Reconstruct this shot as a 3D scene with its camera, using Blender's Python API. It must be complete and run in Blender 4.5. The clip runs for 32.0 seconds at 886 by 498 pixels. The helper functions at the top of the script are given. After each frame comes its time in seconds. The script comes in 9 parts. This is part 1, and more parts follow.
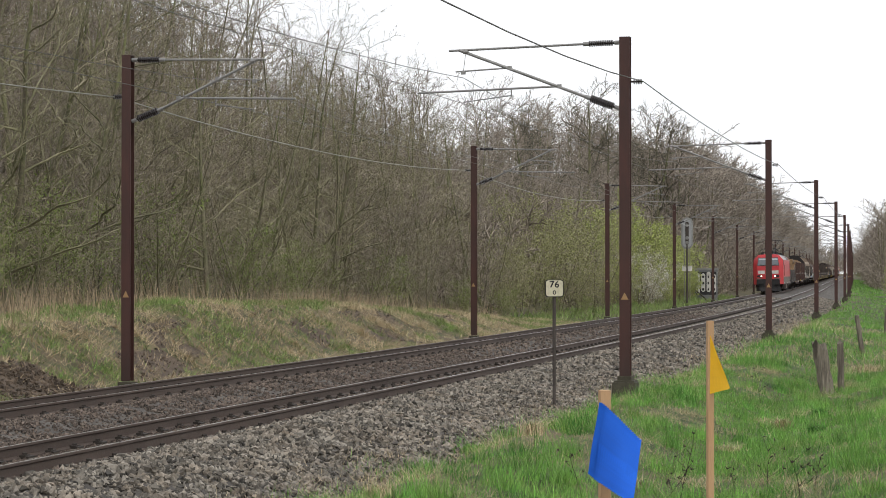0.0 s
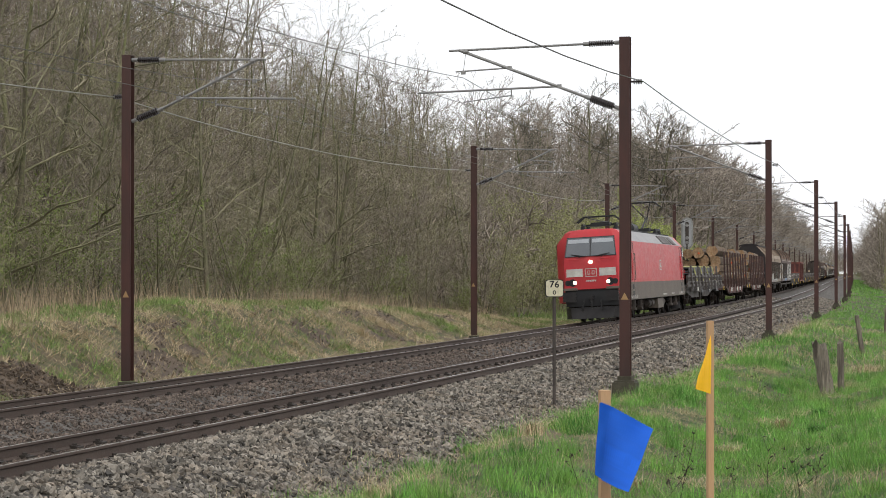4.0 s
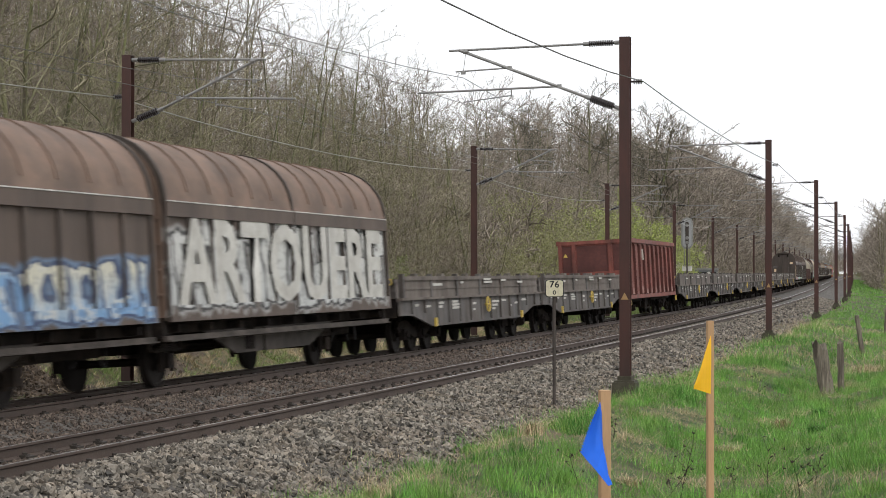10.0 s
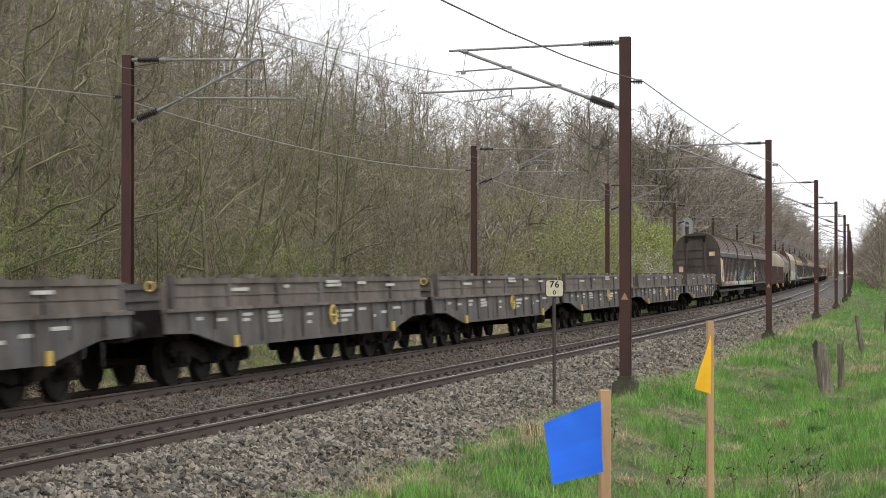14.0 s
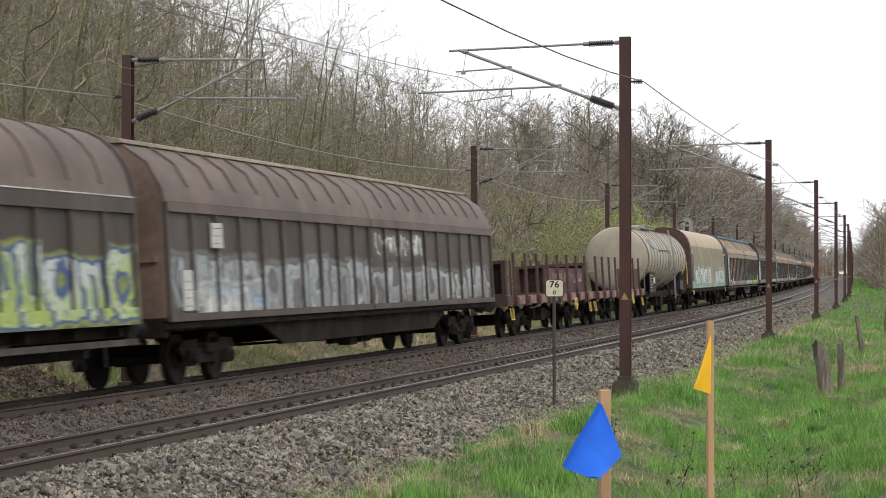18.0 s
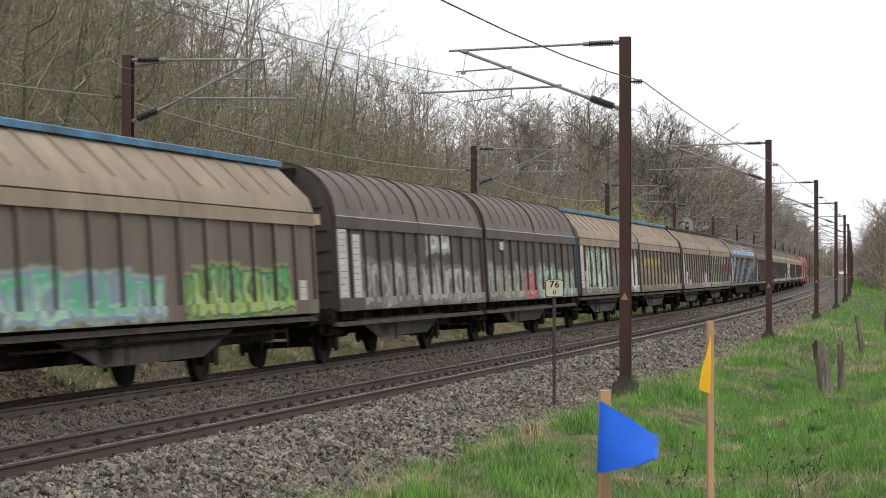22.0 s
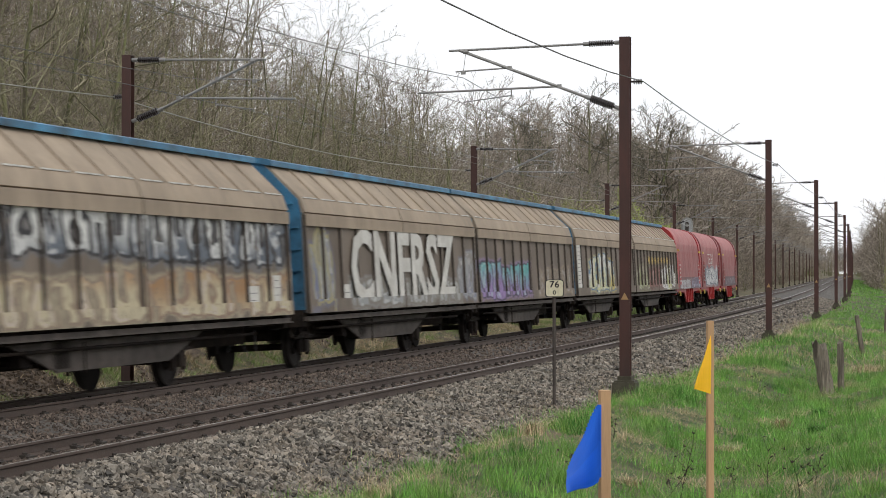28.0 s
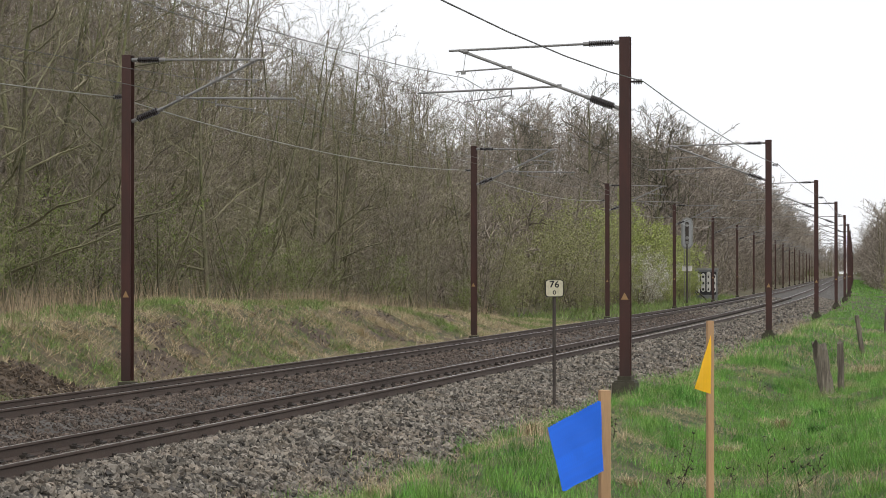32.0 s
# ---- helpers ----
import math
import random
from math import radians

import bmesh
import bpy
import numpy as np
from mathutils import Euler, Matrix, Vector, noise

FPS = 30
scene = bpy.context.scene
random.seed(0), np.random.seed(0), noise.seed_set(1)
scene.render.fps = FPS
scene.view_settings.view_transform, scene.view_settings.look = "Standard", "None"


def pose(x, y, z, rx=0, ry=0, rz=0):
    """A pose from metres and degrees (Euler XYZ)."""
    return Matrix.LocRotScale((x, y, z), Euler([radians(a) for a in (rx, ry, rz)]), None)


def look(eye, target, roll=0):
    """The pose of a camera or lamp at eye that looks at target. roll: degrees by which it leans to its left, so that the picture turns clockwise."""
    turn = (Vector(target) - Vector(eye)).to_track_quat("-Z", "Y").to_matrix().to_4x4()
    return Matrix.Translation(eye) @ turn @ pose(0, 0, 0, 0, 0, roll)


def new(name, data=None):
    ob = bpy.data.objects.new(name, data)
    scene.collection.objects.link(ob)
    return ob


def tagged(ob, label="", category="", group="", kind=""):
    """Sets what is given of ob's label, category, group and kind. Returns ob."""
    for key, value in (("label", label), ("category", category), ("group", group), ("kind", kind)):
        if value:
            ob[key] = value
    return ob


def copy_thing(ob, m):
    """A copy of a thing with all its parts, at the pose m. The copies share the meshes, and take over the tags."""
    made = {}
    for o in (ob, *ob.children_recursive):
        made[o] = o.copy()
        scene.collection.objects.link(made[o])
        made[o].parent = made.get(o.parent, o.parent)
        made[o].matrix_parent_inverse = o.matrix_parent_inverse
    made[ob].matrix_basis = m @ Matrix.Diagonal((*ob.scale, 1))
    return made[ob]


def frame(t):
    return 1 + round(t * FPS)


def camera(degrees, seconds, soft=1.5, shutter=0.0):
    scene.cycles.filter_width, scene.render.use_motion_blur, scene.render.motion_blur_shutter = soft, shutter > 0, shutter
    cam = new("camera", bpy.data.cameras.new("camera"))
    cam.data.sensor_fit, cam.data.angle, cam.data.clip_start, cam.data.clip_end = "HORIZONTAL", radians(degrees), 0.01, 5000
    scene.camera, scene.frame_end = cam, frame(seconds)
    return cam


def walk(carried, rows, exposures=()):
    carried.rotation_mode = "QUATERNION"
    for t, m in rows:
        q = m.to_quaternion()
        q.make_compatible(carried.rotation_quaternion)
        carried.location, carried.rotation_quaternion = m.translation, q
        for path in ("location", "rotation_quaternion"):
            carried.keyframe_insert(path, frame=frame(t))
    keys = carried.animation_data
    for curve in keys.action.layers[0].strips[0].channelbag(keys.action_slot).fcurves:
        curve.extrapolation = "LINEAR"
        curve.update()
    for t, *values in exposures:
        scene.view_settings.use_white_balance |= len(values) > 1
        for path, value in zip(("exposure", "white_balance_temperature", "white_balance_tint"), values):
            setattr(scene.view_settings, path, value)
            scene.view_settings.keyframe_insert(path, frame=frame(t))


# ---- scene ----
HC, FOC, HOR = 2.1025, 3505.4, 481.1
cam = camera(math.degrees(2 * math.atan(784 / FOC)), 32.0, soft=0.7, shutter=0.22)
EYE = Vector((0, 0, HC))
HOLD = look(EYE, EYE + Vector((0, 1, (HOR - 441) / FOC)))
walk(cam, [(0.0, HOLD), (32.0, HOLD)], [(0.0, 0.08), (6.0, 0.13), (13.0, 0.16), (14.0, 0.20), (19.0, 0.20), (20.5, 0.05), (25.0, 0.04), (32.0, 0.0)])

# ---- world and light: a bright overcast spring day
world = bpy.data.worlds.new("overcast_sky")
scene.world = world
world.use_nodes = True
wn = world.node_tree.nodes
wl = world.node_tree.links
sky = wn.new("ShaderNodeTexSky")
sky.sky_type = "NISHITA"
sky.sun_disc = False
sky.sun_elevation, sky.sun_rotation = radians(48), radians(140)
sky.dust_density = 4.0
grey = wn.new("ShaderNodeMix")
grey.data_type = "RGBA"
grey.inputs[0].default_value = 0.90
wl.new(sky.outputs[0], grey.inputs[6])
grey.inputs[7].default_value = (10.9, 11.0, 11.3, 1)
wl.new(grey.outputs[2], wn["Background"].inputs[0])
wn["Background"].inputs[1].default_value = 0.1
sun = new("sun", bpy.data.lights.new("sun", "SUN"))
sun.data.energy, sun.data.angle, sun.data.color = 0.9, radians(25), (1.0, 0.97, 0.92)
sun.matrix_world = look((0, 0, 50), (-0.35, 0.55, 49.25))

# ---- the line of the track: s runs along it away from the eye, d to the right of the farther track's centre
SP, CANT, KAP, S1, SL = 3.99, 0.0902, 0.000423, 40.0, 173.5
SG = np.arange(-1000.0, 2200.0, 1.0)
I0 = 1000
CURV = np.where(SG < -70, 0.0, np.where(SG < S1, KAP, KAP * np.clip(1 - (SG - S1) / SL, 0, 1)))
TURN = np.concatenate([[0], np.cumsum((CURV[1:] + CURV[:-1]) / 2)])
HEAD = 0.2585 - (TURN - TURN[I0])
PX = np.concatenate([[0], np.cumsum((np.sin(HEAD[1:]) + np.sin(HEAD[:-1])) / 2)])
PY = np.concatenate([[0], np.cumsum((np.cos(HEAD[1:]) + np.cos(HEAD[:-1])) / 2)])
PX, PY = PX - PX[I0] - 4.061, PY - PY[I0] + 40.794
LEAN = np.clip(np.where(SG < S1, 1.0, 1 - (SG - S1) / SL), 0, 1) * CANT / 1.505


def line(s):
    """Place, heading and lean of the farther track at s."""
    return (np.interp(s, SG, PX), np.interp(s, SG, PY), np.interp(s, SG, HEAD), np.interp(s, SG, LEAN))


def at(s, d, z=0.0, track=None):
    """World place; with track (its centre's d), d and z are taken in that track's leaning plane."""
    x, y, h, a = line(s)
    if track is not None:
        l = d - track
        d, z = track + l * np.cos(a) - z * np.sin(a), (l + 0.7525) * np.sin(a) + z * np.cos(a)
    return np.stack(np.broadcast_arrays(x + d * np.cos(h), y - d * np.sin(h), z), -1)


def smooth(a, b, x):
    t = np.clip((x - a) / (b - a), 0, 1)
    return t * t * (3 - 2 * t)


def wob(x, y, sc, seed):
    """Cheap smooth noise on arrays, about -1 to 1."""
    r = np.random.RandomState(seed)
    out = 0.0
    for k in range(5):
        a, f, ph = r.uniform(0, 6.28), r.uniform(0.6, 1.7) / sc, r.uniform(0, 6.28)
        out = out + np.sin((x * math.cos(a) + y * math.sin(a)) * f * 6.28 + ph)
    return out / 2.6


def patch(x, y, sc, seed, octaves=3):
    """Value noise on arrays, about -1 to 1, with no direction of its own."""
    tab = np.random.RandomState(seed).uniform(-1, 1, (64, 64))
    out, amp = 0.0, 1.0
    for o in range(octaves):
        u, v = x / sc * 2 ** o + 7.3 * o, y / sc * 2 ** o + 3.1 * o
        i, j = np.floor(u).astype(int), np.floor(v).astype(int)
        fu, fv = u - i, v - j
        fu, fv = fu * fu * (3 - 2 * fu), fv * fv * (3 - 2 * fv)
        i, j, i1, j1 = i % 64, j % 64, (i + 1) % 64, (j + 1) % 64
        out = out + amp * ((tab[i, j] * (1 - fu) + tab[i1, j] * fu) * (1 - fv) + (tab[i, j1] * (1 - fu) + tab[i1, j1] * fu) * fv)
        amp *= 0.55
    return out * 0.85


def ground_z(s, d):
    s, d = np.asarray(s, float), np.asarray(d, float)
    z = -0.55 + 0 * s * d
    # right side: a shallow ditch, then the meadow strip rising to the hedge
    z = z + 0.25 * smooth(7.4, 8.2, d) - 0.35 * smooth(9.0, 11.0, d) + 0.55 * smooth(11.5, 15, d) + 1.2 * smooth(17, 30, d) + 6 * smooth(30, 120, d)
    z = z + 0.45 * smooth(-18, -32, s) * smooth(10, 14, d) * (1 - smooth(16, 19, d))
    # left side: bank, then the wooded hillside
    bank = np.interp(s, [-60, -10, 3, 15, 25, 36, 49, 60, 90], [1.0, 1.3, 1.45, 1.72, 1.55, 1.15, 0.65, 0.15, 0.1])
    z = z + bank * smooth(-3.5, -7.0, d) + (1.5 - 0.6 * bank) * smooth(-8.5, -18, d)
    rise = 2.0 + 15 * smooth(95, 300, s)
    z = z + rise * smooth(-9, -36, d) + 5 * smooth(-34, -90, d) + 8 * smooth(-90, -250, d)
    z = z + 0.09 * patch(s, d, 5, 3, 2) * smooth(3.6, 5.5, np.abs(d - 2)) + 0.07 * patch(s, d, 1.6, 5, 2) * smooth(5.4, 7, np.abs(d - 2))
    return z

# ---- materials
def mat(name, base, rough=0.7, metal=0.0, var=0.25, size=1.0, second=None, amount=0.5, edge=0.1, fine=30.0, bump=0.15, streak=0.0, spec=0.4, rand=0.0, island=0.0):
    """A surface with grain and stains at two scales: base colour, darker and lighter patches, a second colour in stains."""
    m = bpy.data.materials.new(name)
    m.use_nodes = True
    n, l = m.node_tree.nodes, m.node_tree.links
    b = n["Principled BSDF"]
    b.inputs["Roughness"].default_value, b.inputs["Metallic"].default_value = rough, metal
    b.inputs["Specular IOR Level"].default_value = spec
    co = n.new("ShaderNodeTexCoord")
    vec = co.outputs["Object"]
    if streak:
        mp = n.new("ShaderNodeMapping")
        mp.inputs["Scale"].default_value = (1, 1, streak)
        l.new(vec, mp.inputs["Vector"])
        vec = mp.outputs["Vector"]

    def noise_tex(scale, detail, v=None):
        t = n.new("ShaderNodeTexNoise")
        t.inputs["Scale"].default_value, t.inputs["Detail"].default_value, t.inputs["Roughness"].default_value = scale, detail, 0.65
        l.new(v or vec, t.inputs["Vector"])
        return t.outputs["Fac"]

    def mix(kind, fac, a, c):
        x = n.new("ShaderNodeMix")
        x.data_type, x.blend_type = "RGBA", kind
        for sock, val in ((0, fac), (6, a), (7, c)):
            if isinstance(val, (int, float)):
                x.inputs[sock].default_value = val
            elif isinstance(val, tuple):
                x.inputs[sock].default_value = (*val, 1) if len(val) == 3 else val
            else:
                l.new(val, x.inputs[sock])
        return x.outputs[2]

    def ramp(f, lo, hi):
        r = n.new("ShaderNodeMapRange")
        r.inputs["From Min"].default_value, r.inputs["From Max"].default_value = lo, hi
        l.new(f, r.inputs["Value"])
        return r.outputs["Result"]

    big = ramp(noise_tex(1.0 / size, 4), 0.3, 0.7)
    small = ramp(noise_tex(fine, 5), 0.25, 0.75)
    col = base
    if second:
        st = ramp(noise_tex(1.7 / size, 8), 0.62 - amount * 0.3 - edge, 0.62 - amount * 0.3 + edge)
        col = mix("MIX", st, base, second)
    lo, hi = 1 - var, 1 + var
    col = mix("MULTIPLY", 1.0, col, mix("MIX", big, (lo, lo, lo), (hi, hi, hi)))
    col = mix("MULTIPLY", 1.0, col, mix("MIX", small, (1 - var * 0.8,) * 3, (1 + var * 0.8,) * 3))
    if rand:
        oi = n.new("ShaderNodeObjectInfo")
        col = mix("MULTIPLY", 1.0, col, mix("MIX", oi.outputs["Random"], (1 - rand,) * 3, (1 + rand,) * 3))
    if island:
        ge = n.new("ShaderNodeNewGeometry")
        col = mix("MULTIPLY", 1.0, col, mix("MIX", ge.outputs["Random Per Island"], (1 - island,) * 3, (1 + island, 1 + island * 0.93, 1 + island * 0.85)))
    l.new(col, b.inputs["Base Color"])
    rr = n.new("ShaderNodeMapRange")
    rr.inputs["To Min"].default_value, rr.inputs["To Max"].default_value = max(0.05, rough - 0.12), min(1, rough + 0.12)
    l.new(small, rr.inputs["Value"])
    l.new(rr.outputs["Result"], b.inputs["Roughness"])
    if bump:
        bp = n.new("ShaderNodeBump")
        bp.inputs["Strength"].default_value, bp.inputs["Distance"].default_value = bump, 0.02
        l.new(small, bp.inputs["Height"])
        l.new(bp.outputs["Normal"], b.inputs["Normal"])
    return m


def glow(name, colour, strength):
    m = mat(name, colour, 0.3, var=0.02, bump=0)
    b = m.node_tree.nodes["Principled BSDF"]
    b.inputs["Emission Color"].default_value, b.inputs["Emission Strength"].default_value = (*colour, 1), strength
    return m


RUST = (0.10, 0.045, 0.025)
M_BALLAST = mat("ballast_bed", (0.085, 0.076, 0.067), 0.95, var=0.5, size=1.5, fine=22, bump=0.6)
M_STONE = mat("ballast_stone", (0.182, 0.170, 0.148), 0.9, var=0.3, size=0.8, second=(0.165, 0.138, 0.108), amount=0.2, edge=0.15, fine=40, bump=0.3, island=0.75)
M_STONE_BROWN = mat("rust_dusted_stone", (0.125, 0.105, 0.090), 0.9, var=0.3, size=0.8, second=(0.105, 0.080, 0.065), amount=0.4, edge=0.2, fine=40, bump=0.3, island=0.7)
M_RAIL = mat("rail_rust", (0.085, 0.062, 0.050), 0.65, 0.3, var=0.25, size=2, fine=25, bump=0.2)
M_RAILTOP = mat("rail_head", (0.42, 0.40, 0.38), 0.3, 0.9, var=0.15, size=2, fine=20, bump=0.05)
M_SLEEPER = mat("sleeper_concrete", (0.24, 0.215, 0.185), 0.9, var=0.25, size=1, second=(0.12, 0.09, 0.065), amount=0.4)
M_CLIP = mat("rail_clip", (0.045, 0.038, 0.032), 0.7, 0.3)
M_MAST = mat("mast_paint", (0.082, 0.034, 0.027), 0.6, 0.1, var=0.16, size=2.5, second=(0.045, 0.026, 0.022), amount=0.4, fine=12, bump=0.08, streak=0.25)
M_GALV = mat("galvanised_tube", (0.27, 0.265, 0.255), 0.5, 0.25, var=0.2, size=0.6)
M_INSUL = mat("insulator_brown", (0.022, 0.016, 0.016), 0.3, var=0.2, size=0.3, bump=0)
M_WIRE = mat("copper_wire", (0.09, 0.085, 0.08), 0.5, 0.6, bump=0)
M_CONC = mat("footing_concrete", (0.085, 0.078, 0.055), 0.9, var=0.3, size=0.5, second=(0.05, 0.045, 0.03), amount=0.5)
M_YELLOW = mat("yellow_mark", (0.36, 0.22, 0.10), 0.6, var=0.15)

# ---- mesh helpers
class Geo:
    """Collects simple solids into one mesh."""

    def __init__(self):
        self.v, self.f, self.m = [], [], []

    def add(self, verts, faces, mi=0):
        o = len(self.v)
        self.v.extend([tuple(p) for p in verts])
        self.f.extend([tuple(i + o for i in q) for q in faces])
        self.m.extend([mi] * len(faces))
        return self

    def box(self, c, s, rot=(0, 0, 0), mi=0):
        e = Euler([radians(a) for a in rot]).to_matrix()
        c = Vector(c)
        p = [c + e @ Vector((x * s[0] / 2, y * s[1] / 2, z * s[2] / 2)) for x in (-1, 1) for y in (-1, 1) for z in (-1, 1)]
        return self.add(p, [(0, 1, 3, 2), (4, 6, 7, 5), (0, 4, 5, 1), (2, 3, 7, 6), (0, 2, 6, 4), (1, 5, 7, 3)], mi)

    def span(self, a, b, mi=0):
        return self.box([(a[i] + b[i]) / 2 for i in range(3)], [abs(b[i] - a[i]) for i in range(3)], mi=mi)

    def tube(self, a, b, r, n=8, r2=None, mi=0, caps=True):
        a, b = Vector(a), Vector(b)
        r2 = r if r2 is None else r2
        w = (b - a).normalized()
        u = w.orthogonal().normalized()
        k = w.cross(u)
        p = []
        for q, rr in ((a, r), (b, r2)):
            p += [q + (u * math.cos(i * 6.28319 / n) + k * math.sin(i * 6.28319 / n)) * rr for i in range(n)]
        f = [(i, (i + 1) % n, n + (i + 1) % n, n + i) for i in range(n)]
        if caps:
            f += [tuple(range(n - 1, -1, -1)), tuple(range(n, 2 * n))]
        return self.add(p, f, mi)

    def path(self, pts, r, n=6, mi=0):
        for a, b in zip(pts[:-1], pts[1:]):
            self.tube(a, b, r, n, mi=mi)
        return self

    def lathe(self, rings, axis="z", c=(0, 0, 0), n=16, mi=0):
        """rings: (height, radius) along the axis through c."""
        p = []
        for h, r in rings:
            for i in range(n):
                a, b = math.cos(i * 6.28319 / n) * r, math.sin(i * 6.28319 / n) * r
                q = {"z": (a, b, h), "y": (a, h, b), "x": (h, a, b)}[axis]
                p.append((q[0] + c[0], q[1] + c[1], q[2] + c[2]))
        k = len(rings)
        f = [(j * n + i, j * n + (i + 1) % n, (j + 1) * n + (i + 1) % n, (j + 1) * n + i) for j in range(k - 1) for i in range(n)]
        f += [tuple(range(n - 1, -1, -1)), tuple(range((k - 1) * n, k * n))]
        return self.add(p, f, mi)

    def prism(self, prof, y0, y1, mi=0, caps=True):
        """An (x, z) outline drawn along y."""
        n = len(prof)
        p = [(x, y0, z) for x, z in prof] + [(x, y1, z) for x, z in prof]
        f = [(i, (i + 1) % n, n + (i + 1) % n, n + i) for i in range(n)]
        if caps:
            f += [tuple(range(n - 1, -1, -1)), tuple(range(n, 2 * n))]
        return self.add(p, f, mi)

    def sideplate(self, prof, x0, x1, mi=0):
        """A (y, z) outline with thickness along x."""
        n = len(prof)
        p = [(x0, y, z) for y, z in prof] + [(x1, y, z) for y, z in prof]
        f = [(i, (i + 1) % n, n + (i + 1) % n, n + i) for i in range(n)] + [tuple(range(n - 1, -1, -1)), tuple(range(n, 2 * n))]
        return self.add(p, f, mi)

    def column(self, prof, z0, z1, mi=0):
        """An (x, y) outline drawn upwards."""
        n = len(prof)
        p = [(x, y, z0) for x, y in prof] + [(x, y, z1) for x, y in prof]
        f = [(i, (i + 1) % n, n + (i + 1) % n, n + i) for i in range(n)] + [tuple(range(n - 1, -1, -1)), tuple(range(n, 2 * n))]
        return self.add(p, f, mi)

    def sheet(self, prof, ys, thick=0.02, mi=0):
        """An open (x, z) line drawn along the stations ys."""
        k = len(prof)
        p = [(x, y, z) for y in ys for x, z in prof]
        f = [(j * k + i, j * k + i + 1, (j + 1) * k + i + 1, (j + 1) * k + i) for j in range(len(ys) - 1) for i in range(k - 1)]
        return self.add(p, f, mi)

    def mesh(self, name, mats, smoothed=True, angle=32):
        me = bpy.data.meshes.new(name)
        me.from_pydata(self.v, [], self.f)
        for x in mats if isinstance(mats, (list, tuple)) else [mats]:
            me.materials.append(x)
        if any(self.m):
            me.polygons.foreach_set("material_index", self.m)
        b = bmesh.new()
        b.from_mesh(me)
        bmesh.ops.recalc_face_normals(b, faces=b.faces)
        b.to_mesh(me)
        b.free()
        if smoothed:
            me.polygons.foreach_set("use_smooth", [True] * len(me.polygons))
            me.set_sharp_from_angle(angle=radians(angle))
        me.update()
        return me


def part(name, geo, material, parent=None, label="", m=None, smoothed=True, angle=32):
    """One mesh object under a thing or a part."""
    me = geo if isinstance(geo, bpy.types.Mesh) else geo.mesh(name, material, smoothed, angle)
    ob = new(name, me)
    if parent is not None:
        ob.parent = parent
    if m is not None:
        ob.matrix_basis = m
    return tagged(ob, label)


def big_mesh(name, verts, faces, material, smoothed=False):
    """A large mesh from arrays; all faces have the same number of corners."""
    me = bpy.data.meshes.new(name)
    verts, faces = np.asarray(verts, np.float32), np.asarray(faces, np.int32)
    k = faces.shape[1]
    me.vertices.add(len(verts))
    me.vertices.foreach_set("co", verts.ravel())
    me.loops.add(faces.size)
    me.loops.foreach_set("vertex_index", faces.ravel())
    me.polygons.add(len(faces))
    me.polygons.foreach_set("loop_start", np.arange(0, faces.size, k, dtype=np.int32))
    me.polygons.foreach_set("use_smooth", np.full(len(faces), smoothed))
    me.materials.append(material)
    me.update(calc_edges=True)
    me.validate()
    return me


def grid_faces(a, b):
    i = np.arange(a * b).reshape(a, b)
    return np.stack([i[:-1, :-1], i[1:, :-1], i[1:, 1:], i[:-1, 1:]], -1).reshape(-1, 4)

# ---- the ground
M_MEADOW = mat("meadow_soil", (0.034, 0.070, 0.016), 0.95, var=0.5, size=0.9, second=(0.10, 0.090, 0.040), amount=0.4, edge=0.1, fine=14, bump=0.8)
M_BANK = mat("bank_turf", (0.060, 0.070, 0.026), 0.95, var=0.5, size=0.7, second=(0.13, 0.098, 0.058), amount=0.5, edge=0.1, fine=7, bump=0.8)
M_SOIL = mat("bare_soil", (0.085, 0.064, 0.046), 0.95, var=0.45, size=0.5, fine=12, bump=0.9, island=0.5)
M_LITTER = mat("leaf_litter", (0.115, 0.092, 0.058), 0.95, var=0.35, size=2.5, second=(0.085, 0.080, 0.035), amount=0.35, edge=0.2, fine=12, bump=0.5)


def bare(s, d):
    """Where the bank has slipped and shows its soil."""
    return smooth(1.15, 0.75, np.hypot((s + 0.9) / 2.2, (d + 4.55) / 0.75) + 0.4 * patch(s, d, 1.2, 77))


def scuffed(s, d):
    """Small worn patches of brown earth on the slope of the bank."""
    return smooth(0.30, 0.48, patch(s, d * 1.8, 2.2, 78)) * smooth(-6.6, -5.8, d) * smooth(-3.2, -3.6, d) * smooth(62, 50, s)


s_st = np.concatenate([np.arange(-400, -60, 40), np.arange(-60, 130, 1.0), np.arange(130, 320, 4), np.arange(320, 1000, 25), [1000, 1300, 1700, 2150]])
d_st = np.concatenate([[-1500, -900, -500], np.arange(-300, -40, 12), np.arange(-40, -12, 2), np.arange(-12, 20, 0.45), np.arange(20, 40, 2), np.arange(40, 300, 15), [350, 600, 1000, 1600]])
S_, D_ = np.meshgrid(s_st, d_st, indexing="ij")
gv = at(S_, D_, ground_z(S_, D_)).reshape(-1, 3)
ground = tagged(new("ground", big_mesh("ground", gv, grid_faces(len(s_st), len(d_st)), M_MEADOW, True)), "uneven spring ground of grass and dead leaves", "ground", kind="structure")

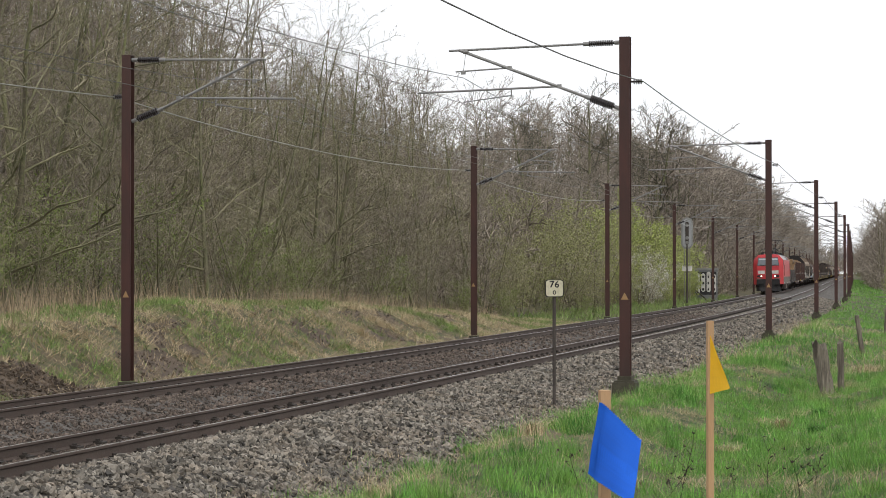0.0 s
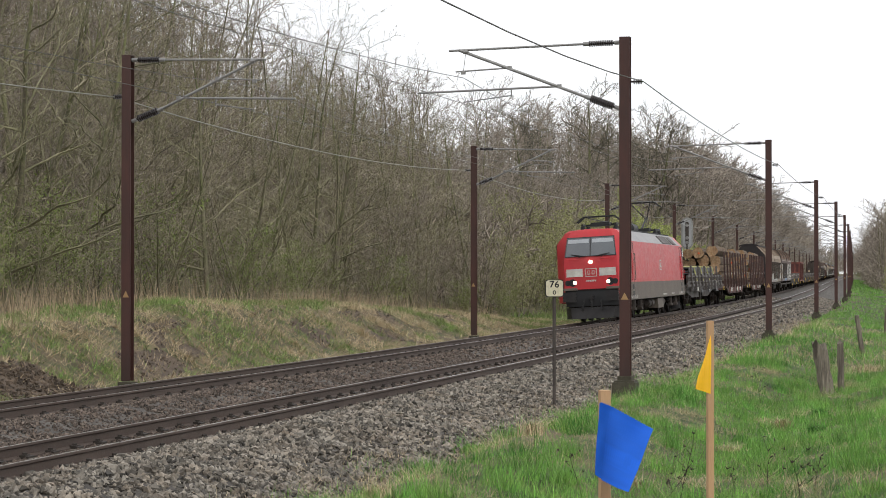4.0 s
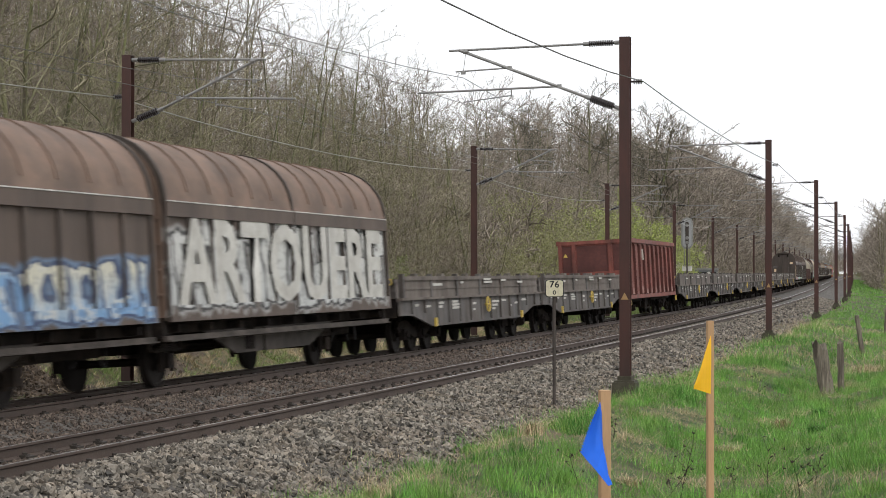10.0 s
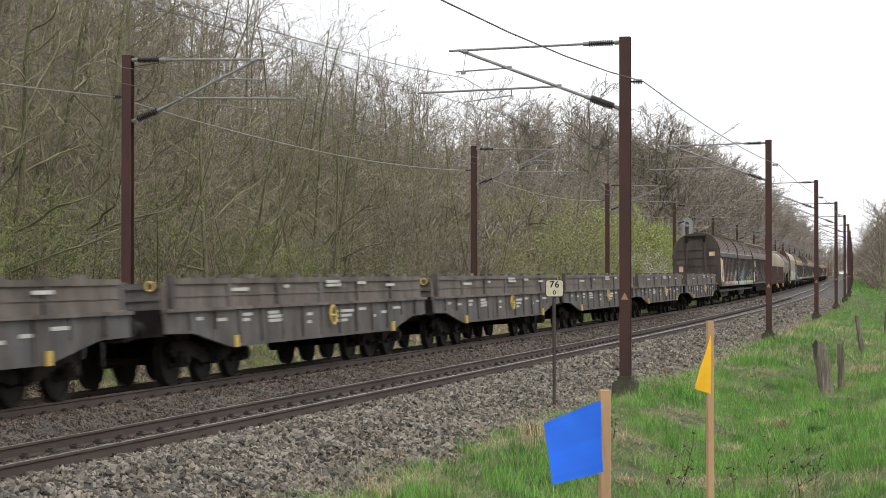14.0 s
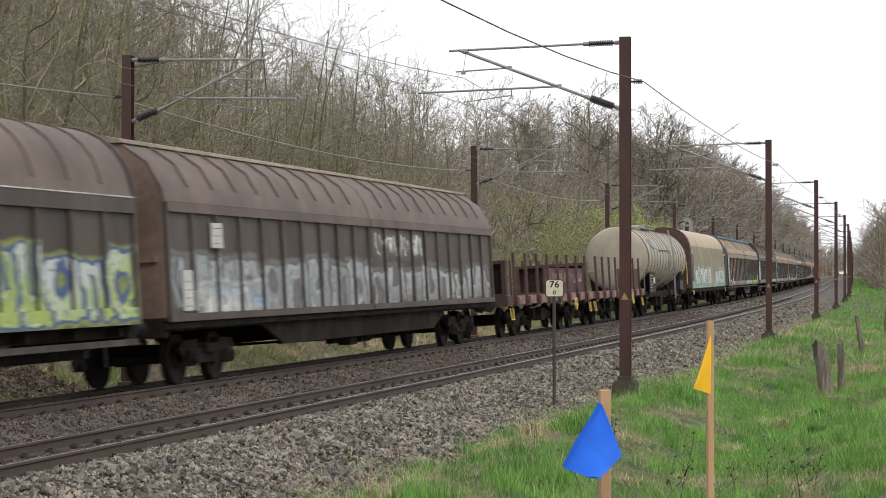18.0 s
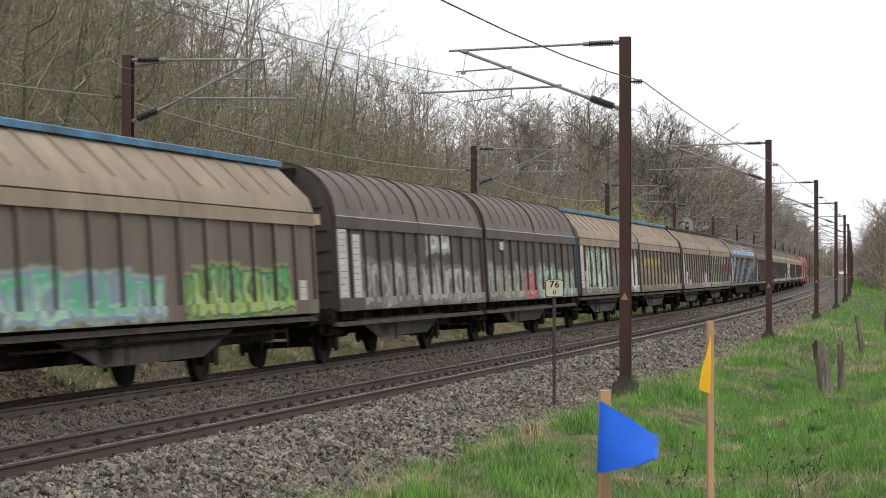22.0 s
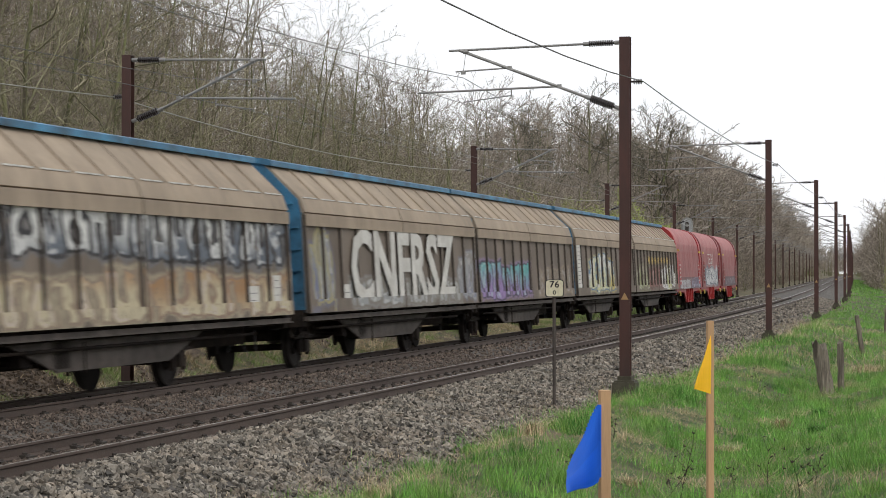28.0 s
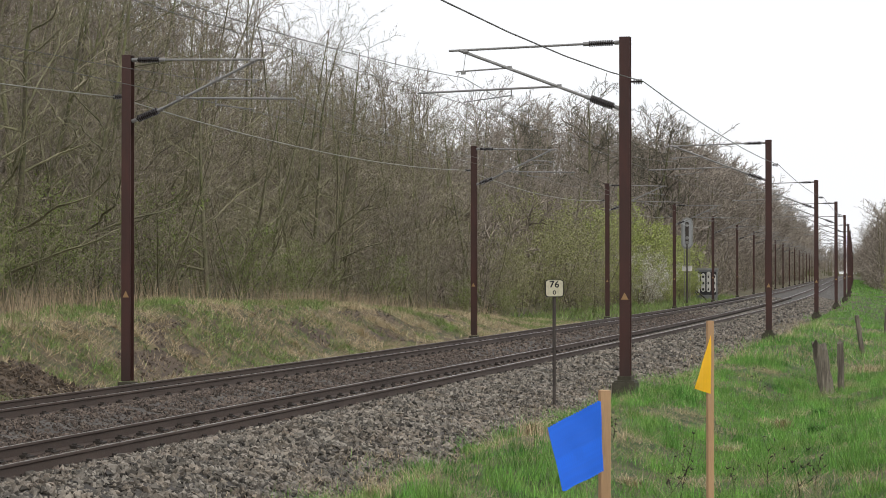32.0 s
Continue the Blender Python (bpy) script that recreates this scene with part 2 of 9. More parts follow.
for x in (M_BANK, M_LITTER, M_SOIL):
    ground.data.materials.append(x)
sc, dc = np.meshgrid((s_st[1:] + s_st[:-1]) / 2, (d_st[1:] + d_st[:-1]) / 2, indexing="ij")
edge = dc + 0.5 * wob(sc, dc, 4, 12)
zone = np.where(edge < -8.3, 2, np.where((edge < 0) | ((edge < 8.6) & (edge > 0)), 1, 0))
zone = np.where((dc > 28) | ((sc > 240) & (dc > 12.5)) | ((sc > 55) & (edge < -4.5)), 2, zone)
zone = np.where((bare(sc, dc) > 0.5) | (scuffed(sc, dc) > 0.5), 3, zone)
ground.data.polygons.foreach_set("material_index", zone.ravel())

# ---- ballast bed under both tracks
b_st = np.concatenate([np.arange(-60, 130, 0.5), np.arange(130, 320, 4), np.arange(320, 1001, 20)])
BP_D = np.array([-3.3, -2.6, -1.65, -1.3, -0.75, 0, 0.75, 1.3, 1.8, 2.4, 2.75, 3.3, 4.0, 4.7, 5.3, 5.7, 6.3, 7.0, 7.7, 8.2])
BP_Z = np.array([-0.62, -0.45, -0.22, -0.20, -0.20, -0.20, -0.20, -0.16, -0.13, -0.14, -0.16, -0.19, -0.19, -0.19, -0.14, -0.15, -0.26, -0.38, -0.50, -0.62])
BED_D = np.linspace(-3.3, 8.2, 70)


def bed_z(s, d):
    """Top of the ballast, which leans with each track."""
    s, d = np.broadcast_arrays(np.asarray(s, float), np.asarray(d, float))
    a = line(s)[3]
    l = np.where(d < 2.1, d, d - SP)
    lean = np.clip(l + 0.7525, -0.6, 2.4) * a * np.where(d < 2.1, smooth(-2.6, -1.2, d) * (1 - smooth(1.5, 2.3, d)), smooth(2.3, 2.9, d) * (1 - 0.75 * smooth(5.6, 7.5, d)))
    return np.interp(d, BP_D, BP_Z) + lean + 0.018 * wob(s * 1.0, d, 0.9, 8)


S_, D_ = np.meshgrid(b_st, BED_D, indexing="ij")
bed = new("ballast", big_mesh("ballast", at(S_, D_, bed_z(S_, D_)).reshape(-1, 3), grid_faces(len(b_st), len(BED_D)), M_BALLAST, True))
tagged(bed, "bed of grey-brown crushed stone under two tracks", "ballast", kind="structure")


def stones(name, n, s_lo, s_hi, d_lo, d_hi, size, seed, parent, material=M_STONE, top=bed_z, keep=None, label="loose grey and brown ballast stones"):
    """Loose stones lying on the bed, each a small uneven block."""
    r = np.random.RandomState(seed)
    s, d = r.uniform(s_lo, s_hi, n), r.uniform(d_lo, d_hi, n)
    if keep is not None:
        ok = keep(s, d) > r.uniform(0, 1, n)
        s, d = s[ok], d[ok]
        n = len(s)
    k = np.array([(1, 0, 0), (0, 1, 0), (-1, 0, 0), (0, -1, 0), (0, 0, 1), (0, 0, -1)], float) * 0.62
    f = np.array([(0, 1, 4), (1, 2, 4), (2, 3, 4), (3, 0, 4), (1, 0, 5), (2, 1, 5), (3, 2, 5), (0, 3, 5)])
    v = k[None] + r.uniform(-0.24, 0.24, (n, 6, 3))
    v *= (size * r.uniform(0.6, 1.35, (n, 1, 1))) * r.uniform(0.65, 1.2, (n, 1, 3))
    q = r.normal(size=(n, 4))
    q /= np.linalg.norm(q, axis=1)[:, None]
    w, x, y, z = q.T
    R = np.stack([1 - 2 * (y * y + z * z), 2 * (x * y - z * w), 2 * (x * z + y * w), 2 * (x * y + z * w), 1 - 2 * (x * x + z * z), 2 * (y * z - x * w), 2 * (x * z - y * w), 2 * (y * z + x * w), 1 - 2 * (x * x + y * y)], -1).reshape(n, 3, 3)
    v = np.einsum("nij,nkj->nki", R, v) + at(s, d, top(s, d) + size * 0.05 + r.uniform(-0.3, 0.3, n) * size)[:, None]
    me = big_mesh(name, v.reshape(-1, 3), (f[None] + 6 * np.arange(n)[:, None, None]).reshape(-1, 3), material)
    ob = new(name, me)
    ob.parent = parent
    return tagged(ob, label, kind="stuff")


stones("ballast_stones", 34000, -24, 6, 4.9, 7.9, 0.064, 1, bed)
stones("ballast_stones", 12000, 6, 50, 4.9, 7.7, 0.088, 2, bed)
stones("ballast_stones", 26000, -19, 12, 0.9, 3.2, 0.047, 3, bed, M_STONE_BROWN)
stones("ballast_stones", 8000, 12, 70, 0.9, 3.2, 0.075, 4, bed, M_STONE_BROWN)
stones("ballast_stones", 12000, -22, 20, 3.2, 4.9, 0.052, 5, bed, M_STONE_BROWN)
stones("ballast_stones", 9000, -4, 34, -3.6, -0.9, 0.055, 6, bed, M_STONE_BROWN)
stones("ballast_stones", 5000, 50, 130, 4.8, 7.6, 0.12, 7, bed)
stones("ballast_stones", 2500, 60, 130, 0.9, 3.2, 0.10, 8, bed)

stones("soil_clods", 3000, -5, 2, -6, -3.2, 0.085, 9, ground, M_SOIL, ground_z, bare, "dark clods of slipped soil")
stones("soil_clods", 9000, -4, 60, -6.6, -3.2, 0.05, 10, ground, M_SOIL, ground_z, scuffed, "small clods of brown earth on the bank")

# ---- tracks
RAILPROF = [(-0.075, -0.172), (0.075, -0.172), (0.075, -0.158), (0.012, -0.135), (0.010, -0.045), (0.036, -0.030), (0.036, -0.006), (0.028, 0.0), (-0.028, 0.0), (-0.036, -0.006), (-0.036, -0.030), (-0.010, -0.045), (-0.012, -0.135), (-0.075, -0.158)]


def rail(centre, side, thing):
    st = np.concatenate([np.arange(-60, 60, 2.0), np.arange(60, 320, 5), np.arange(320, 1001, 20)])
    n = len(RAILPROF)
    v = np.concatenate([at(st, centre + side * 0.7525 + x, z, centre)[:, None] for x, z in RAILPROF], 1).reshape(-1, 3)
    f = np.array([(j * n + i, j * n + (i + 1) % n, (j + 1) * n + (i + 1) % n, (j + 1) * n + i) for j in range(len(st) - 1) for i in range(n)])
    me = big_mesh("rail", v, f, M_RAIL)
    me.materials.append(M_RAILTOP)
    me.polygons.foreach_set("material_index", [1 if (k % n) == 7 else 0 for k in range(len(f))])
    ob = new("rail", me)
    ob.parent = thing
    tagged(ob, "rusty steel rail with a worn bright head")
    return ob


def clips(centre, side, thing):
    """The spring clips along both feet of a rail."""
    g = Geo()
    for k in range(-60, 190):
        s = k * 0.687 + 0.1
        for e in (-1, 1):
            d = centre + side * 0.7525 + e * 0.095
            p = at(np.float64(s), np.float64(d), -0.150, centre)
            x, y, h, a = line(s)
            g.box(p, (0.085, 0.13, 0.045), (0, -math.degrees(a), -math.degrees(h)))
            g.box(p + np.array((0, 0, 0.028)), (0.05, 0.05, 0.04), (0, 0, 40 - math.degrees(h)))
            q = at(np.float64(s), np.float64(d + e * 0.06), -0.158, centre)
            g.box(q, (0.06, 0.16, 0.03), (0, 0, -math.degrees(h)))
    ob = part("rail_clips", g, M_CLIP, thing, "dark steel spring clips", smoothed=False)
    tagged(ob, kind="stuff")


g = Geo()
g.add([(x * w, y * 0.14, z) for z, w in ((-0.20, 1.0), (0.0, 0.97)) for x, y in ((-1.25, -1), (1.25, -1), (1.25, 1), (-1.25, 1))], [(0, 1, 2, 3), (4, 7, 6, 5), (0, 4, 5, 1), (1, 5, 6, 2), (2, 6, 7, 3), (3, 7, 4, 0)])
SLEEPER = g.mesh("sleeper", M_SLEEPER, False)
for centre, nm in ((0.0, "track_1"), (SP, "track_2")):
    tr = new(nm)
    tagged(tr, "electrified railway track on concrete sleepers in ballast", "railway track", kind="structure")
    for side in (-1, 1):
        clips(centre, side, rail(centre, side, tr))
    for k in range(-50, 140):
        s = k * 0.687 + 0.1
        x, y, h, a = line(s)
        p = at(np.float64(s), np.float64(centre), -0.172, centre)
        part("sleeper", SLEEPER, None, tr, m=pose(*p, 0, -math.degrees(a), -math.degrees(h)))

# ---- catenary masts
HM = 6.735


def mast(flip, base, reach, drop):
    """A steel mast with its cantilever. flip -1: the arm points to -x. Arm along x, track along y."""
    e = new("catenary_mast")
    g = Geo()
    w, t = 0.207, 0.016
    b, k = w / 2, 0.008
    g.column([(-b, -b), (b, -b), (b, -b + t), (k, -b + t), (k, b - t), (b, b - t), (b, b), (-b, b), (-b, b - t), (-k, b - t), (-k, -b + t), (-b, -b + t)], base, HM)
    part("post", g, M_MAST, e)
    if flip < 0:
        g = Geo().span((-0.235, -0.24, base - 0.7), (0.235, 0.24, base - 0.12)).span((-0.2, -0.2, base - 0.12), (0.2, 0.2, base - 0.085)).span((-0.14, -0.14, base - 0.085), (0.14, 0.14, base))
    else:
        g = Geo().span((-0.16, -0.16, base - 0.5), (0.16, 0.16, base - 0.02))
    part("cap", Geo().span((-b - 0.002, -b - 0.002, HM), (b + 0.002, b + 0.002, HM + 0.012)), M_MAST, e)
    part("footing", g, M_CONC, e, "weathered concrete footing")
    f = flip
    x0 = f * w / 2
    top, low = HM - 0.09, 5.33
    ends = f * reach
    g = Geo().tube((x0 + f * 0.68, 0, top - 0.01), (ends * 1.03, 0, top - 0.07), 0.023)
    part("top_tube", g, M_GALV, e)
    g = Geo().tube((x0 + f * 0.62, 0, low + (top - low) * 0.17), (ends * 0.97, 0, top - 0.06), 0.030)
    g.lathe([(-0.05, 0.045), (0.05, 0.045)], "x", (ends * 0.93, 0, top - 0.1), 8)
    part("bracket_tube", g, M_GALV, e)
    fr = lambda k: (f * (w / 2 + (reach - w / 2) * k), 0, low + (top - low) * k)
    a = fr(0.66)
    g = Geo().tube(a, (ends * 0.99, 0, a[2] - 0.05), 0.016).tube((ends * 0.93, 0, top - 0.1), (ends * 0.945, 0, a[2] - 0.06), 0.006, 5).box((ends * 0.945, 0, a[2] - 0.07), (0.09, 0.06, 0.07)).box(a, (0.08, 0.06, 0.08))
    part("steady_tube", g, M_GALV, e)
    b = fr(0.36)
    rx, rz = f * (reach + drop), b[2] - 0.07
    g = Geo().tube(b, (rx, 0, rz), 0.021).box(b, (0.08, 0.06, 0.08))
    hx = f * (reach * 0.66 if drop > 0.4 else reach * 0.55)
    hk = b[2] - 0.03
    g.tube((hx, 0, hk), (hx, 0.0, hk - 0.16), 0.015, 6).tube((hx, 0, hk - 0.13), (f * reach * 0.94, 0.0, 5.53), 0.012, 6).tube((f * reach * 0.94, 0, 5.55), (f * reach * 0.94, 0, 5.47), 0.012, 6)
    part("registration_arm", g, M_GALV, e)
    for p, q, nm in (((x0, 0, top), (x0 + f * 0.72, 0, top - 0.012), "top"), ((x0, 0, low), (x0 + f * 0.68, 0, low + (top - low) * 0.19), "low")):
        p, q = Vector(p), Vector(q)
        ax = (q - p).normalized()
        g = Geo().tube(p, q, 0.026, 8)
        for i in range(11):
            c = p + (q - p) * (0.22 + 0.62 * i / 10)
            g.tube(c - ax * 0.012, c + ax * 0.012, 0.060 if nm == "top" else 0.078, 10)
        rod = part("insulator", g, M_INSUL, e, "dark brown ribbed insulator")
        for u in (0.07, 0.95):
            c = p + (q - p) * u
            part("end_fitting", Geo().tube(c - ax * 0.06, c + ax * 0.06, 0.042, 8), M_GALV, rod, "galvanised end fitting")
    g = Geo().tube((-x0, 0, 5.86), (-x0 - f * 0.24, 0, 5.86), 0.02, 6)
    for i in range(4):
        g.tube((-x0 - f * (0.07 + 0.045 * i), 0, 5.86), (-x0 - f * (0.088 + 0.045 * i), 0, 5.86), 0.055, 8)
    part("feeder_bracket", g, M_INSUL, e)
    g = Geo().add([(-0.075, -w / 2 - 0.004, 1.55), (0.075, -w / 2 - 0.004, 1.55), (0, -w / 2 - 0.004, 1.69), (-0.075, -w / 2, 1.55), (0.075, -w / 2, 1.55), (0, -w / 2, 1.69)], [(0, 1, 2), (5, 4, 3), (0, 3, 4, 1), (1, 4, 5, 2), (2, 5, 3, 0)])
    part("warning_plate", g, M_YELLOW, e, "small yellow triangular warning plate")
    return tagged(e, "dark red-brown steel catenary mast with insulated arm", "mast", "catenary masts")


SR, AR, SLF, AL = [0.4 + 31.48 * i for i in range(-2, 20)], 7.827, [0.96 + 31.86 * i for i in range(-2, 20)], -3.05
protos = {}
for row, lat, flip in ((SR, AR, -1), (SLF, AL, 1)):
    for i, s in enumerate(row):
        x, y, h, a = line(s)
        p = at(np.float64(s), np.float64(lat), 0.0)
        m = pose(p[0], p[1], 0, 0, 0, -math.degrees(h))
        if i < 1:
            continue
        if flip not in protos:
            protos[flip] = mast(flip, 0.04 if flip < 0 else -0.24, 3.5 if flip < 0 else 3.05, 0.75)
            protos[flip].matrix_basis = m
        else:
            copy_thing(protos[flip], m)


# ---- overhead wires
M_STRAND = mat("weathered_aluminium_strand", (0.30, 0.30, 0.27), 0.6, 0.3, var=0.15, bump=0)


def wire(name, row, lat, height, sag, r, label, wig=0.0):
    g = Geo()
    for i in range(len(row) - 1):
        n = 8 if i < 7 else 3
        q = []
        for k in range(n + 1):
            u = k / n
            s = row[i] + (row[i + 1] - row[i]) * u
            w = wig * ((1 - u) * (-1) ** i + u * (-1) ** (i + 1))
            q.append(at(np.float64(s), np.float64(lat + w), height - sag * 4 * u * (1 - u)))
        g.path(q, r, 5)
    ob = part(name, g, M_STRAND if lat < AL else M_WIRE, None)
    tagged(ob, label, "wire", "overhead wires", "thing")


wire("contact_wire", SR, AR - 3.3, 5.46, 0.02, 0.007, "thin taut copper contact wire over the track", 0.12)
wire("messenger_wire", SR, AR - 3.3, 6.02, 0.42, 0.007, "sagging messenger wire over the track")
wire("contact_wire", SLF, AL + 2.87, 5.46, 0.02, 0.007, "thin taut copper contact wire over the track", 0.12)
wire("messenger_wire", SLF, AL + 2.87, 6.02, 0.42, 0.007, "sagging messenger wire over the track")
wire("feeder_wire", SR[:3], AR + 0.36, 5.86, 0.43, 0.011, "stranded feeder wire along the mast row")
wire("feeder_wire", SR[2:], AR + 0.36, 5.86, 0.2, 0.011, "stranded feeder wire along the mast row")
wire("feeder_wire", SLF, AL - 0.30, 5.86, 0.35, 0.013, "stranded feeder wire along the mast row")

# ---- woods
M_OAK = mat("dark_oak_bark", (0.098, 0.084, 0.066), 0.95, var=0.35, size=0.5, second=(0.085, 0.085, 0.05), amount=0.35, fine=30, bump=0.4, streak=0.4, rand=0.25)
M_BARK = mat("mossy_grey_bark", (0.165, 0.142, 0.100), 0.95, var=0.4, size=0.5, second=(0.150, 0.160, 0.070), amount=0.35, fine=30, bump=0.4, streak=0.4, rand=0.25)
M_TWIG = mat("bare_twigs", (0.40, 0.36, 0.255), 0.9, var=0.3, size=3.0, second=(0.175, 0.165, 0.09), amount=0.4, edge=0.2, fine=8, bump=0, rand=0.2, island=0.35)
M_TWIG_RED = mat("reddish_twigs", (0.385, 0.332, 0.27), 0.9, var=0.3, size=3.0, second=(0.15, 0.128, 0.098), amount=0.4, edge=0.2, fine=8, bump=0, rand=0.2, island=0.35)
M_TWIG_TALL = mat("grey_crown_twigs", (0.265, 0.228, 0.185), 0.9, var=0.3, size=3.0, second=(0.17, 0.145, 0.11), amount=0.4, edge=0.2, fine=8, bump=0, rand=0.2, island=0.35)
M_LIMB = mat("mossy_limbs", (0.275, 0.250, 0.170), 0.95, var=0.35, size=1.2, second=(0.16, 0.16, 0.075), amount=0.45, edge=0.2, fine=14, bump=0.2, rand=0.25)
# Far twigs: some of the wood's depth shade is put into their tone.
M_TWIG_SHADE = mat("shade_toned_twigs", (0.335, 0.292, 0.245), 0.9, var=0.25, size=5.0, second=(0.19, 0.163, 0.132), amount=0.4, edge=0.2, fine=8, bump=0, island=0.35)
M_LEAF = mat("young_leaves", (0.33, 0.38, 0.115), 0.7, var=0.3, size=1.0, fine=12, bump=0, island=0.22)
M_LEAF_DULL = mat("dull_leaves", (0.19, 0.245, 0.065), 0.75, var=0.3, size=1.0, fine=12, bump=0, island=0.35)
M_LEAF_OLIVE = mat("olive_leaves", (0.275, 0.285, 0.12), 0.75, var=0.3, size=1.0, fine=12, bump=0, island=0.3)
M_BLOSSOM = mat("white_blossom", (0.62, 0.60, 0.52), 0.8, var=0.15, size=1.0, fine=12, bump=0, island=0.2)


def prisms(segs, n=3):
    """Tapered sticks as arrays: rows of p0, p1, r0, r1."""
    a = np.asarray(segs, float)
    p, q, r0, r1 = a[:, :3], a[:, 3:6], a[:, 6], a[:, 7]
    w = q - p
    w /= np.linalg.norm(w, axis=1)[:, None] + 1e-9
    ref = np.where(np.abs(w[:, 2:3]) > 0.9, np.array([[1.0, 0, 0]]), np.array([[0, 0, 1.0]]))
    u = np.cross(w, ref)
    u /= np.linalg.norm(u, axis=1)[:, None] + 1e-9
    k = np.cross(w, u)
    v = []
    for c, r in ((p, r0), (q, r1)):
        for i in range(n):
            t = 6.28319 * i / n
            v.append(c + (u * math.cos(t) + k * math.sin(t)) * r[:, None])
    v = np.stack(v, 1).reshape(-1, 3)
    f = np.array([(i, (i + 1) % n, n + (i + 1) % n, n + i) for i in range(n)])
    return v, (f[None] + 2 * n * np.arange(len(a))[:, None, None]).reshape(-1, 4)


def strips(segs, seed):
    """The finest twigs, less than a finger thick, as narrow four-cornered slivers."""
    a = np.asarray(segs, float)
    p, q, r0, r1 = a[:, :3], a[:, 3:6], a[:, 6], a[:, 7]
    w = q - p
    u = np.cross(w, np.random.RandomState(seed).normal(size=w.shape))
    u /= np.linalg.norm(u, axis=1)[:, None] + 1e-9
    v = np.stack([p - u * r0[:, None], p + u * r0[:, None], q + u * r1[:, None], q - u * r1[:, None]], 1).reshape(-1, 3)
    return v, np.arange(len(v)).reshape(-1, 4)


def grow(r, p, w, length, rad, level, prm, wood, fine, tips, thin):
    """One branch and what springs from it. prm[level]: pieces, children, child length, spread, first, lift."""
    pieces, kids, frac, spread, first, lift = prm[level]
    step = length / pieces
    pts = [(Vector(p), w.copy())]
    p, w = Vector(p), w.copy()
    for i in range(pieces):
        k_ = 0.06 if level == 0 else 0.28
        w = (w + Vector((r.gauss(0, k_), r.gauss(0, k_), r.gauss(0, 0.07) + lift + (0.06 if level == 0 else 0)))).normalized()
        q = p + w * step
        ra, rb = rad * (1 - 0.85 * i / pieces), rad * (1 - 0.85 * (i + 1) / pieces)
        (tips if level > 1 else wood if level < 1 else fine).append((*p, *q, max(ra, thin * (1, 2.0, 1.2, 1)[level]), max(rb, thin * (0.9 if level < len(prm) - 1 else 0.6))))
        p = q
        pts.append((p, w.copy()))
    if level + 1 < len(prm):
        for j in range(kids):
            u = first + (1 - first) * (j + r.random()) / kids
            k = min(int(u * pieces), pieces - 1)
            base = pts[k][0].lerp(pts[k + 1][0], u * pieces - k)
            d = pts[k][1]
            side = d.orthogonal().normalized()
            side.rotate(Matrix.Rotation(r.uniform(0, 6.283), 3, d))
            a = spread * r.uniform(0.7, 1.25)
            nd = (d * math.cos(a) + side * math.sin(a)).normalized()
            grow(r, base, nd, length * frac * r.uniform(0.6, 1.15) * (1.1 - 0.55 * u), max(rad * (1 - 0.85 * u) * 0.55, 0.005), level + 1, prm, wood, fine, tips, thin)


def tree_meshes(seed, height, stems, prm, rad, twig, lean=0.12, thin=0.0055):
    r = random.Random(seed)
    wood, fine, tips = [], [], []
    for k in range(stems):
        w = Vector((r.gauss(0, lean), r.gauss(0, lean), 1)).normalized()
        h = height * (1 if k == 0 else r.uniform(0.55, 0.95))
        grow(r, (r.gauss(0, 0.12 * stems), r.gauss(0, 0.12 * stems), -0.15), w, h, rad * (1 if k == 0 else r.uniform(0.5, 0.9)), 0, prm, wood, fine, tips, thin)
    va, fa = prisms(fine, 3)
    vb, fb = strips(tips, seed)
    crown = big_mesh("crown", np.concatenate([va, vb]), np.concatenate([fa, fb + len(va)]), twig, True)
    return big_mesh("trunk", *prisms(wood, 5), M_BARK, True), crown


TALL = [(9, 24, 0.42, 0.85, 0.08, 0.03), (5, 7, 0.48, 0.80, 0.12, 0.06), (3, 4, 0.55, 0.75, 0.15, 0.04), (2, 0, 0, 0, 0, 0.02)]
BUSH = [(7, 9, 0.62, 0.85, 0.08, 0.0), (6, 7, 0.45, 0.85, 0.15, 0.03), (3, 3, 0.55, 0.75, 0.2, 0.03), (1, 0, 0, 0, 0, 0.02)]
FAR = [(7, 20, 0.40, 0.85, 0.12, 0.03), (4, 6, 0.5, 0.7, 0.12, 0.05), (2, 4, 0.6, 0.6, 0.1, 0.05), (1, 0, 0, 0, 0, 0.02)]
DIST = [(4, 14, 0.42, 0.85, 0.10, 0.03), (1, 5, 0.5, 0.7, 0.12, 0.05), (1, 3, 0.65, 0.6, 0.1, 0.05), (1, 0, 0, 0, 0, 0.02)]
BRUSH = [(3, 6, 0.55, 0.75, 0.04, 0.0), (2, 5, 0.5, 0.7, 0.1, 0.02), (1, 4, 0.65, 0.6, 0.1, 0.02), (1, 0, 0, 0, 0, 0.02)]
EDGE = [(10, 16, 0.48, 1.0, 0.10, 0.0), (9, 9, 0.40, 0.8, 0.10, 0.015), (5, 5, 0.45, 0.75, 0.15, 0.02), (2, 0, 0, 0, 0, 0.02)]
OAK = [(7, 17, 0.44, 0.95, 0.28, 0.01), (5, 9, 0.5, 0.8, 0.2, 0.03), (3, 6, 0.5, 0.7, 0.15, 0.03), (2, 0, 0, 0, 0, 0.03)]
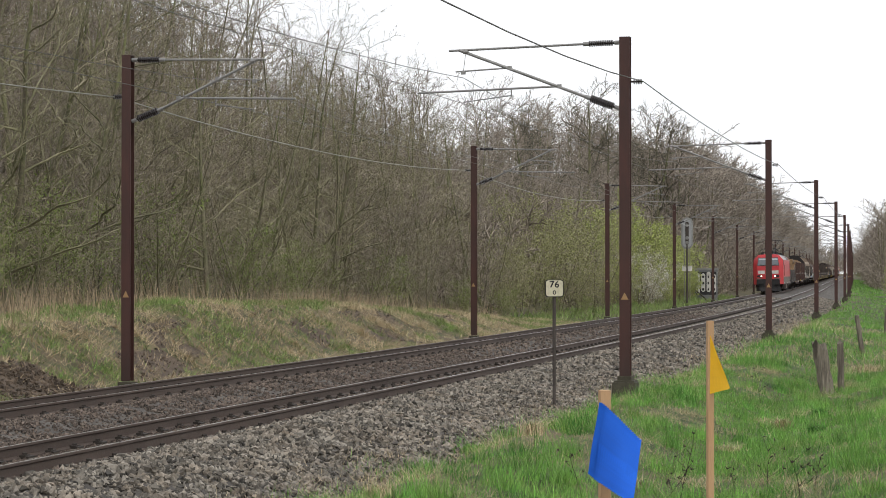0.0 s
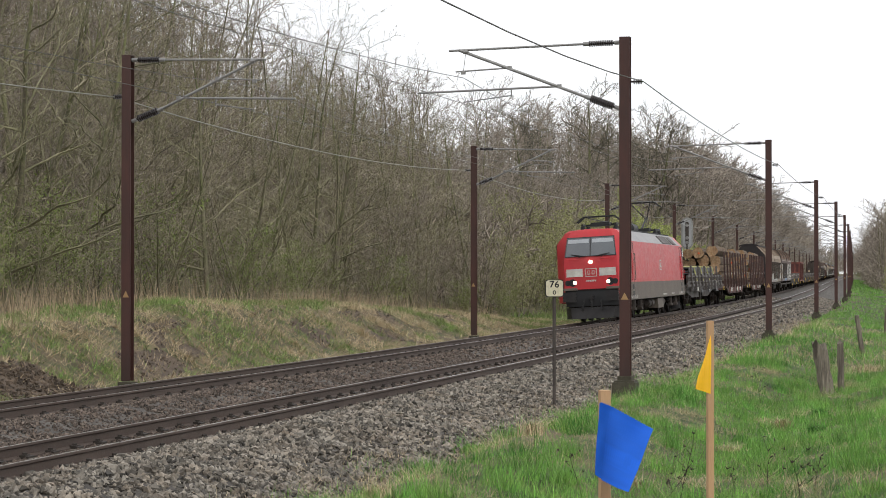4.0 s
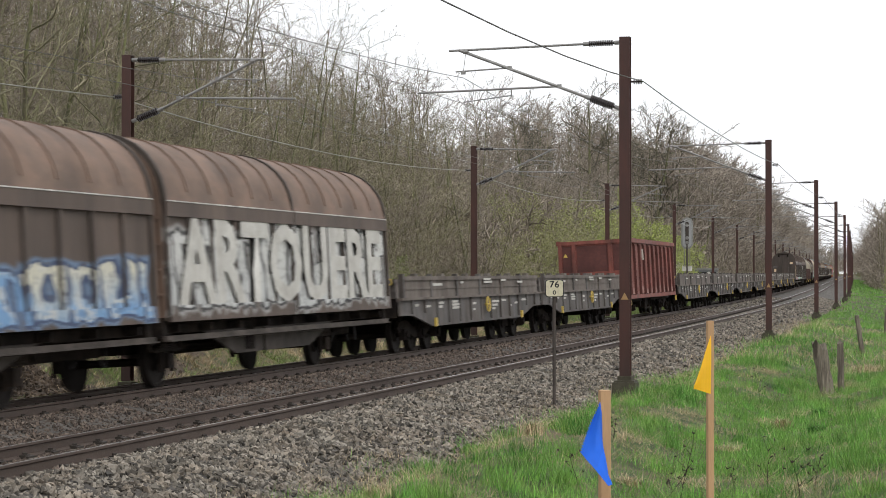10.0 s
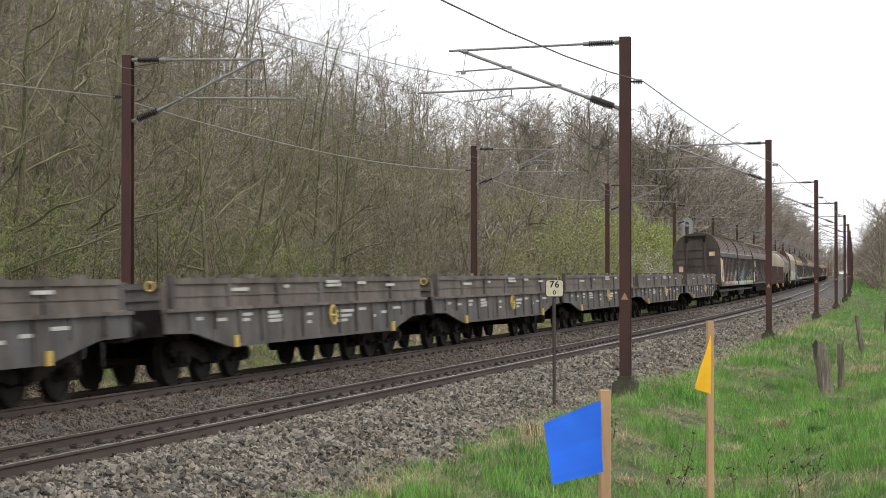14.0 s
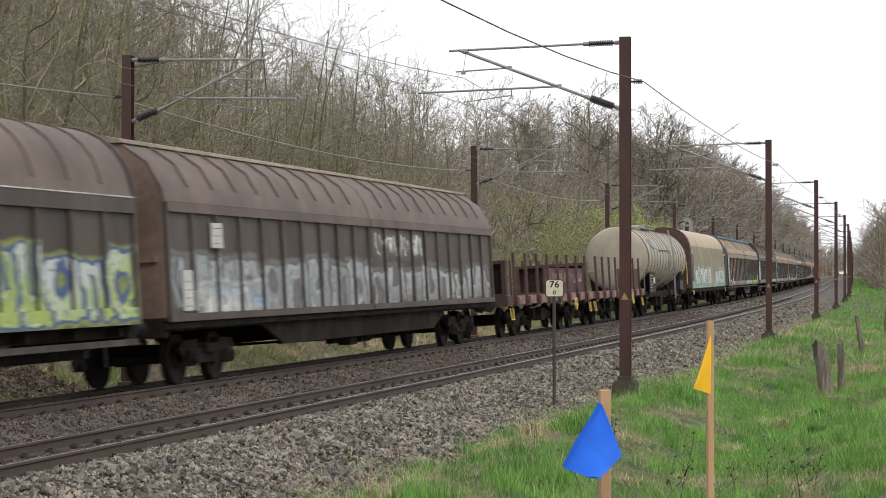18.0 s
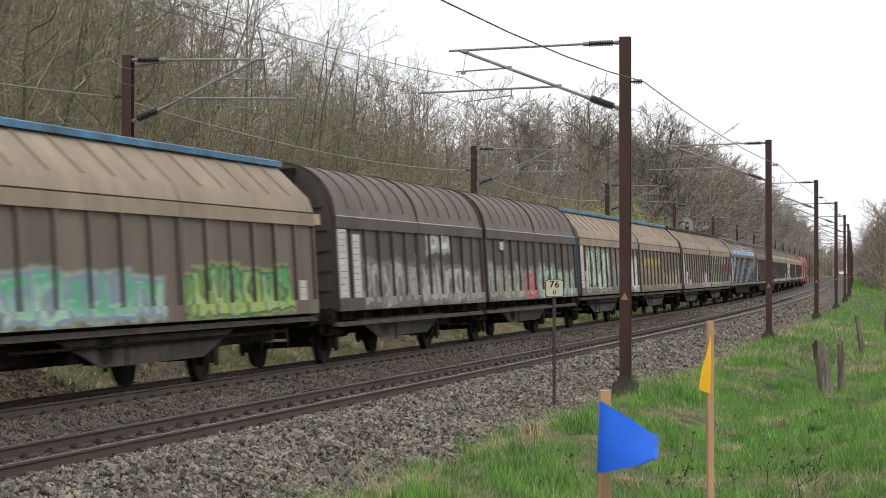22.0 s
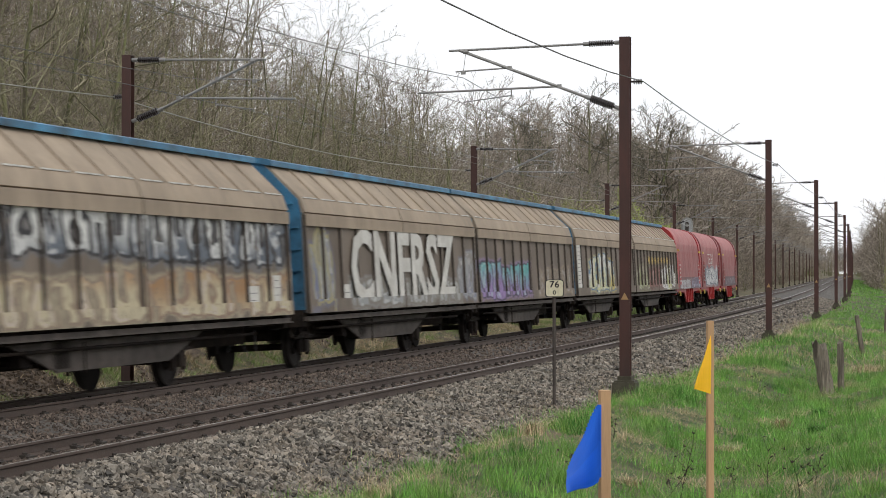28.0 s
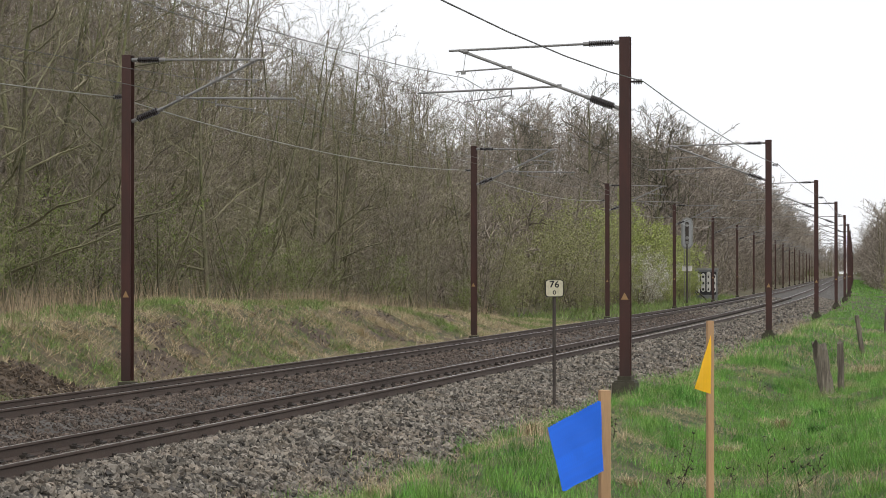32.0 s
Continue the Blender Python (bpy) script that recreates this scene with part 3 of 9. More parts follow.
KINDS = {
    "tall": [tree_meshes(10 + i, 13.5, 2, TALL, 0.085, M_TWIG_TALL, 0.13, 0.0044) for i in range(6)],
    "bush": [tree_meshes(30 + i, 6.5, 4, BUSH, 0.040, (M_TWIG, M_TWIG_RED, M_TWIG)[i % 3], 0.32, 0.0046) for i in range(5)],
    "edge": [tree_meshes(130 + i, 9.5, 1, EDGE, 0.095, M_LIMB, 0.16, 0.0046) for i in range(5)],
    "far": [tree_meshes(50 + i, 14.0, 1, FAR, 0.13, M_TWIG_SHADE, 0.14, 0.013) for i in range(5)],
    "distant": [tree_meshes(90 + i, 14.0, 1, DIST, 0.16, M_TWIG_SHADE, 0.12, 0.029) for i in range(5)],
    "brush": [tree_meshes(110 + i, 5.0, 3, BRUSH, 0.05, (M_TWIG_SHADE, M_TWIG_RED)[i % 2], 0.35, 0.026) for i in range(4)],
    "oak": [tree_meshes(70 + i, 13.0, 1, OAK, 0.26, M_OAK, 0.12, 0.017) for i in range(3)],
}
TREE_LABEL = {"edge": "spreading leafless tree with mossy limbs at the wood's edge", "tall": "slender leafless young broadleaf tree in dense woodland", "bush": "many-stemmed leafless shrub at the edge of the wood", "brush": "many-stemmed leafless shrub beside the track", "far": "leafless forest tree standing on the wooded slope", "distant": "leafless forest tree standing on the wooded slope", "oak": "dark gnarled leafless oak above the young wood"}
PROTO = {}


def plant(kind, s, d, size, r, sink=0.05):
    i = r.randrange(len(KINDS[kind]))
    p = at(np.float64(s), np.float64(d), float(ground_z(s, d)) - sink)
    m = pose(*p, 0, 0, r.uniform(0, 360))
    nm = "shrub" if kind in ("bush", "brush") else "tree"
    e = new(nm)
    e.matrix_basis = m
    e.scale = (size, size, size * r.uniform(0.92, 1.1))
    for me, part_name in zip(KINDS[kind][i], ("trunk", "crown")):
        o = new(part_name, me)
        o.parent = e
    tagged(e, TREE_LABEL[kind], nm, "trees of the wood" if nm == "tree" else "shrubs along the wood")


rw = random.Random(7)
WOODS = []


def fill(kind, s, d, size, r):
    """A tree of the far woods, to be joined with the others."""
    p = at(np.float64(s), np.float64(d), float(ground_z(s, d)) - 0.1)
    a = r.uniform(0, 6.283)
    rot = np.array([[math.cos(a), -math.sin(a), 0], [math.sin(a), math.cos(a), 0], [0, 0, r.uniform(0.92, 1.1)]])
    WOODS.append((r.randrange(len(KINDS[kind])), kind, rot * size, p))


def join_woods(name, label):
    cache, out = {}, {}
    for i, kind, rot, p in WOODS:
        for j in (0, 1):
            me = KINDS[kind][i][j]
            if me.name not in cache:
                v = np.empty(len(me.vertices) * 3, np.float32)
                me.vertices.foreach_get("co", v)
                f = np.empty(len(me.loops), np.int32)
                me.loops.foreach_get("vertex_index", f)
                cache[me.name] = (v.reshape(-1, 3), f.reshape(-1, 4))
            v, f = cache[me.name]
            vs, fs, n = out.setdefault(me.materials[0], ([], [], [0]))
            vs.append(v @ rot.T + p)
            fs.append(f + n[0])
            n[0] += len(v)
    vs, fs, ms, o = [], [], [], 0
    mats_ = list(out)
    for k, m in enumerate(mats_):
        a, b, n = out[m]
        vs += a
        b = np.concatenate(b) + o
        fs.append(b)
        ms.append(np.full(len(b), k))
        o += n[0]
    me = big_mesh(name, np.concatenate(vs), np.concatenate(fs), mats_[0], True)
    for m in mats_[1:]:
        me.materials.append(m)
    me.polygons.foreach_set("material_index", np.concatenate(ms).astype(np.int32))
    tagged(new(name, me), label, "woodland", kind="stuff")
    WOODS.clear()


# edge of the wood: shrubs and young trees, then taller rows behind
def stand(kind, n, d_lo, d_hi, along, size, put, r, taller=0.0):
    """n trees strewn over a belt; the wood is taller at its nearer end."""
    for k in range(n):
        d = r.uniform(d_lo, d_hi)
        q = -7 + (along + 7) * (k + r.random()) / n
        put(kind, 8 - 1.7 * (d + 9) + q, d, r.uniform(*size) * (1 + taller * (1 - smooth(20, 58, q))), r)


stand("bush", 34, -12, -8.8, 58, (0.5, 1.0), plant, rw)
stand("edge", 26, -14, -9.6, 58, (0.7, 1.1), plant, rw, 0.15)
stand("bush", 30, -17, -11.5, 52, (1.1, 1.6), plant, rw)
stand("tall", 24, -19, -12.5, 62, (0.62, 0.85), plant, rw, 0.15)
stand("edge", 14, -19, -13, 60, (0.9, 1.15), plant, rw, 0.25)
stand("tall", 46, -30, -17, 70, (0.70, 0.86), plant, rw, 0.42)
stand("far", 92, -46, -24, 60, (0.68, 0.84), fill, rw, 0.55)
stand("far", 55, -75, -40, 42, (0.85, 1.05), fill, rw, 0.35)
stand("distant", 50, -110, -60, 30, (1.0, 1.3), fill, rw, 0.3)
for k in range(14):
    plant("bush", rw.uniform(-14, 4), rw.uniform(-14, -9), rw.uniform(0.8, 1.3), rw)
for k in range(30):
    plant("brush", 62 + 96 * (k + rw.random()) / 30, rw.uniform(-12, -9.5), rw.uniform(0.9, 1.4), rw)
for k in range(26):
    plant("brush", 150 + 60 * (k + rw.random()) / 26, rw.uniform(-10, -5.6), rw.uniform(0.5, 1.0), rw)
for k in range(52):
    plant("far", 66 + 94 * (k + rw.random()) / 52, rw.uniform(-24, -11.5), rw.uniform(0.5, 0.72), rw)
for k in range(30):
    fill("far", 84 + 40 * (k + rw.random()) / 30, rw.uniform(-32, -20), rw.uniform(0.86, 1.0), rw)
# the far end of the line, both slopes and the wood that closes the view
for s_lo, s_hi, d_lo, d_hi, z_lo, z_hi, n in ((640, 1500, -70, -9, 0.9, 1.3, 90), (1010, 1500, -10, 16, 0.9, 1.3, 120), (60, 160, -60, -26, 0.42, 0.58, 120), (130, 240, -40, -9, 0.45, 0.66, 210), (220, 450, -44, -20, 0.62, 0.85, 230), (196, 300, -19, -10, 0.90, 1.15, 130), (290, 470, -22, -9.5, 1.05, 1.35, 190), (420, 940, -14, -8.8, 1.1, 1.5, 120), (270, 560, 12, 24, 0.7, 0.95, 210), (500, 1000, 11.5, 26, 0.8, 1.1, 170)):
    for k in range(n):
        fill("distant", s_lo + (s_hi - s_lo) * (k + rw.random()) / n, rw.uniform(d_lo, d_hi), rw.uniform(z_lo, z_hi), rw)
for k in range(200):
    fill("brush", 150 + 420 * ((k + rw.random()) / 200) ** 1.2, rw.uniform(-12, -5.4), rw.uniform(0.5, 1.1), rw)
for k in range(170):
    fill("brush", 240 + 460 * (k + rw.random()) / 170, rw.uniform(11.0, 15), rw.uniform(0.4, 0.95), rw)
join_woods("far_woods", "grey-brown leafless woodland on the slopes beyond")
for s, d, z in ((170, -19.6, 1.22), (181, -19, 1.10), (192, -14.6, 1.33), (160, -23, 1.0), (204, -14.8, 1.36), (214, -12.6, 1.22), (147, -22, 1.08)):
    plant("oak", s, d, z, rw)

def leafy(seed, height, n, leaf, size):
    """A shrub in young leaf: stems, twigs and many small separate leaves."""
    r = random.Random(seed)
    wood, fine, tips = [], [], []
    for k in range(6):
        w = Vector((r.gauss(0, 0.36), r.gauss(0, 0.3), 1)).normalized()
        grow(r, (r.gauss(0, 0.3), r.gauss(0, 0.3), -0.1), w, height * r.uniform(0.7, 1.0), 0.04, 0, BUSH, wood, fine, tips, 0.006)
    va, fa = prisms(fine, 3)
    vb, fb = strips(tips, seed)
    q = np.random.RandomState(seed)
    t = np.asarray(tips)[q.randint(0, len(tips), n)]
    c = t[:, :3] + (t[:, 3:6] - t[:, :3]) * q.uniform(0, 1, (n, 1)) + q.normal(0, 0.09, (n, 3))
    u, w = q.normal(size=(n, 3)), q.normal(size=(n, 3))
    u /= np.linalg.norm(u, axis=1)[:, None]
    w = np.cross(u, w)
    w /= np.linalg.norm(w, axis=1)[:, None]
    z = (size * q.uniform(0.6, 1.3, n))[:, None]
    lv = np.stack([c - u * z, c + w * z * 0.55, c + u * z, c - w * z * 0.55], 1).reshape(-1, 3)
    return (big_mesh("trunk", *prisms(wood, 5), M_BARK, True), big_mesh("crown", np.concatenate([va, vb]), np.concatenate([fa, fb + len(va)]), M_TWIG, True), big_mesh("foliage", lv, np.arange(len(lv)).reshape(-1, 4), leaf))


def plant_leafy(mesh3, s, d, size, label):
    p = at(np.float64(s), np.float64(d), float(ground_z(s, d)) - 0.05)
    e = new("shrub")
    e.matrix_basis = pose(*p, 0, 0, rw.uniform(0, 360))
    e.scale = (size, size, size)
    for me, nm in zip(mesh3, ("trunk", "crown", "foliage")):
        o = new(nm, me)
        o.parent = e
    tagged(e, label, "shrub", "shrubs along the wood")


GREENS = [leafy(200 + i, 5.5, 8500, M_LEAF, 0.060) for i in range(3)]
DULLS = [leafy(210 + i, 4.0, 3600, M_LEAF_DULL, 0.05) for i in range(2)]
WHITE_B = leafy(220, 4.2, 5000, M_BLOSSOM, 0.045)
OLIVES = [leafy(230 + i, 5.5, 4200, M_LEAF_OLIVE, 0.05) for i in range(2)]
k = 0
for s, d, z in ((112, -8.6, 1.25), (118, -9.6, 1.4), (124, -8.2, 1.25), (131, -9.2, 1.3), (138, -7.8, 1.15), (146, -8.6, 1.15), (155, -8.2, 1.05), (164, -7.6, 0.9), (174, -7.6, 0.75), (104, -7.4, 0.75), (110, -6.9, 0.55), (116, -6.3, 0.5), (122, -6.2, 0.55), (129, -5.9, 0.5), (136, -6.0, 0.55), (150, -6.2, 0.5), (120, 12.4, 0.5), (138, 12.8, 0.6), (160, 12.6, 0.55), (185, 12.9, 0.6)):
    plant_leafy(GREENS[k % 3], s, d, z, "shrub in fresh yellow-green leaf beside the track")
    k += 1
for s, d, z in ((70, -8.8, 0.85), (77, -8.4, 1.0), (84, -8.6, 1.1), (90, -8.2, 1.15), (78, -6.4, 0.5), (85, -6.2, 0.55), (64, -8.6, 0.6), (94, -11, 1.35), (86, -12, 1.3), (102, -11.5, 1.4)):
    plant_leafy(OLIVES[k % 2], s, d, z, "half-bare shrub with small olive-green leaves beside the track")
    k += 1
for s, d, z in ((11, -10.5, 0.8), (17, -12, 0.9), (9, -11.5, 0.9), (14, -10.2, 0.7), (21, -11, 0.9), (6, -9.8, 0.6), (26, -10, 0.7), (38, -10.8, 0.7), (33, -10.5, 0.6), (44, -9.6, 0.6), (2, -11.5, 0.6), (52, -8.0, 0.45), (58, -7.2, 0.4), (67, -6.4, 0.35), (75, -5.8, 0.3)):
    plant_leafy(DULLS[int(s) % 2], s, d, z, "low shrub with small dull green leaves at the wood's edge")
plant_leafy(WHITE_B, 105, -6.2, 1.0, "shrub covered in white blossom beside the track")
plant_leafy(WHITE_B, 109.5, -6.0, 0.75, "shrub covered in white blossom beside the track")

# ---- grass
M_GRASS = mat("fresh_grass", (0.125, 0.345, 0.052), 0.6, var=0.4, size=0.8, second=(0.20, 0.30, 0.07), amount=0.25, edge=0.2, fine=6, bump=0, island=0.45)
M_STRAW = mat("dead_grass", (0.47, 0.385, 0.245), 0.8, var=0.25, size=1.5, fine=6, bump=0, island=0.35)
M_REED = mat("dead_stalks", (0.40, 0.315, 0.21), 0.8, var=0.25, size=1.5, fine=6, bump=0, island=0.35)


def blades(name, n, s_lo, s_hi, d_lo, d_hi, h_lo, h_hi, wide, material, seed, label, keep=None, lean=0.45, sink=0.02, clump=0.0):
    """Loose blades of grass, each a bent tapering strip."""
    r = np.random.RandomState(seed)
    s, d = r.uniform(s_lo, s_hi, n), r.uniform(d_lo, d_hi, n)
    if clump:
        c = r.randint(0, max(1, int(n / clump)), n)
        cs, cd = r.uniform(s_lo, s_hi, n)[c], r.uniform(d_lo, d_hi, n)[c]
        s, d = cs + r.normal(0, 0.10, n), cd + r.normal(0, 0.10, n)
    if keep is not None:
        ok = keep(s, d) > r.uniform(0, 1, n)
        s, d = s[ok], d[ok]
        n = len(s)
    z = np.where((d > -3.3) & (d < 8.0), np.maximum(ground_z(s, d), bed_z(s, d)), ground_z(s, d))
    p = at(s, d, z - sink)
    h = r.uniform(h_lo, h_hi, n) * (1 + 0.4 * patch(s, d, 0.9, seed + 40))
    a, b = r.uniform(0, 6.283, n), r.uniform(0, 6.283, n)
    side = np.stack([np.cos(a), np.sin(a), 0 * a], -1) * (wide * r.uniform(0.6, 1.3, n))[:, None] / 2
    tilt = np.stack([np.cos(b), np.sin(b), 0 * b], -1) * (h * lean * r.uniform(0.1, 1.0, n))[:, None]
    up = np.stack([0 * h, 0 * h, h], -1)
    tip = p + tilt + up * 0.95
    v = np.stack([p - side, p + side, tip + side * 0.15, tip - side * 0.15], 1).reshape(-1, 3)
    f = np.arange(len(v)).reshape(-1, 4)
    ob = new(name, big_mesh(name, v, f, material, True))
    return tagged(ob, label, "grass", kind="stuff")


M_BANKGRASS = mat("bank_grass", (0.16, 0.30, 0.058), 0.7, var=0.3, size=0.8, second=(0.21, 0.22, 0.10), amount=0.4, edge=0.2, fine=6, bump=0, island=0.45)
edge_r = lambda s, d: smooth(7.1, 8.3, d + 0.8 * patch(s, d, 1.8, 21))
straw_r = lambda s, d: smooth(0.02, 0.45, patch(s, d, 1.6, 23))
thick = lambda s, d: edge_r(s, d) * np.clip(0.62 + 0.9 * patch(s, d, 1.1, 22), 0.12, 1) * (1 - 0.7 * straw_r(s, d))
blades("meadow_grass", 150000, -20, 14, 6.8, 14.8, 0.05, 0.17, 0.0085, M_GRASS, 1, "fresh green spring grass beside the ballast", thick, 0.9)
blades("meadow_grass", 46000, -20, 14, 7.4, 14.5, 0.12, 0.30, 0.009, M_GRASS, 12, "taller green spring grass beside the ballast", lambda s, d: edge_r(s, d) * (1 - straw_r(s, d)), 0.75, clump=60)
M_DARKG = mat("dark_green_grass", (0.05, 0.17, 0.022), 0.7, var=0.25, size=0.5, bump=0, island=0.35)
blades("meadow_grass", 26000, -20, 30, 7.6, 14.0, 0.10, 0.24, 0.010, M_DARKG, 15, "darker green clumps in the spring grass", lambda s, d: edge_r(s, d) * smooth(0.0, 0.5, patch(s, d, 2.1, 29)), 0.8, clump=70)
blades("meadow_grass", 36000, 14, 75, 7.0, 13.5, 0.10, 0.28, 0.020, M_GRASS, 2, "fresh green spring grass beside the ballast", thick, 0.8)
blades("meadow_grass", 9000, 75, 200, 7.2, 12.5, 0.06, 0.22, 0.06, M_GRASS, 13, "fresh green spring grass beside the ballast", thick, 0.8)
straw_edge = lambda s, d: np.clip(0.12 + straw_r(s, d) + 0.45 * smooth(8.6, 7.8, d), 0, 1) * smooth(6.5, 7.8, d + 0.5 * patch(s, d, 1.5, 34))
blades("dead_grass", 66000, -20, 14, 6.6, 14.5, 0.05, 0.20, 0.007, M_STRAW, 3, "pale dead grass among the green", straw_edge, 2.2, clump=30)
blades("dead_grass", 14000, 14, 60, 6.6, 13, 0.08, 0.26, 0.018, M_STRAW, 31, "pale dead grass among the green", straw_edge, 1.7)
green_bank = lambda s, d: np.clip(0.36 + 1.7 * patch(s, d, 2.6, 25) + 0.9 * smooth(-6.4, -7.6, d) * smooth(-9.2, -8.4, d), 0.06, 1) * (1 - bare(s, d)) * (1 - 0.9 * scuffed(s, d)) * smooth(-3.4, -4.0, d)
blades("bank_grass", 120000, -4, 62, -8.8, -3.2, 0.06, 0.23, 0.019, M_STRAW, 4, "pale dead grass on the low bank", lambda s, d: np.clip(0.55 + 0.8 * patch(s, d, 1.4, 24), 0.05, 1) * (1 - 0.7 * green_bank(s, d)) * (1 - 0.95 * bare(s, d)) * (1 - 0.8 * scuffed(s, d)), 2.2, clump=26)
blades("bank_grass", 110000, -4, 62, -8.8, -3.4, 0.06, 0.22, 0.018, M_BANKGRASS, 5, "green grass on the low bank", green_bank, 1.3, clump=22)
blades("bank_grass", 12000, 60, 170, -8.5, -3.5, 0.1, 0.5, 0.05, M_BANKGRASS, 51, "rough green grass below the shrubs", lambda s, d: np.clip(0.6 + patch(s, d, 3.0, 52), 0, 1), 1.0)
blades("dead_stalks", 9000, 2, 60, -10.8, -7.6, 0.25, 0.95, 0.018, M_REED, 6, "tall dry stalks along the wood's edge", lambda s, d: np.clip(0.5 + 0.9 * patch(s, d, 3.0, 26), 0.03, 1), 0.45)
blades("bank_grass", 42000, 0, 62, -8.8, -3.3, 0.03, 0.09, 0.034, M_STRAW, 61, "short dead thatch on the low bank", lambda s, d: np.clip(0.65 + 0.7 * patch(s, d, 0.9, 62), 0.1, 1) * (1 - 0.5 * green_bank(s, d)) * (1 - bare(s, d)) * (1 - 0.7 * scuffed(s, d)), 3.2, clump=8)
blades("meadow_grass", 9000, 200, 520, 7.4, 12.0, 0.1, 0.35, 0.14, M_GRASS, 14, "fresh green spring grass beside the ballast", thick, 0.8)

# ---- rolling stock: local x to the visible side, y towards the train's tail, z up from the rail heads
M_IRON = mat("underframe_grime", (0.016, 0.013, 0.012), 0.9, 0.0, var=0.35, size=0.8, second=(0.030, 0.023, 0.018), amount=0.35, fine=14, spec=0.1)
M_TYRE = mat("wheel_steel", (0.022, 0.018, 0.016), 0.75, 0.1, var=0.3, size=0.4, spec=0.15)
M_BUFFER = mat("buffer_grease", (0.026, 0.024, 0.024), 0.6, 0.2, var=0.3, size=0.3)
M_BROWN = mat("weathered_brown_wall", (0.235, 0.195, 0.155), 0.65, 0.1, var=0.3, size=1.6, second=(0.175, 0.142, 0.110), amount=0.45, edge=0.2, fine=10, streak=0.2)
M_TAN = mat("dusty_brown_roof", (0.31, 0.245, 0.188), 0.75, 0.1, var=0.22, size=1.5, second=(0.235, 0.19, 0.142), amount=0.4, edge=0.2, fine=8, streak=0.3)
M_ROUNDWALL = mat("rust_brown_wall", (0.135, 0.100, 0.082), 0.65, 0.1, var=0.3, size=1.6, second=(0.088, 0.066, 0.055), amount=0.45, edge=0.2, fine=10, streak=0.2)
M_ROUND = mat("rusty_round_roof", (0.205, 0.135, 0.100), 0.7, 0.1, var=0.3, size=1.2, second=(0.135, 0.098, 0.078), amount=0.3, edge=0.2, fine=8)
M_MIDWALL = mat("dull_brown_wall", (0.175, 0.141, 0.109), 0.65, 0.1, var=0.3, size=1.6, second=(0.135, 0.108, 0.086), amount=0.45, edge=0.2, fine=10, streak=0.2)
M_MIDROOF = mat("dull_brown_roof", (0.335, 0.268, 0.197), 0.75, 0.1, var=0.22, size=1.5, second=(0.25, 0.20, 0.15), amount=0.4, edge=0.2, fine=8, streak=0.3)
M_DARKWALL = mat("dark_brown_wall", (0.098, 0.077, 0.064), 0.6, 0.1, var=0.3, size=1.6, second=(0.052, 0.041, 0.035), amount=0.4, edge=0.2, fine=10, streak=0.2)
M_DARKROOF = mat("dark_brown_roof", (0.160, 0.116, 0.094), 0.6, 0.1, var=0.22, size=1.4, second=(0.088, 0.068, 0.058), amount=0.4, edge=0.25, fine=8)
M_RIB = mat("dark_rib_paint", (0.062, 0.050, 0.042), 0.75, 0.1, var=0.35, size=0.8, fine=10, streak=0.3)
M_SOLE = mat("dusty_sole_bar", (0.085, 0.070, 0.060), 0.75, 0.1, var=0.35, size=0.8, second=(0.045, 0.036, 0.030), amount=0.4, fine=10)
M_EDGE = mat("worn_edge_and_glint", (0.58, 0.56, 0.52), 0.5, 0.3, var=0.4, size=0.5)
M_RIDGE = mat("dark_ridge", (0.034, 0.030, 0.030), 0.7, 0.0, var=0.3, spec=0.2)
M_BLUE = mat("faded_blue_paint", (0.055, 0.215, 0.37), 0.55, 0.05, var=0.25, size=1.5, second=(0.03, 0.05, 0.07), amount=0.35, edge=0.2)
M_WHITE = mat("chalky_white_paint", (0.62, 0.61, 0.57), 0.7, var=0.12, size=0.8, second=(0.42, 0.40, 0.36), amount=0.3, edge=0.2, fine=20)
M_FLATSIDE = mat("dusty_brown_grey_side", (0.185, 0.160, 0.140), 0.75, 0.1, var=0.4, size=0.9, second=(0.095, 0.076, 0.064), amount=0.5, edge=0.2, fine=10, streak=0.4)
M_GREYP = mat("grey_wagon_paint", (0.142, 0.138, 0.138), 0.7, 0.1, var=0.4, size=0.9, second=(0.075, 0.060, 0.050), amount=0.55, edge=0.2, fine=10, streak=0.4)
M_DECK = mat("grey_deck_boards", (0.19, 0.17, 0.15), 0.8, 0.0, var=0.35, size=0.7, second=(0.10, 0.085, 0.07), amount=0.4, fine=12)
M_OPENDARK = mat("dark_red_rib_and_panel", (0.095, 0.034, 0.029), 0.7, 0.05, var=0.3, size=0.8, fine=9)
M_OPENRED = mat("faded_red_wagon_paint", (0.285, 0.082, 0.062), 0.65, 0.05, var=0.3, size=0.7, second=(0.130, 0.048, 0.038), amount=0.5, edge=0.2, fine=9, streak=0.3)
M_OXIDE = mat("oxide_red_frame", (0.110, 0.056, 0.047), 0.75, 0.05, var=0.35, size=0.8, second=(0.06, 0.04, 0.035), amount=0.5, edge=0.2, fine=10)
M_CREAM = mat("dirty_cream_tank", (0.40, 0.355, 0.275), 0.5, 0.1, var=0.18, size=2.0, second=(0.26, 0.23, 0.18), amount=0.42, edge=0.25, fine=6, streak=0.3, bump=0.05)
M_TARPTOP = mat("light_beige_tarpaulin", (0.50, 0.405, 0.295), 0.7, var=0.12, size=1.6, second=(0.40, 0.33, 0.24), amount=0.4, edge=0.25, fine=6)
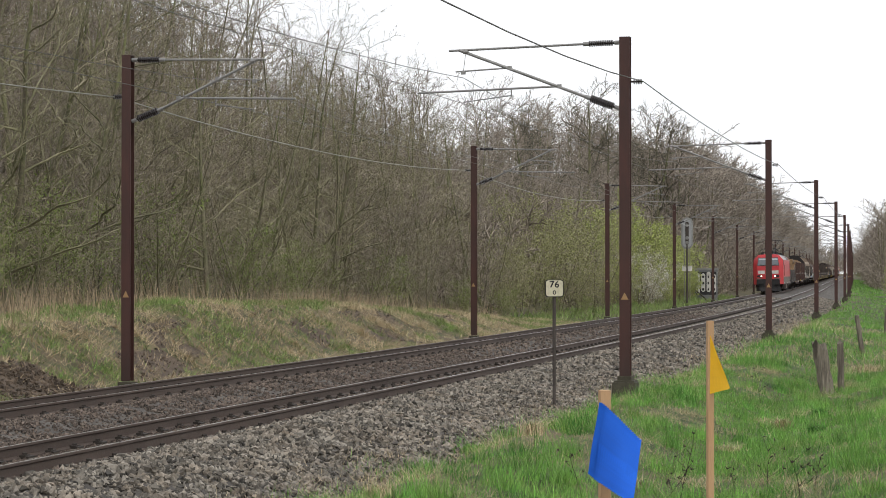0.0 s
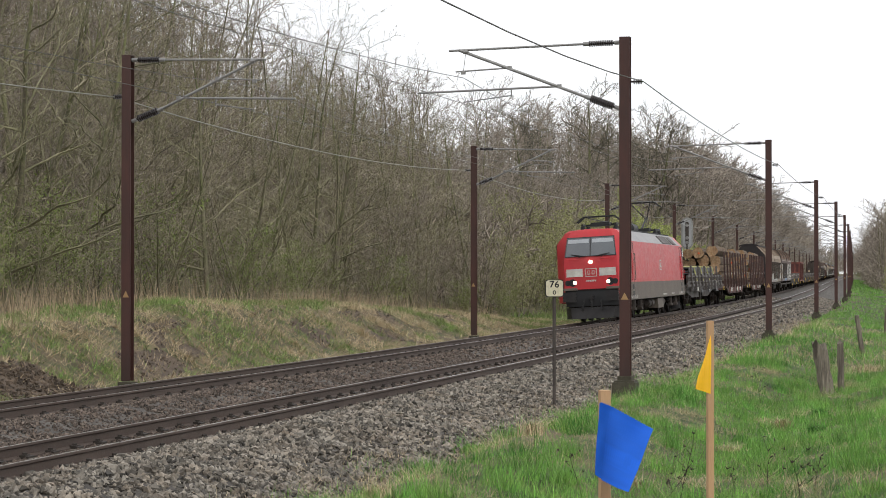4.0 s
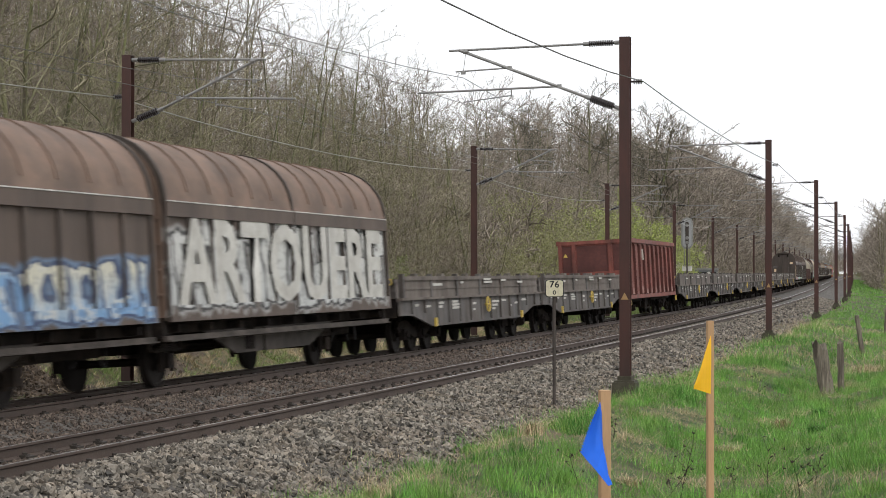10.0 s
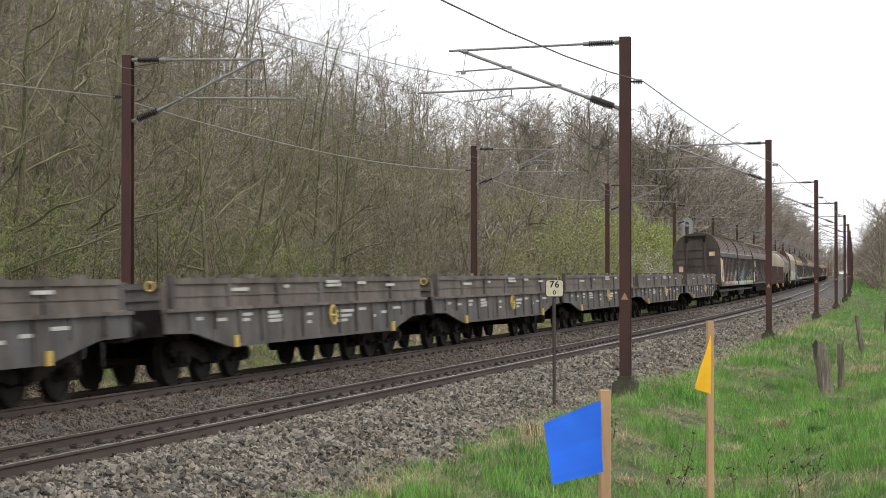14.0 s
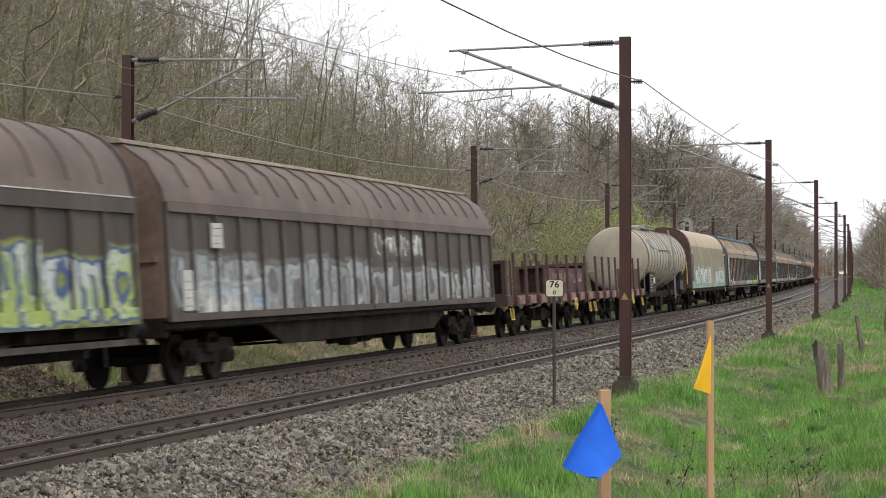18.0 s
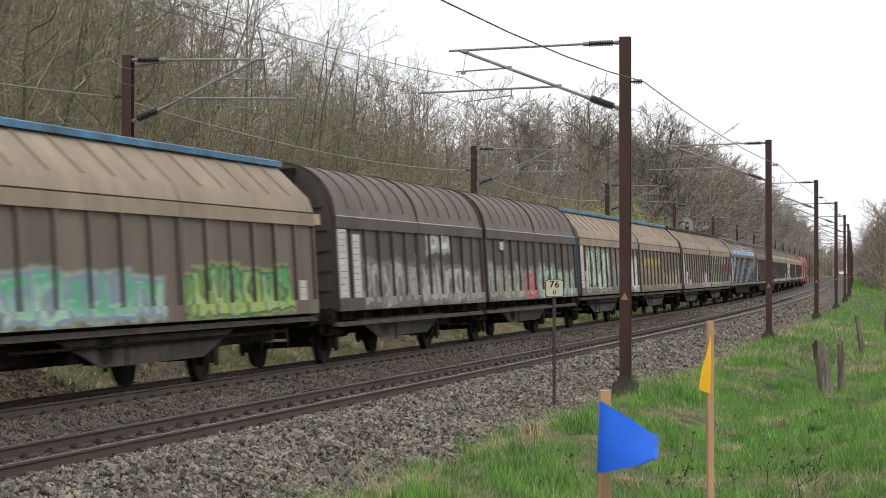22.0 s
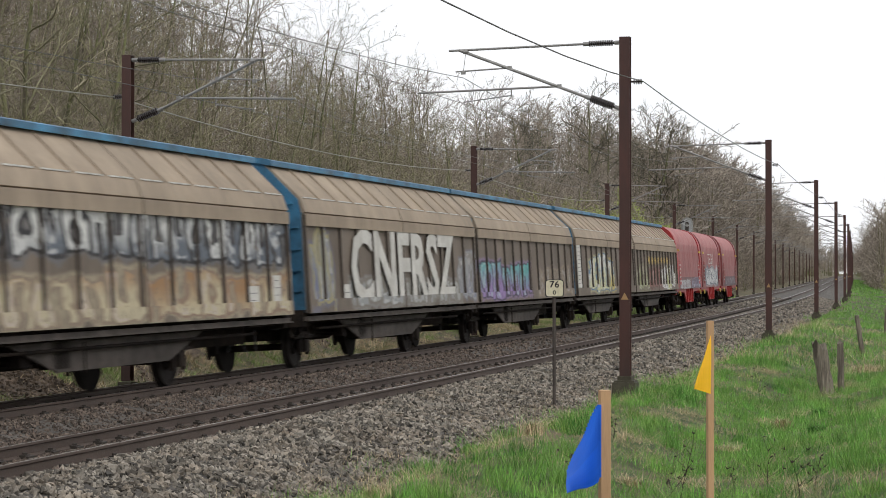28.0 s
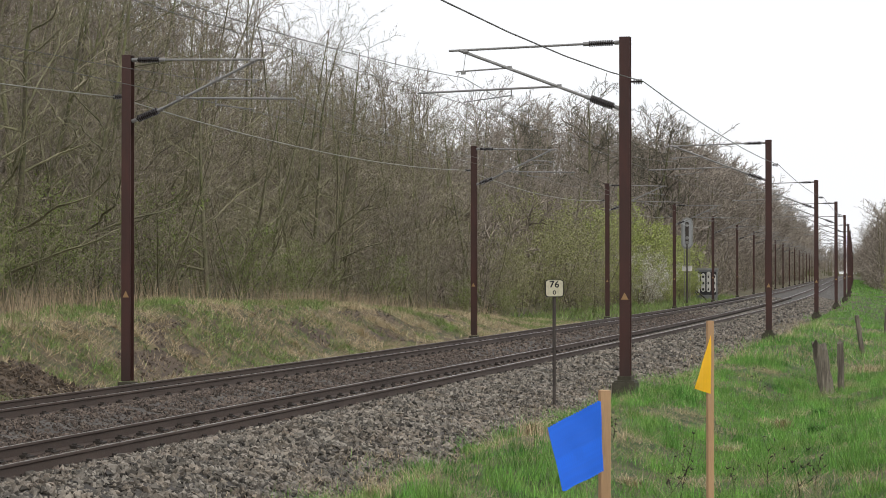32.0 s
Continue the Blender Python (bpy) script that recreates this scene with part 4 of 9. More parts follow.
M_TARPPINK = mat("pinkish_red_tarpaulin", (0.36, 0.125, 0.12), 0.55, var=0.12, size=1.5, second=(0.30, 0.09, 0.085), amount=0.4, edge=0.25, fine=5)
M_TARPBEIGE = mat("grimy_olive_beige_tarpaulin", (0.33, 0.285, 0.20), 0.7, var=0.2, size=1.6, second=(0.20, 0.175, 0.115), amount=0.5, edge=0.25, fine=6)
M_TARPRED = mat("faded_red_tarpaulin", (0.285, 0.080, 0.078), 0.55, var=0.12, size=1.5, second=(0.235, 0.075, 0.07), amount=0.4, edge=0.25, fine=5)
M_TARPDIRT = mat("grimy_tarpaulin_hem", (0.115, 0.078, 0.085), 0.65, var=0.3, size=0.8, second=(0.17, 0.07, 0.068), amount=0.4, edge=0.2, fine=6)
M_RED = mat("bright_red_paint", (0.36, 0.022, 0.026), 0.5, var=0.12, size=1.2, second=(0.24, 0.03, 0.025), amount=0.3, edge=0.2)
M_DULLRED = mat("dull_red_hood_end", (0.235, 0.050, 0.050), 0.55, var=0.15, size=1.2, second=(0.17, 0.05, 0.05), amount=0.35, edge=0.2)
M_ROSY = mat("scuffed_rose_paint", (0.34, 0.20, 0.17), 0.75, var=0.25, size=0.5, second=(0.16, 0.07, 0.06), amount=0.4)
M_ORANGE = mat("orange_label_panel", (0.62, 0.36, 0.18), 0.6, var=0.15, size=0.4, second=(0.75, 0.62, 0.42), amount=0.5)
M_HANDLE = mat("yellow_handle", (0.62, 0.45, 0.10), 0.5, var=0.1)
M_BARK2 = mat("log_bark", (0.096, 0.069, 0.047), 0.95, var=0.55, size=0.35, second=(0.20, 0.135, 0.09), amount=0.22, fine=18, bump=0.6, rand=0.25)
M_CUT = mat("sawn_log_end", (0.37, 0.255, 0.15), 0.85, var=0.3, size=0.3, second=(0.24, 0.14, 0.07), amount=0.4, fine=20, rand=0.2)
M_SPOT = mat("red_log_mark", (0.55, 0.10, 0.03), 0.8, var=0.2)
M_STEEL = mat("mill_grey_steel", (0.115, 0.118, 0.125), 0.55, 0.3, var=0.25, size=1.5, second=(0.08, 0.075, 0.072), amount=0.4, fine=10)
M_STRAP = mat("pale_yellow_strap", (0.52, 0.50, 0.22), 0.7, var=0.1)


def graffiti(name, wall, windows):
    """Wall paint with sprayed pieces. windows: y0, y1, z0, z1, fill, second fill, outline, cells a metre, seed."""
    m = wall.copy()
    m.name = name
    n, l = m.node_tree.nodes, m.node_tree.links
    b = n["Principled BSDF"]
    col = b.inputs["Base Color"].links[0].from_socket
    co = n.new("ShaderNodeTexCoord").outputs["Object"]

    def math_(op, a, c):
        x = n.new("ShaderNodeMath")
        x.operation = op
        for k, v in ((0, a), (1, c)):
            if isinstance(v, (int, float)):
                x.inputs[k].default_value = v
            else:
                l.new(v, x.inputs[k])
        return x.outputs[0]

    def mixc(fac, a, c):
        x = n.new("ShaderNodeMix")
        x.data_type = "RGBA"
        for k, v in ((0, fac), (6, a), (7, c)):
            if isinstance(v, (int, float)):
                x.inputs[k].default_value = v
            elif isinstance(v, tuple):
                x.inputs[k].default_value = (*v, 1)
            else:
                l.new(v, x.inputs[k])
        return x.outputs[2]

    def step(v, lo, hi):
        x = n.new("ShaderNodeMapRange")
        x.inputs["From Min"].default_value, x.inputs["From Max"].default_value = lo, hi
        l.new(v, x.inputs["Value"])
        return x.outputs["Result"]

    sep = n.new("ShaderNodeSeparateXYZ")
    l.new(co, sep.inputs[0])
    def noise(scale, detail, seed):
        mp = n.new("ShaderNodeMapping")
        mp.inputs["Location"].default_value = (seed * 3.1, seed * 7.3, seed * 1.7)
        l.new(co, mp.inputs["Vector"])
        x = n.new("ShaderNodeTexNoise")
        x.inputs["Scale"].default_value, x.inputs["Detail"].default_value = scale, detail
        l.new(mp.outputs[0], x.inputs["Vector"])
        return x.outputs["Fac"]

    def soft_min(a, c, k):
        x = n.new("ShaderNodeMath")
        x.operation = "SMOOTH_MIN"
        l.new(a, x.inputs[0])
        l.new(c, x.inputs[1])
        x.inputs[2].default_value = k
        return x.outputs[0]

    for y0, y1, z0, z1, fill, fill2, outline, cells, seed in windows:
        c, tall = cells * 0.8, z1 - z0
        slow = math_("SUBTRACT", noise(1.1, 1.0, seed), 0.5)
        quick = math_("SUBTRACT", noise(3.2, 2.0, seed + 5), 0.5)
        y = math_("ADD", sep.outputs[1], math_("ADD", math_("MULTIPLY", slow, 0.9), math_("MULTIPLY", quick, 0.22)))
        z = math_("ADD", sep.outputs[2], math_("ADD", math_("MULTIPLY", slow, 0.25 * tall), math_("MULTIPLY", quick, min(0.25, 0.3 * tall))))
        # one rounded letter after another, slanting, each with its own height
        u = math_("MULTIPLY", math_("ADD", y, math_("MULTIPLY", z, 0.15)), c)
        i = math_("FLOOR", u, 0.0)
        f = math_("SUBTRACT", math_("SUBTRACT", u, i), 0.5)
        dice = n.new("ShaderNodeTexWhiteNoise")
        dice.noise_dimensions = "1D"
        l.new(math_("ADD", i, seed * 17.3), dice.inputs["W"])
        pick = n.new("ShaderNodeSeparateColor")
        l.new(dice.outputs["Color"], pick.inputs[0])
        r1, r2, r3 = pick.outputs
        top = math_("SUBTRACT", z1, math_("MULTIPLY", r1, 0.25 * tall))
        low = math_("ADD", z0, math_("MULTIPLY", r2, 0.12 * tall))
        dz = math_("MINIMUM", math_("SUBTRACT", top, z), math_("SUBTRACT", z, low))
        dx = math_("MULTIPLY", math_("SUBTRACT", 0.5, math_("ABSOLUTE", f, 0.0)), 0.42 / c)
        d = soft_min(dx, dz, 0.10)
        # a round counter in some, a slit from above or below in the others
        zc = math_("ADD", z0 + 0.40 * tall, math_("MULTIPLY", r1, 0.30 * tall))
        ex = math_("DIVIDE", f, 0.13)
        ez = math_("DIVIDE", math_("SUBTRACT", z, zc), 0.16 * tall)
        hole = math_("MULTIPLY", math_("SUBTRACT", math_("SQRT", math_("ADD", math_("MULTIPLY", ex, ex), math_("MULTIPLY", ez, ez)), 0.0), 1.0), 0.07)
        slit = math_("SUBTRACT", math_("DIVIDE", math_("ABSOLUTE", math_("ADD", f, math_("MULTIPLY", math_("SUBTRACT", r2, 0.5), 0.3)), 0.0), c / 0.45), 0.05 / c)
        mid = math_("SUBTRACT", z, zc)
        way = math_("SUBTRACT", math_("MULTIPLY", math_("GREATER_THAN", r1, 0.5), 2.0), 1.0)
        slit = math_("MAXIMUM", slit, math_("MULTIPLY", mid, way))
        d = math_("MINIMUM", d, math_("ADD", hole, math_("MULTIPLY", math_("GREATER_THAN", r3, 0.5), 9.0)))
        d = math_("MINIMUM", d, math_("ADD", slit, math_("MULTIPLY", math_("LESS_THAN", r3, 0.42), 9.0)))
        d = math_("MINIMUM", d, math_("MINIMUM", math_("SUBTRACT", y, y0), math_("SUBTRACT", y1, y)))
        # a sprayed halo, the outline, then the shaded filling
        worn = step(noise(8.0, 4.0, seed + 9), 0.28, 0.44)
        halo = math_("MULTIPLY", step(math_("ADD", d, math_("MULTIPLY", quick, 0.25)), -0.12, -0.05), 0.5)
        col = mixc(math_("MULTIPLY", halo, worn), col, fill2)
        shade = step(math_("ADD", math_("SUBTRACT", z, z0 + 0.45 * tall), math_("MULTIPLY", math_("SUBTRACT", r2, 0.5), 0.9 * tall)), -0.25 * tall, 0.35 * tall)
        ink = mixc(shade, fill2, fill)
        ink = mixc(math_("MULTIPLY", step(noise(5.0, 2.0, seed + 2), 0.58, 0.68), 0.4), ink, outline)
        col = mixc(math_("MULTIPLY", step(d, -0.035, -0.015), math_("MULTIPLY", worn, 0.92)), col, outline)
        shine = math_("MULTIPLY", math_("MULTIPLY", step(d, 0.035, 0.05), step(d, 0.10, 0.085)), math_("MULTIPLY", math_("LESS_THAN", f, 0.05), step(quick, -0.05, 0.0)))
        ink = mixc(math_("MULTIPLY", shine, 0.7), ink, tuple(0.45 * q + 0.35 for q in fill))
        col = mixc(math_("MULTIPLY", step(d, 0.018, 0.036), math_("MULTIPLY", worn, 0.94)), col, ink)
    l.new(col, b.inputs["Base Color"])
    return m


def swap(ob, m):
    """Another paint on one object of a shared mesh."""
    ob.material_slots[0].link = "OBJECT"
    ob.material_slots[0].material = m


def wheel_mesh(r):
    g = Geo()
    g.lathe([(-0.07, r * 0.30), (-0.07, r + 0.03), (-0.045, r + 0.03), (-0.035, r), (0.065, r - 0.006), (0.065, r * 0.86), (0.035, r * 0.82), (0.02, r * 0.40), (0.07, r * 0.32), (0.07, r * 0.14)], "x", n=18)
    return g.mesh("wheel", M_TYRE)


WHEELS = {r: wheel_mesh(r) for r in (0.46, 0.40, 0.58)}


def wheels(parent, y, r=0.46):
    for s in (1, -1):
        part("wheel", WHEELS[r], None, parent, m=Matrix.Translation((s * 0.7525, y, r)) @ Matrix.Rotation(0 if s > 0 else math.pi, 4, "Z"))


def axle(thing, y, r=0.46):
    """A single axle with leaf springs and boxes."""
    g = Geo().tube((-0.98, y, r), (0.98, y, r), 0.07, 10)
    for s in (1, -1):
        x = s * 1.0
        g.box((x, y, r), (0.22, 0.26, 0.26)).box((x, y - 0.24, r + 0.12), (0.08, 0.06, 0.62)).box((x, y + 0.24, r + 0.12), (0.08, 0.06, 0.62))
        for k in range(4):
            g.box((x, y, r + 0.17 + 0.035 * k), (0.12, 1.25 - 0.22 * k, 0.03))
        g.box((x, y - 0.68, r + 0.30), (0.05, 0.08, 0.22)).box((x, y + 0.68, r + 0.30), (0.05, 0.08, 0.22))
    p = part("axle", g, M_IRON, thing)
    wheels(p, y, r)


def bogie(thing, y, axles=(-0.9, 0.9), r=0.46, x=1.0):
    g = Geo()
    a, b = axles[0], axles[-1]
    for s in (1, -1):
        prof = [(y + a - 0.42, 0.62), (y + a - 0.3, 0.76), (y + a + 0.35, 0.80), (y - 0.45, 0.62), (y + 0.45, 0.62), (y + b - 0.35, 0.80), (y + b + 0.3, 0.76), (y + b + 0.42, 0.62), (y + b + 0.3, 0.52), (y + b - 0.3, 0.56), (y + 0.5, 0.36), (y - 0.5, 0.36), (y + a + 0.3, 0.56), (y + a - 0.3, 0.52)]
        g.sideplate(prof, s * x - 0.05, s * x + 0.05)
        for k in axles:
            g.box((s * (x + 0.06), y + k, r + 0.0), (0.16, 0.30, 0.28)).tube((s * (x + 0.10), y + k, r), (s * (x + 0.20), y + k, r), 0.10, 10)
            for e in (-0.24, 0.24):
                g.tube((s * x, y + k + e, r + 0.04), (s * x, y + k + e, r + 0.32), 0.06, 8)
        g.box((s * (x + 0.06), y, 0.62), (0.14, 0.5, 0.16))
    g.box((0, y, 0.62), (2 * x, 0.5, 0.2))
    for k in axles:
        g.tube((-0.9, y + k, r), (0.9, y + k, r), 0.07, 8)
    p = part("bogie", g, M_IRON, thing)
    for k in axles:
        wheels(p, y + k, r)


def buffers(thing, y, way, z=1.04, material=M_BUFFER):
    for s in (1, -1):
        g = Geo().lathe([(0, 0.13), (way * 0.03, 0.13), (way * 0.04, 0.095), (way * 0.33, 0.085), (way * 0.34, 0.07), (way * 0.50, 0.07), (way * 0.51, 0.20), (way * 0.54, 0.225), (way * 0.555, 0.21), (way * 0.56, 0.1)], "y", (s * 0.875, y, z), 16)
        part("buffer", g, material, thing)
    g = Geo().box((0, y + way * 0.12, z - 0.04), (0.10, 0.26, 0.14)).tube((0, y + way * 0.2, z - 0.1), (0, y + way * 0.34, z - 0.45), 0.03, 6).tube((0.22, y + way * 0.02, z - 0.2), (0.3, y + way * 0.2, z - 0.62), 0.025, 6).tube((-0.22, y + way * 0.02, z - 0.2), (-0.3, y + way * 0.2, z - 0.62), 0.025, 6)
    part("coupling", g, M_BUFFER, thing)


def brake_gear(thing, y0, y1, z=0.62):
    g = Geo()
    g.tube((0.5, y0, z + 0.1), (0.5, y1, z + 0.02), 0.03, 6).tube((-0.5, y0, z + 0.1), (-0.5, y1, z + 0.02), 0.03, 6)
    c = (y0 + y1) / 2
    g.lathe([(-0.55, 0.05), (-0.5, 0.17), (0.5, 0.17), (0.55, 0.05)], "y", (0.75, c + 1.1, z + 0.1), 12)
    g.box((0.95, c - 0.6, z + 0.12), (0.3, 0.55, 0.42)).box((0.9, c - 1.6, z + 0.15), (0.2, 0.3, 0.35)).tube((1.1, c + 0.2, z + 0.3), (1.1, c + 0.2, z - 0.2), 0.025, 6)
    part("brake_gear", g, M_IRON, thing)


def door_panel(s, W, a, b, n):
    """A pressed wall panel with upright ribs, all of one piece."""
    W = W - 0.01
    p = [(s * (W - 0.05), a)]
    for k in range(n + 1):
        y = a + (b - a) * k / n
        w = 0.09 if k in (0, n) else 0.07
        y0, y1 = max(a, y - w), min(b, y + w)
        p += [(s * W, y0), (s * (W + 0.06), y0 + (0.012 if k else 0)), (s * (W + 0.06), y1 - (0.012 if k < n else 0)), (s * W, y1)]
    p.append((s * (W - 0.05), b))
    g = Geo().column(p, 1.14, 3.16)
    # both sides of each rib take the darker second paint
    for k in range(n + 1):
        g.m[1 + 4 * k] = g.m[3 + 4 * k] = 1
    return g


def slide_unit(L, rounded, ridge, end, wall, cover):
    """Half of a twin sliding-wall wagon: two ribbed doors a side under a sloped or rounded roof."""
    e = new("sliding_wall_wagon")
    h = L / 2
    W = 1.40
    # frame
    drop = 0.17 if rounded else 0.0
    g = Geo().span((-0.45, -h + 0.2, 0.60), (0.45, h - 0.2, 1.0))
    for s in (1, -1):
        g.span((s * 1.02, -h, 0.92), (s * 1.10, h, 1.16))
        part("sole_bar", Geo().span((s * 1.28, -h, 0.97 - drop), (s * 1.37, h, 1.06 - drop)).span((s * 1.37, -h, 0.96 - drop), (s * 1.42, h, 0.985 - drop)), M_SOLE, e, "dusty sole bar with a narrow ledge")
        for k in range(9):
            g.span((s * 0.9, -h + 0.6 + k * (L - 1.2) / 8 - 0.04, 0.94), (s * 1.36, -h + 0.6 + k * (L - 1.2) / 8 + 0.04, 1.08))
        # truss below the sill
        part("truss", Geo().sideplate([(-4.3, 0.93), (-2.7, 0.46), (1.6, 0.46), (3.2, 0.93)], s * 1.06, s * 1.10), M_SOLE, e, "dusty pressed-steel truss")
        g.tube((s * 1.2, -h + 1.2, 0.80), (s * 1.2, h - 1.6, 0.80), 0.028, 6)
    g.span((-1.3, -h - 0.02, 0.86), (1.3, -h + 0.22, 1.2)).span((-1.3, h - 0.22, 0.86), (1.3, h + 0.02, 1.2))
    part("underframe", g, M_IRON, e)
    axle(e, -h + 0.75)
    axle(e, -h + 9.4)
    brake_gear(e, -h + 2, -h + 8.5, 0.6)
    buffers(e, -h, -1)
    buffers(e, h, 1)
    # profile of the wall and roof, from sill to ridge
    if rounded:
        roof = [(W, 3.16)] + [(W * math.cos(a) ** 0.9 + 0.0, 3.16 + 1.26 * math.sin(a) ** 0.95) for a in [radians(x) for x in (8, 18, 28, 40, 52, 64, 76)]] + [(0.0, 4.42)]
    else:
        roof = [(W, 3.20), (1.34, 3.50), (0.64, 4.24), (0.58, 4.27)]
    full = [(W, 1.14)] + roof + [(-x, z) for x, z in reversed(roof) if x > 0] + [(-W, 1.14)]
    if not rounded:
        full = [(W, 1.14)] + roof + [(0.3, 4.34), (-0.3, 4.34)] + [(-x, z) for x, z in reversed(roof)] + [(-W, 1.14)]
    # end walls, a little inside the doors' ends
    g = Geo()
    part("end_wall", Geo().prism([(x * 0.97, z - 0.02 if z > 2 else z) for x, z in full], h - 0.06, h), end, e)
    g.prism([(x * 0.97, z - 0.02 if z > 2 else z) for x, z in full], -h, -h + 0.06)
    wall_end = part("end_wall", g, end, e)
    for x in (-0.55, 0.55):
        part("end_post", Geo().box((x, -h - 0.05, 2.5), (0.13, 0.14, 2.75)), end, wall_end)
    for z, w_ in ((1.6, 2.62), (2.02, 2.62), (2.45, 2.62), (2.9, 2.6), (3.4, 2.4)):
        part("end_bar", Geo().box((0, -h - 0.02, z), (w_, 0.05, 0.05)), end, wall_end)
    if rounded:
        g = Geo().box((-0.52, -h - 0.11, 4.02), (0.16, 0.14, 0.34)).box((0.52, -h - 0.11, 4.02), (0.16, 0.14, 0.34)).box((0, -h - 0.06, 4.2), (1.3, 0.1, 0.12))
        part("roof_latch", g, M_IRON, wall_end)
        part("placard", Geo().box((0.95, -h - 0.012, 3.12), (0.34, 0.02, 0.24)), M_ORANGE, wall_end, "faded orange placard")
        part("placard", Geo().box((-0.95, -h - 0.012, 2.26), (0.26, 0.02, 0.36)), M_ORANGE, wall_end, "faded orange placard")
        part("placard", Geo().box((-0.95, -h - 0.012, 2.66), (0.5, 0.02, 0.22)), M_GREYP, wall_end, "grey inscription plate")
    # floor and far side keep the body closed
    g = Geo().span((-1.36, -h, 1.14), (1.36, h, 1.20))
    part("floor", g, M_IRON, e)
    # doors on both sides
    for s in (1, -1):
        for a, b in ((-h + 0.02, -0.03), (0.03, h - 0.02)):
            n = max(3, round((b - a) / 1.12))
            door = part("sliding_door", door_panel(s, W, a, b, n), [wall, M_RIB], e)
            part("door_sill", Geo().span((s * W, a, 1.12), (s * (W + 0.062), b, 1.40)), wall, door)
            part("door_head", Geo().span((s * W, a, 2.92), (s * (W + 0.065), b, 3.17)), wall if rounded else cover, door)
            if rounded:
                part("drip_rail", Geo().span((s * W, a + 0.05, 3.172), (s * (W + 0.075), b - 0.05, 3.192)), M_EDGE, door, "worn bright drip rail")
            g = Geo()
            line_ = [(s * (x + (0.05 if i == 0 else 0.02)), z) for i, (x, z) in enumerate(roof)]
            low_ = [(s * (x - 0.03), z - 0.03) for x, z in roof]
            g.prism(line_ + low_[::-1], a, b)
            panel = part("roof_panel", g, cover, e)
            if s > 0:
                up = [(x + 0.04, z + 0.022) for x, z in roof[1:]]
                rib = Geo().prism(up + [(x, z) for x, z in roof[1:]][::-1], -0.02, 0.02).mesh("roof_rib", cover)
                for k in range(1, n):
                    part("roof_rib", rib, None, panel, m=Matrix.Translation((0, a + (b - a) * k / n, 0)))
    if rounded:
        for y in (-h + 0.05, 0.0, h - 0.05):
            part("roof_joint", Geo().prism([(x + 0.055, z + 0.02) for x, z in roof] + [(x - 0.02, z - 0.02) for x, z in roof][::-1], y - 0.05, y + 0.05), M_RIB, e, "dark joint of the sliding roof")
        g = Geo().span((-0.10, -h, 4.41), (0.10, h, 4.46))
    else:
        g = Geo().prism([(0.80, 4.19), (0.80, 4.30), (0.70, 4.34), (0.3, 4.42), (-0.3, 4.42), (-0.70, 4.34), (-0.80, 4.30), (-0.80, 4.19), (-0.3, 4.31), (0.3, 4.31)], -h - 0.05, h + 0.05)
    part("roof_ridge", g, ridge, e)
    return e


M_ROSE_INK = mat("faded_label_ink", (0.36, 0.22, 0.13), 0.7, var=0.2, bump=0)


def label_plates(thing, rows, x=1.455, material=None, h=0.6):
    for y, w, z0, z1 in rows:
        g = Geo().span((x - 0.045, y - w / 2, z0), (x, y + w / 2, z1))
        plate = part("label_plate", g, material or M_WHITE, thing, "chalky white label plate")
        q = Geo()
        for k in range(max(2, int((z1 - z0) / 0.14))):
            q.span((x, y - w * 0.38, z0 + 0.07 + 0.14 * k), (x + 0.003, y + w * (0.1 + 0.25 * ((k * 7) % 3) / 2), z0 + 0.085 + 0.14 * k))
        part("inscription", q, M_STEEL if material is None else M_ROSE_INK, plate, "faded grey lines of lettering")


def text_mesh(body, wide, high, material, bold=0.02):
    """Block letters as a thin plate, stretched to wide x high; reads along -y, standing in the yz plane."""
    cu = bpy.data.curves.new("letters", "FONT")
    cu.body, cu.offset, cu.extrude, cu.resolution_u = body, bold, 0.0, 2
    ob = new("letters", cu)
    bpy.context.view_layer.update()
    me = bpy.data.meshes.new_from_object(ob.evaluated_get(bpy.context.evaluated_depsgraph_get()))
    bpy.data.objects.remove(ob)
    bpy.data.curves.remove(cu)
    v = np.empty(len(me.vertices) * 3)
    me.vertices.foreach_get("co", v)
    v = v.reshape(-1, 3)
    lo, hi = v.min(0), v.max(0)
    out = np.stack([np.zeros(len(v)), (v[:, 0] - lo[0]) / (hi[0] - lo[0]) * wide, (v[:, 1] - lo[1]) / (hi[1] - lo[1]) * high], -1)
    me.vertices.foreach_set("co", out.ravel())
    me.materials.clear()
    me.materials.append(material)
    me.update()
    return me


TRAIN = []


def run(ob, a, b, label, category="wagon", group="wagons of the freight train"):
    TRAIN.append((ob, (a + b) / 2, (b - a) * 0.33))
    tagged(ob, label, category, group)
    return ob

# ---- locomotive
M_LRED = mat("locomotive_red", (0.52, 0.020, 0.032), 0.4, var=0.10, size=2.5, second=(0.42, 0.045, 0.045), amount=0.4, edge=0.3, fine=5, bump=0.03)
M_TAUPE = mat("dusty_taupe_band", (0.155, 0.130, 0.105), 0.6, var=0.15, size=1.5, second=(0.11, 0.09, 0.075), amount=0.4, edge=0.3)
M_LROOF = mat("light_grey_roof", (0.27, 0.265, 0.27), 0.5, var=0.12, size=1.5, second=(0.27, 0.26, 0.26), amount=0.35, edge=0.3)
M_BLACK = mat("black_rubber", (0.018, 0.018, 0.019), 0.6, var=0.2, bump=0)
M_LAMP = glow("headlight_glow", (1.0, 0.86, 0.68), 2.2)
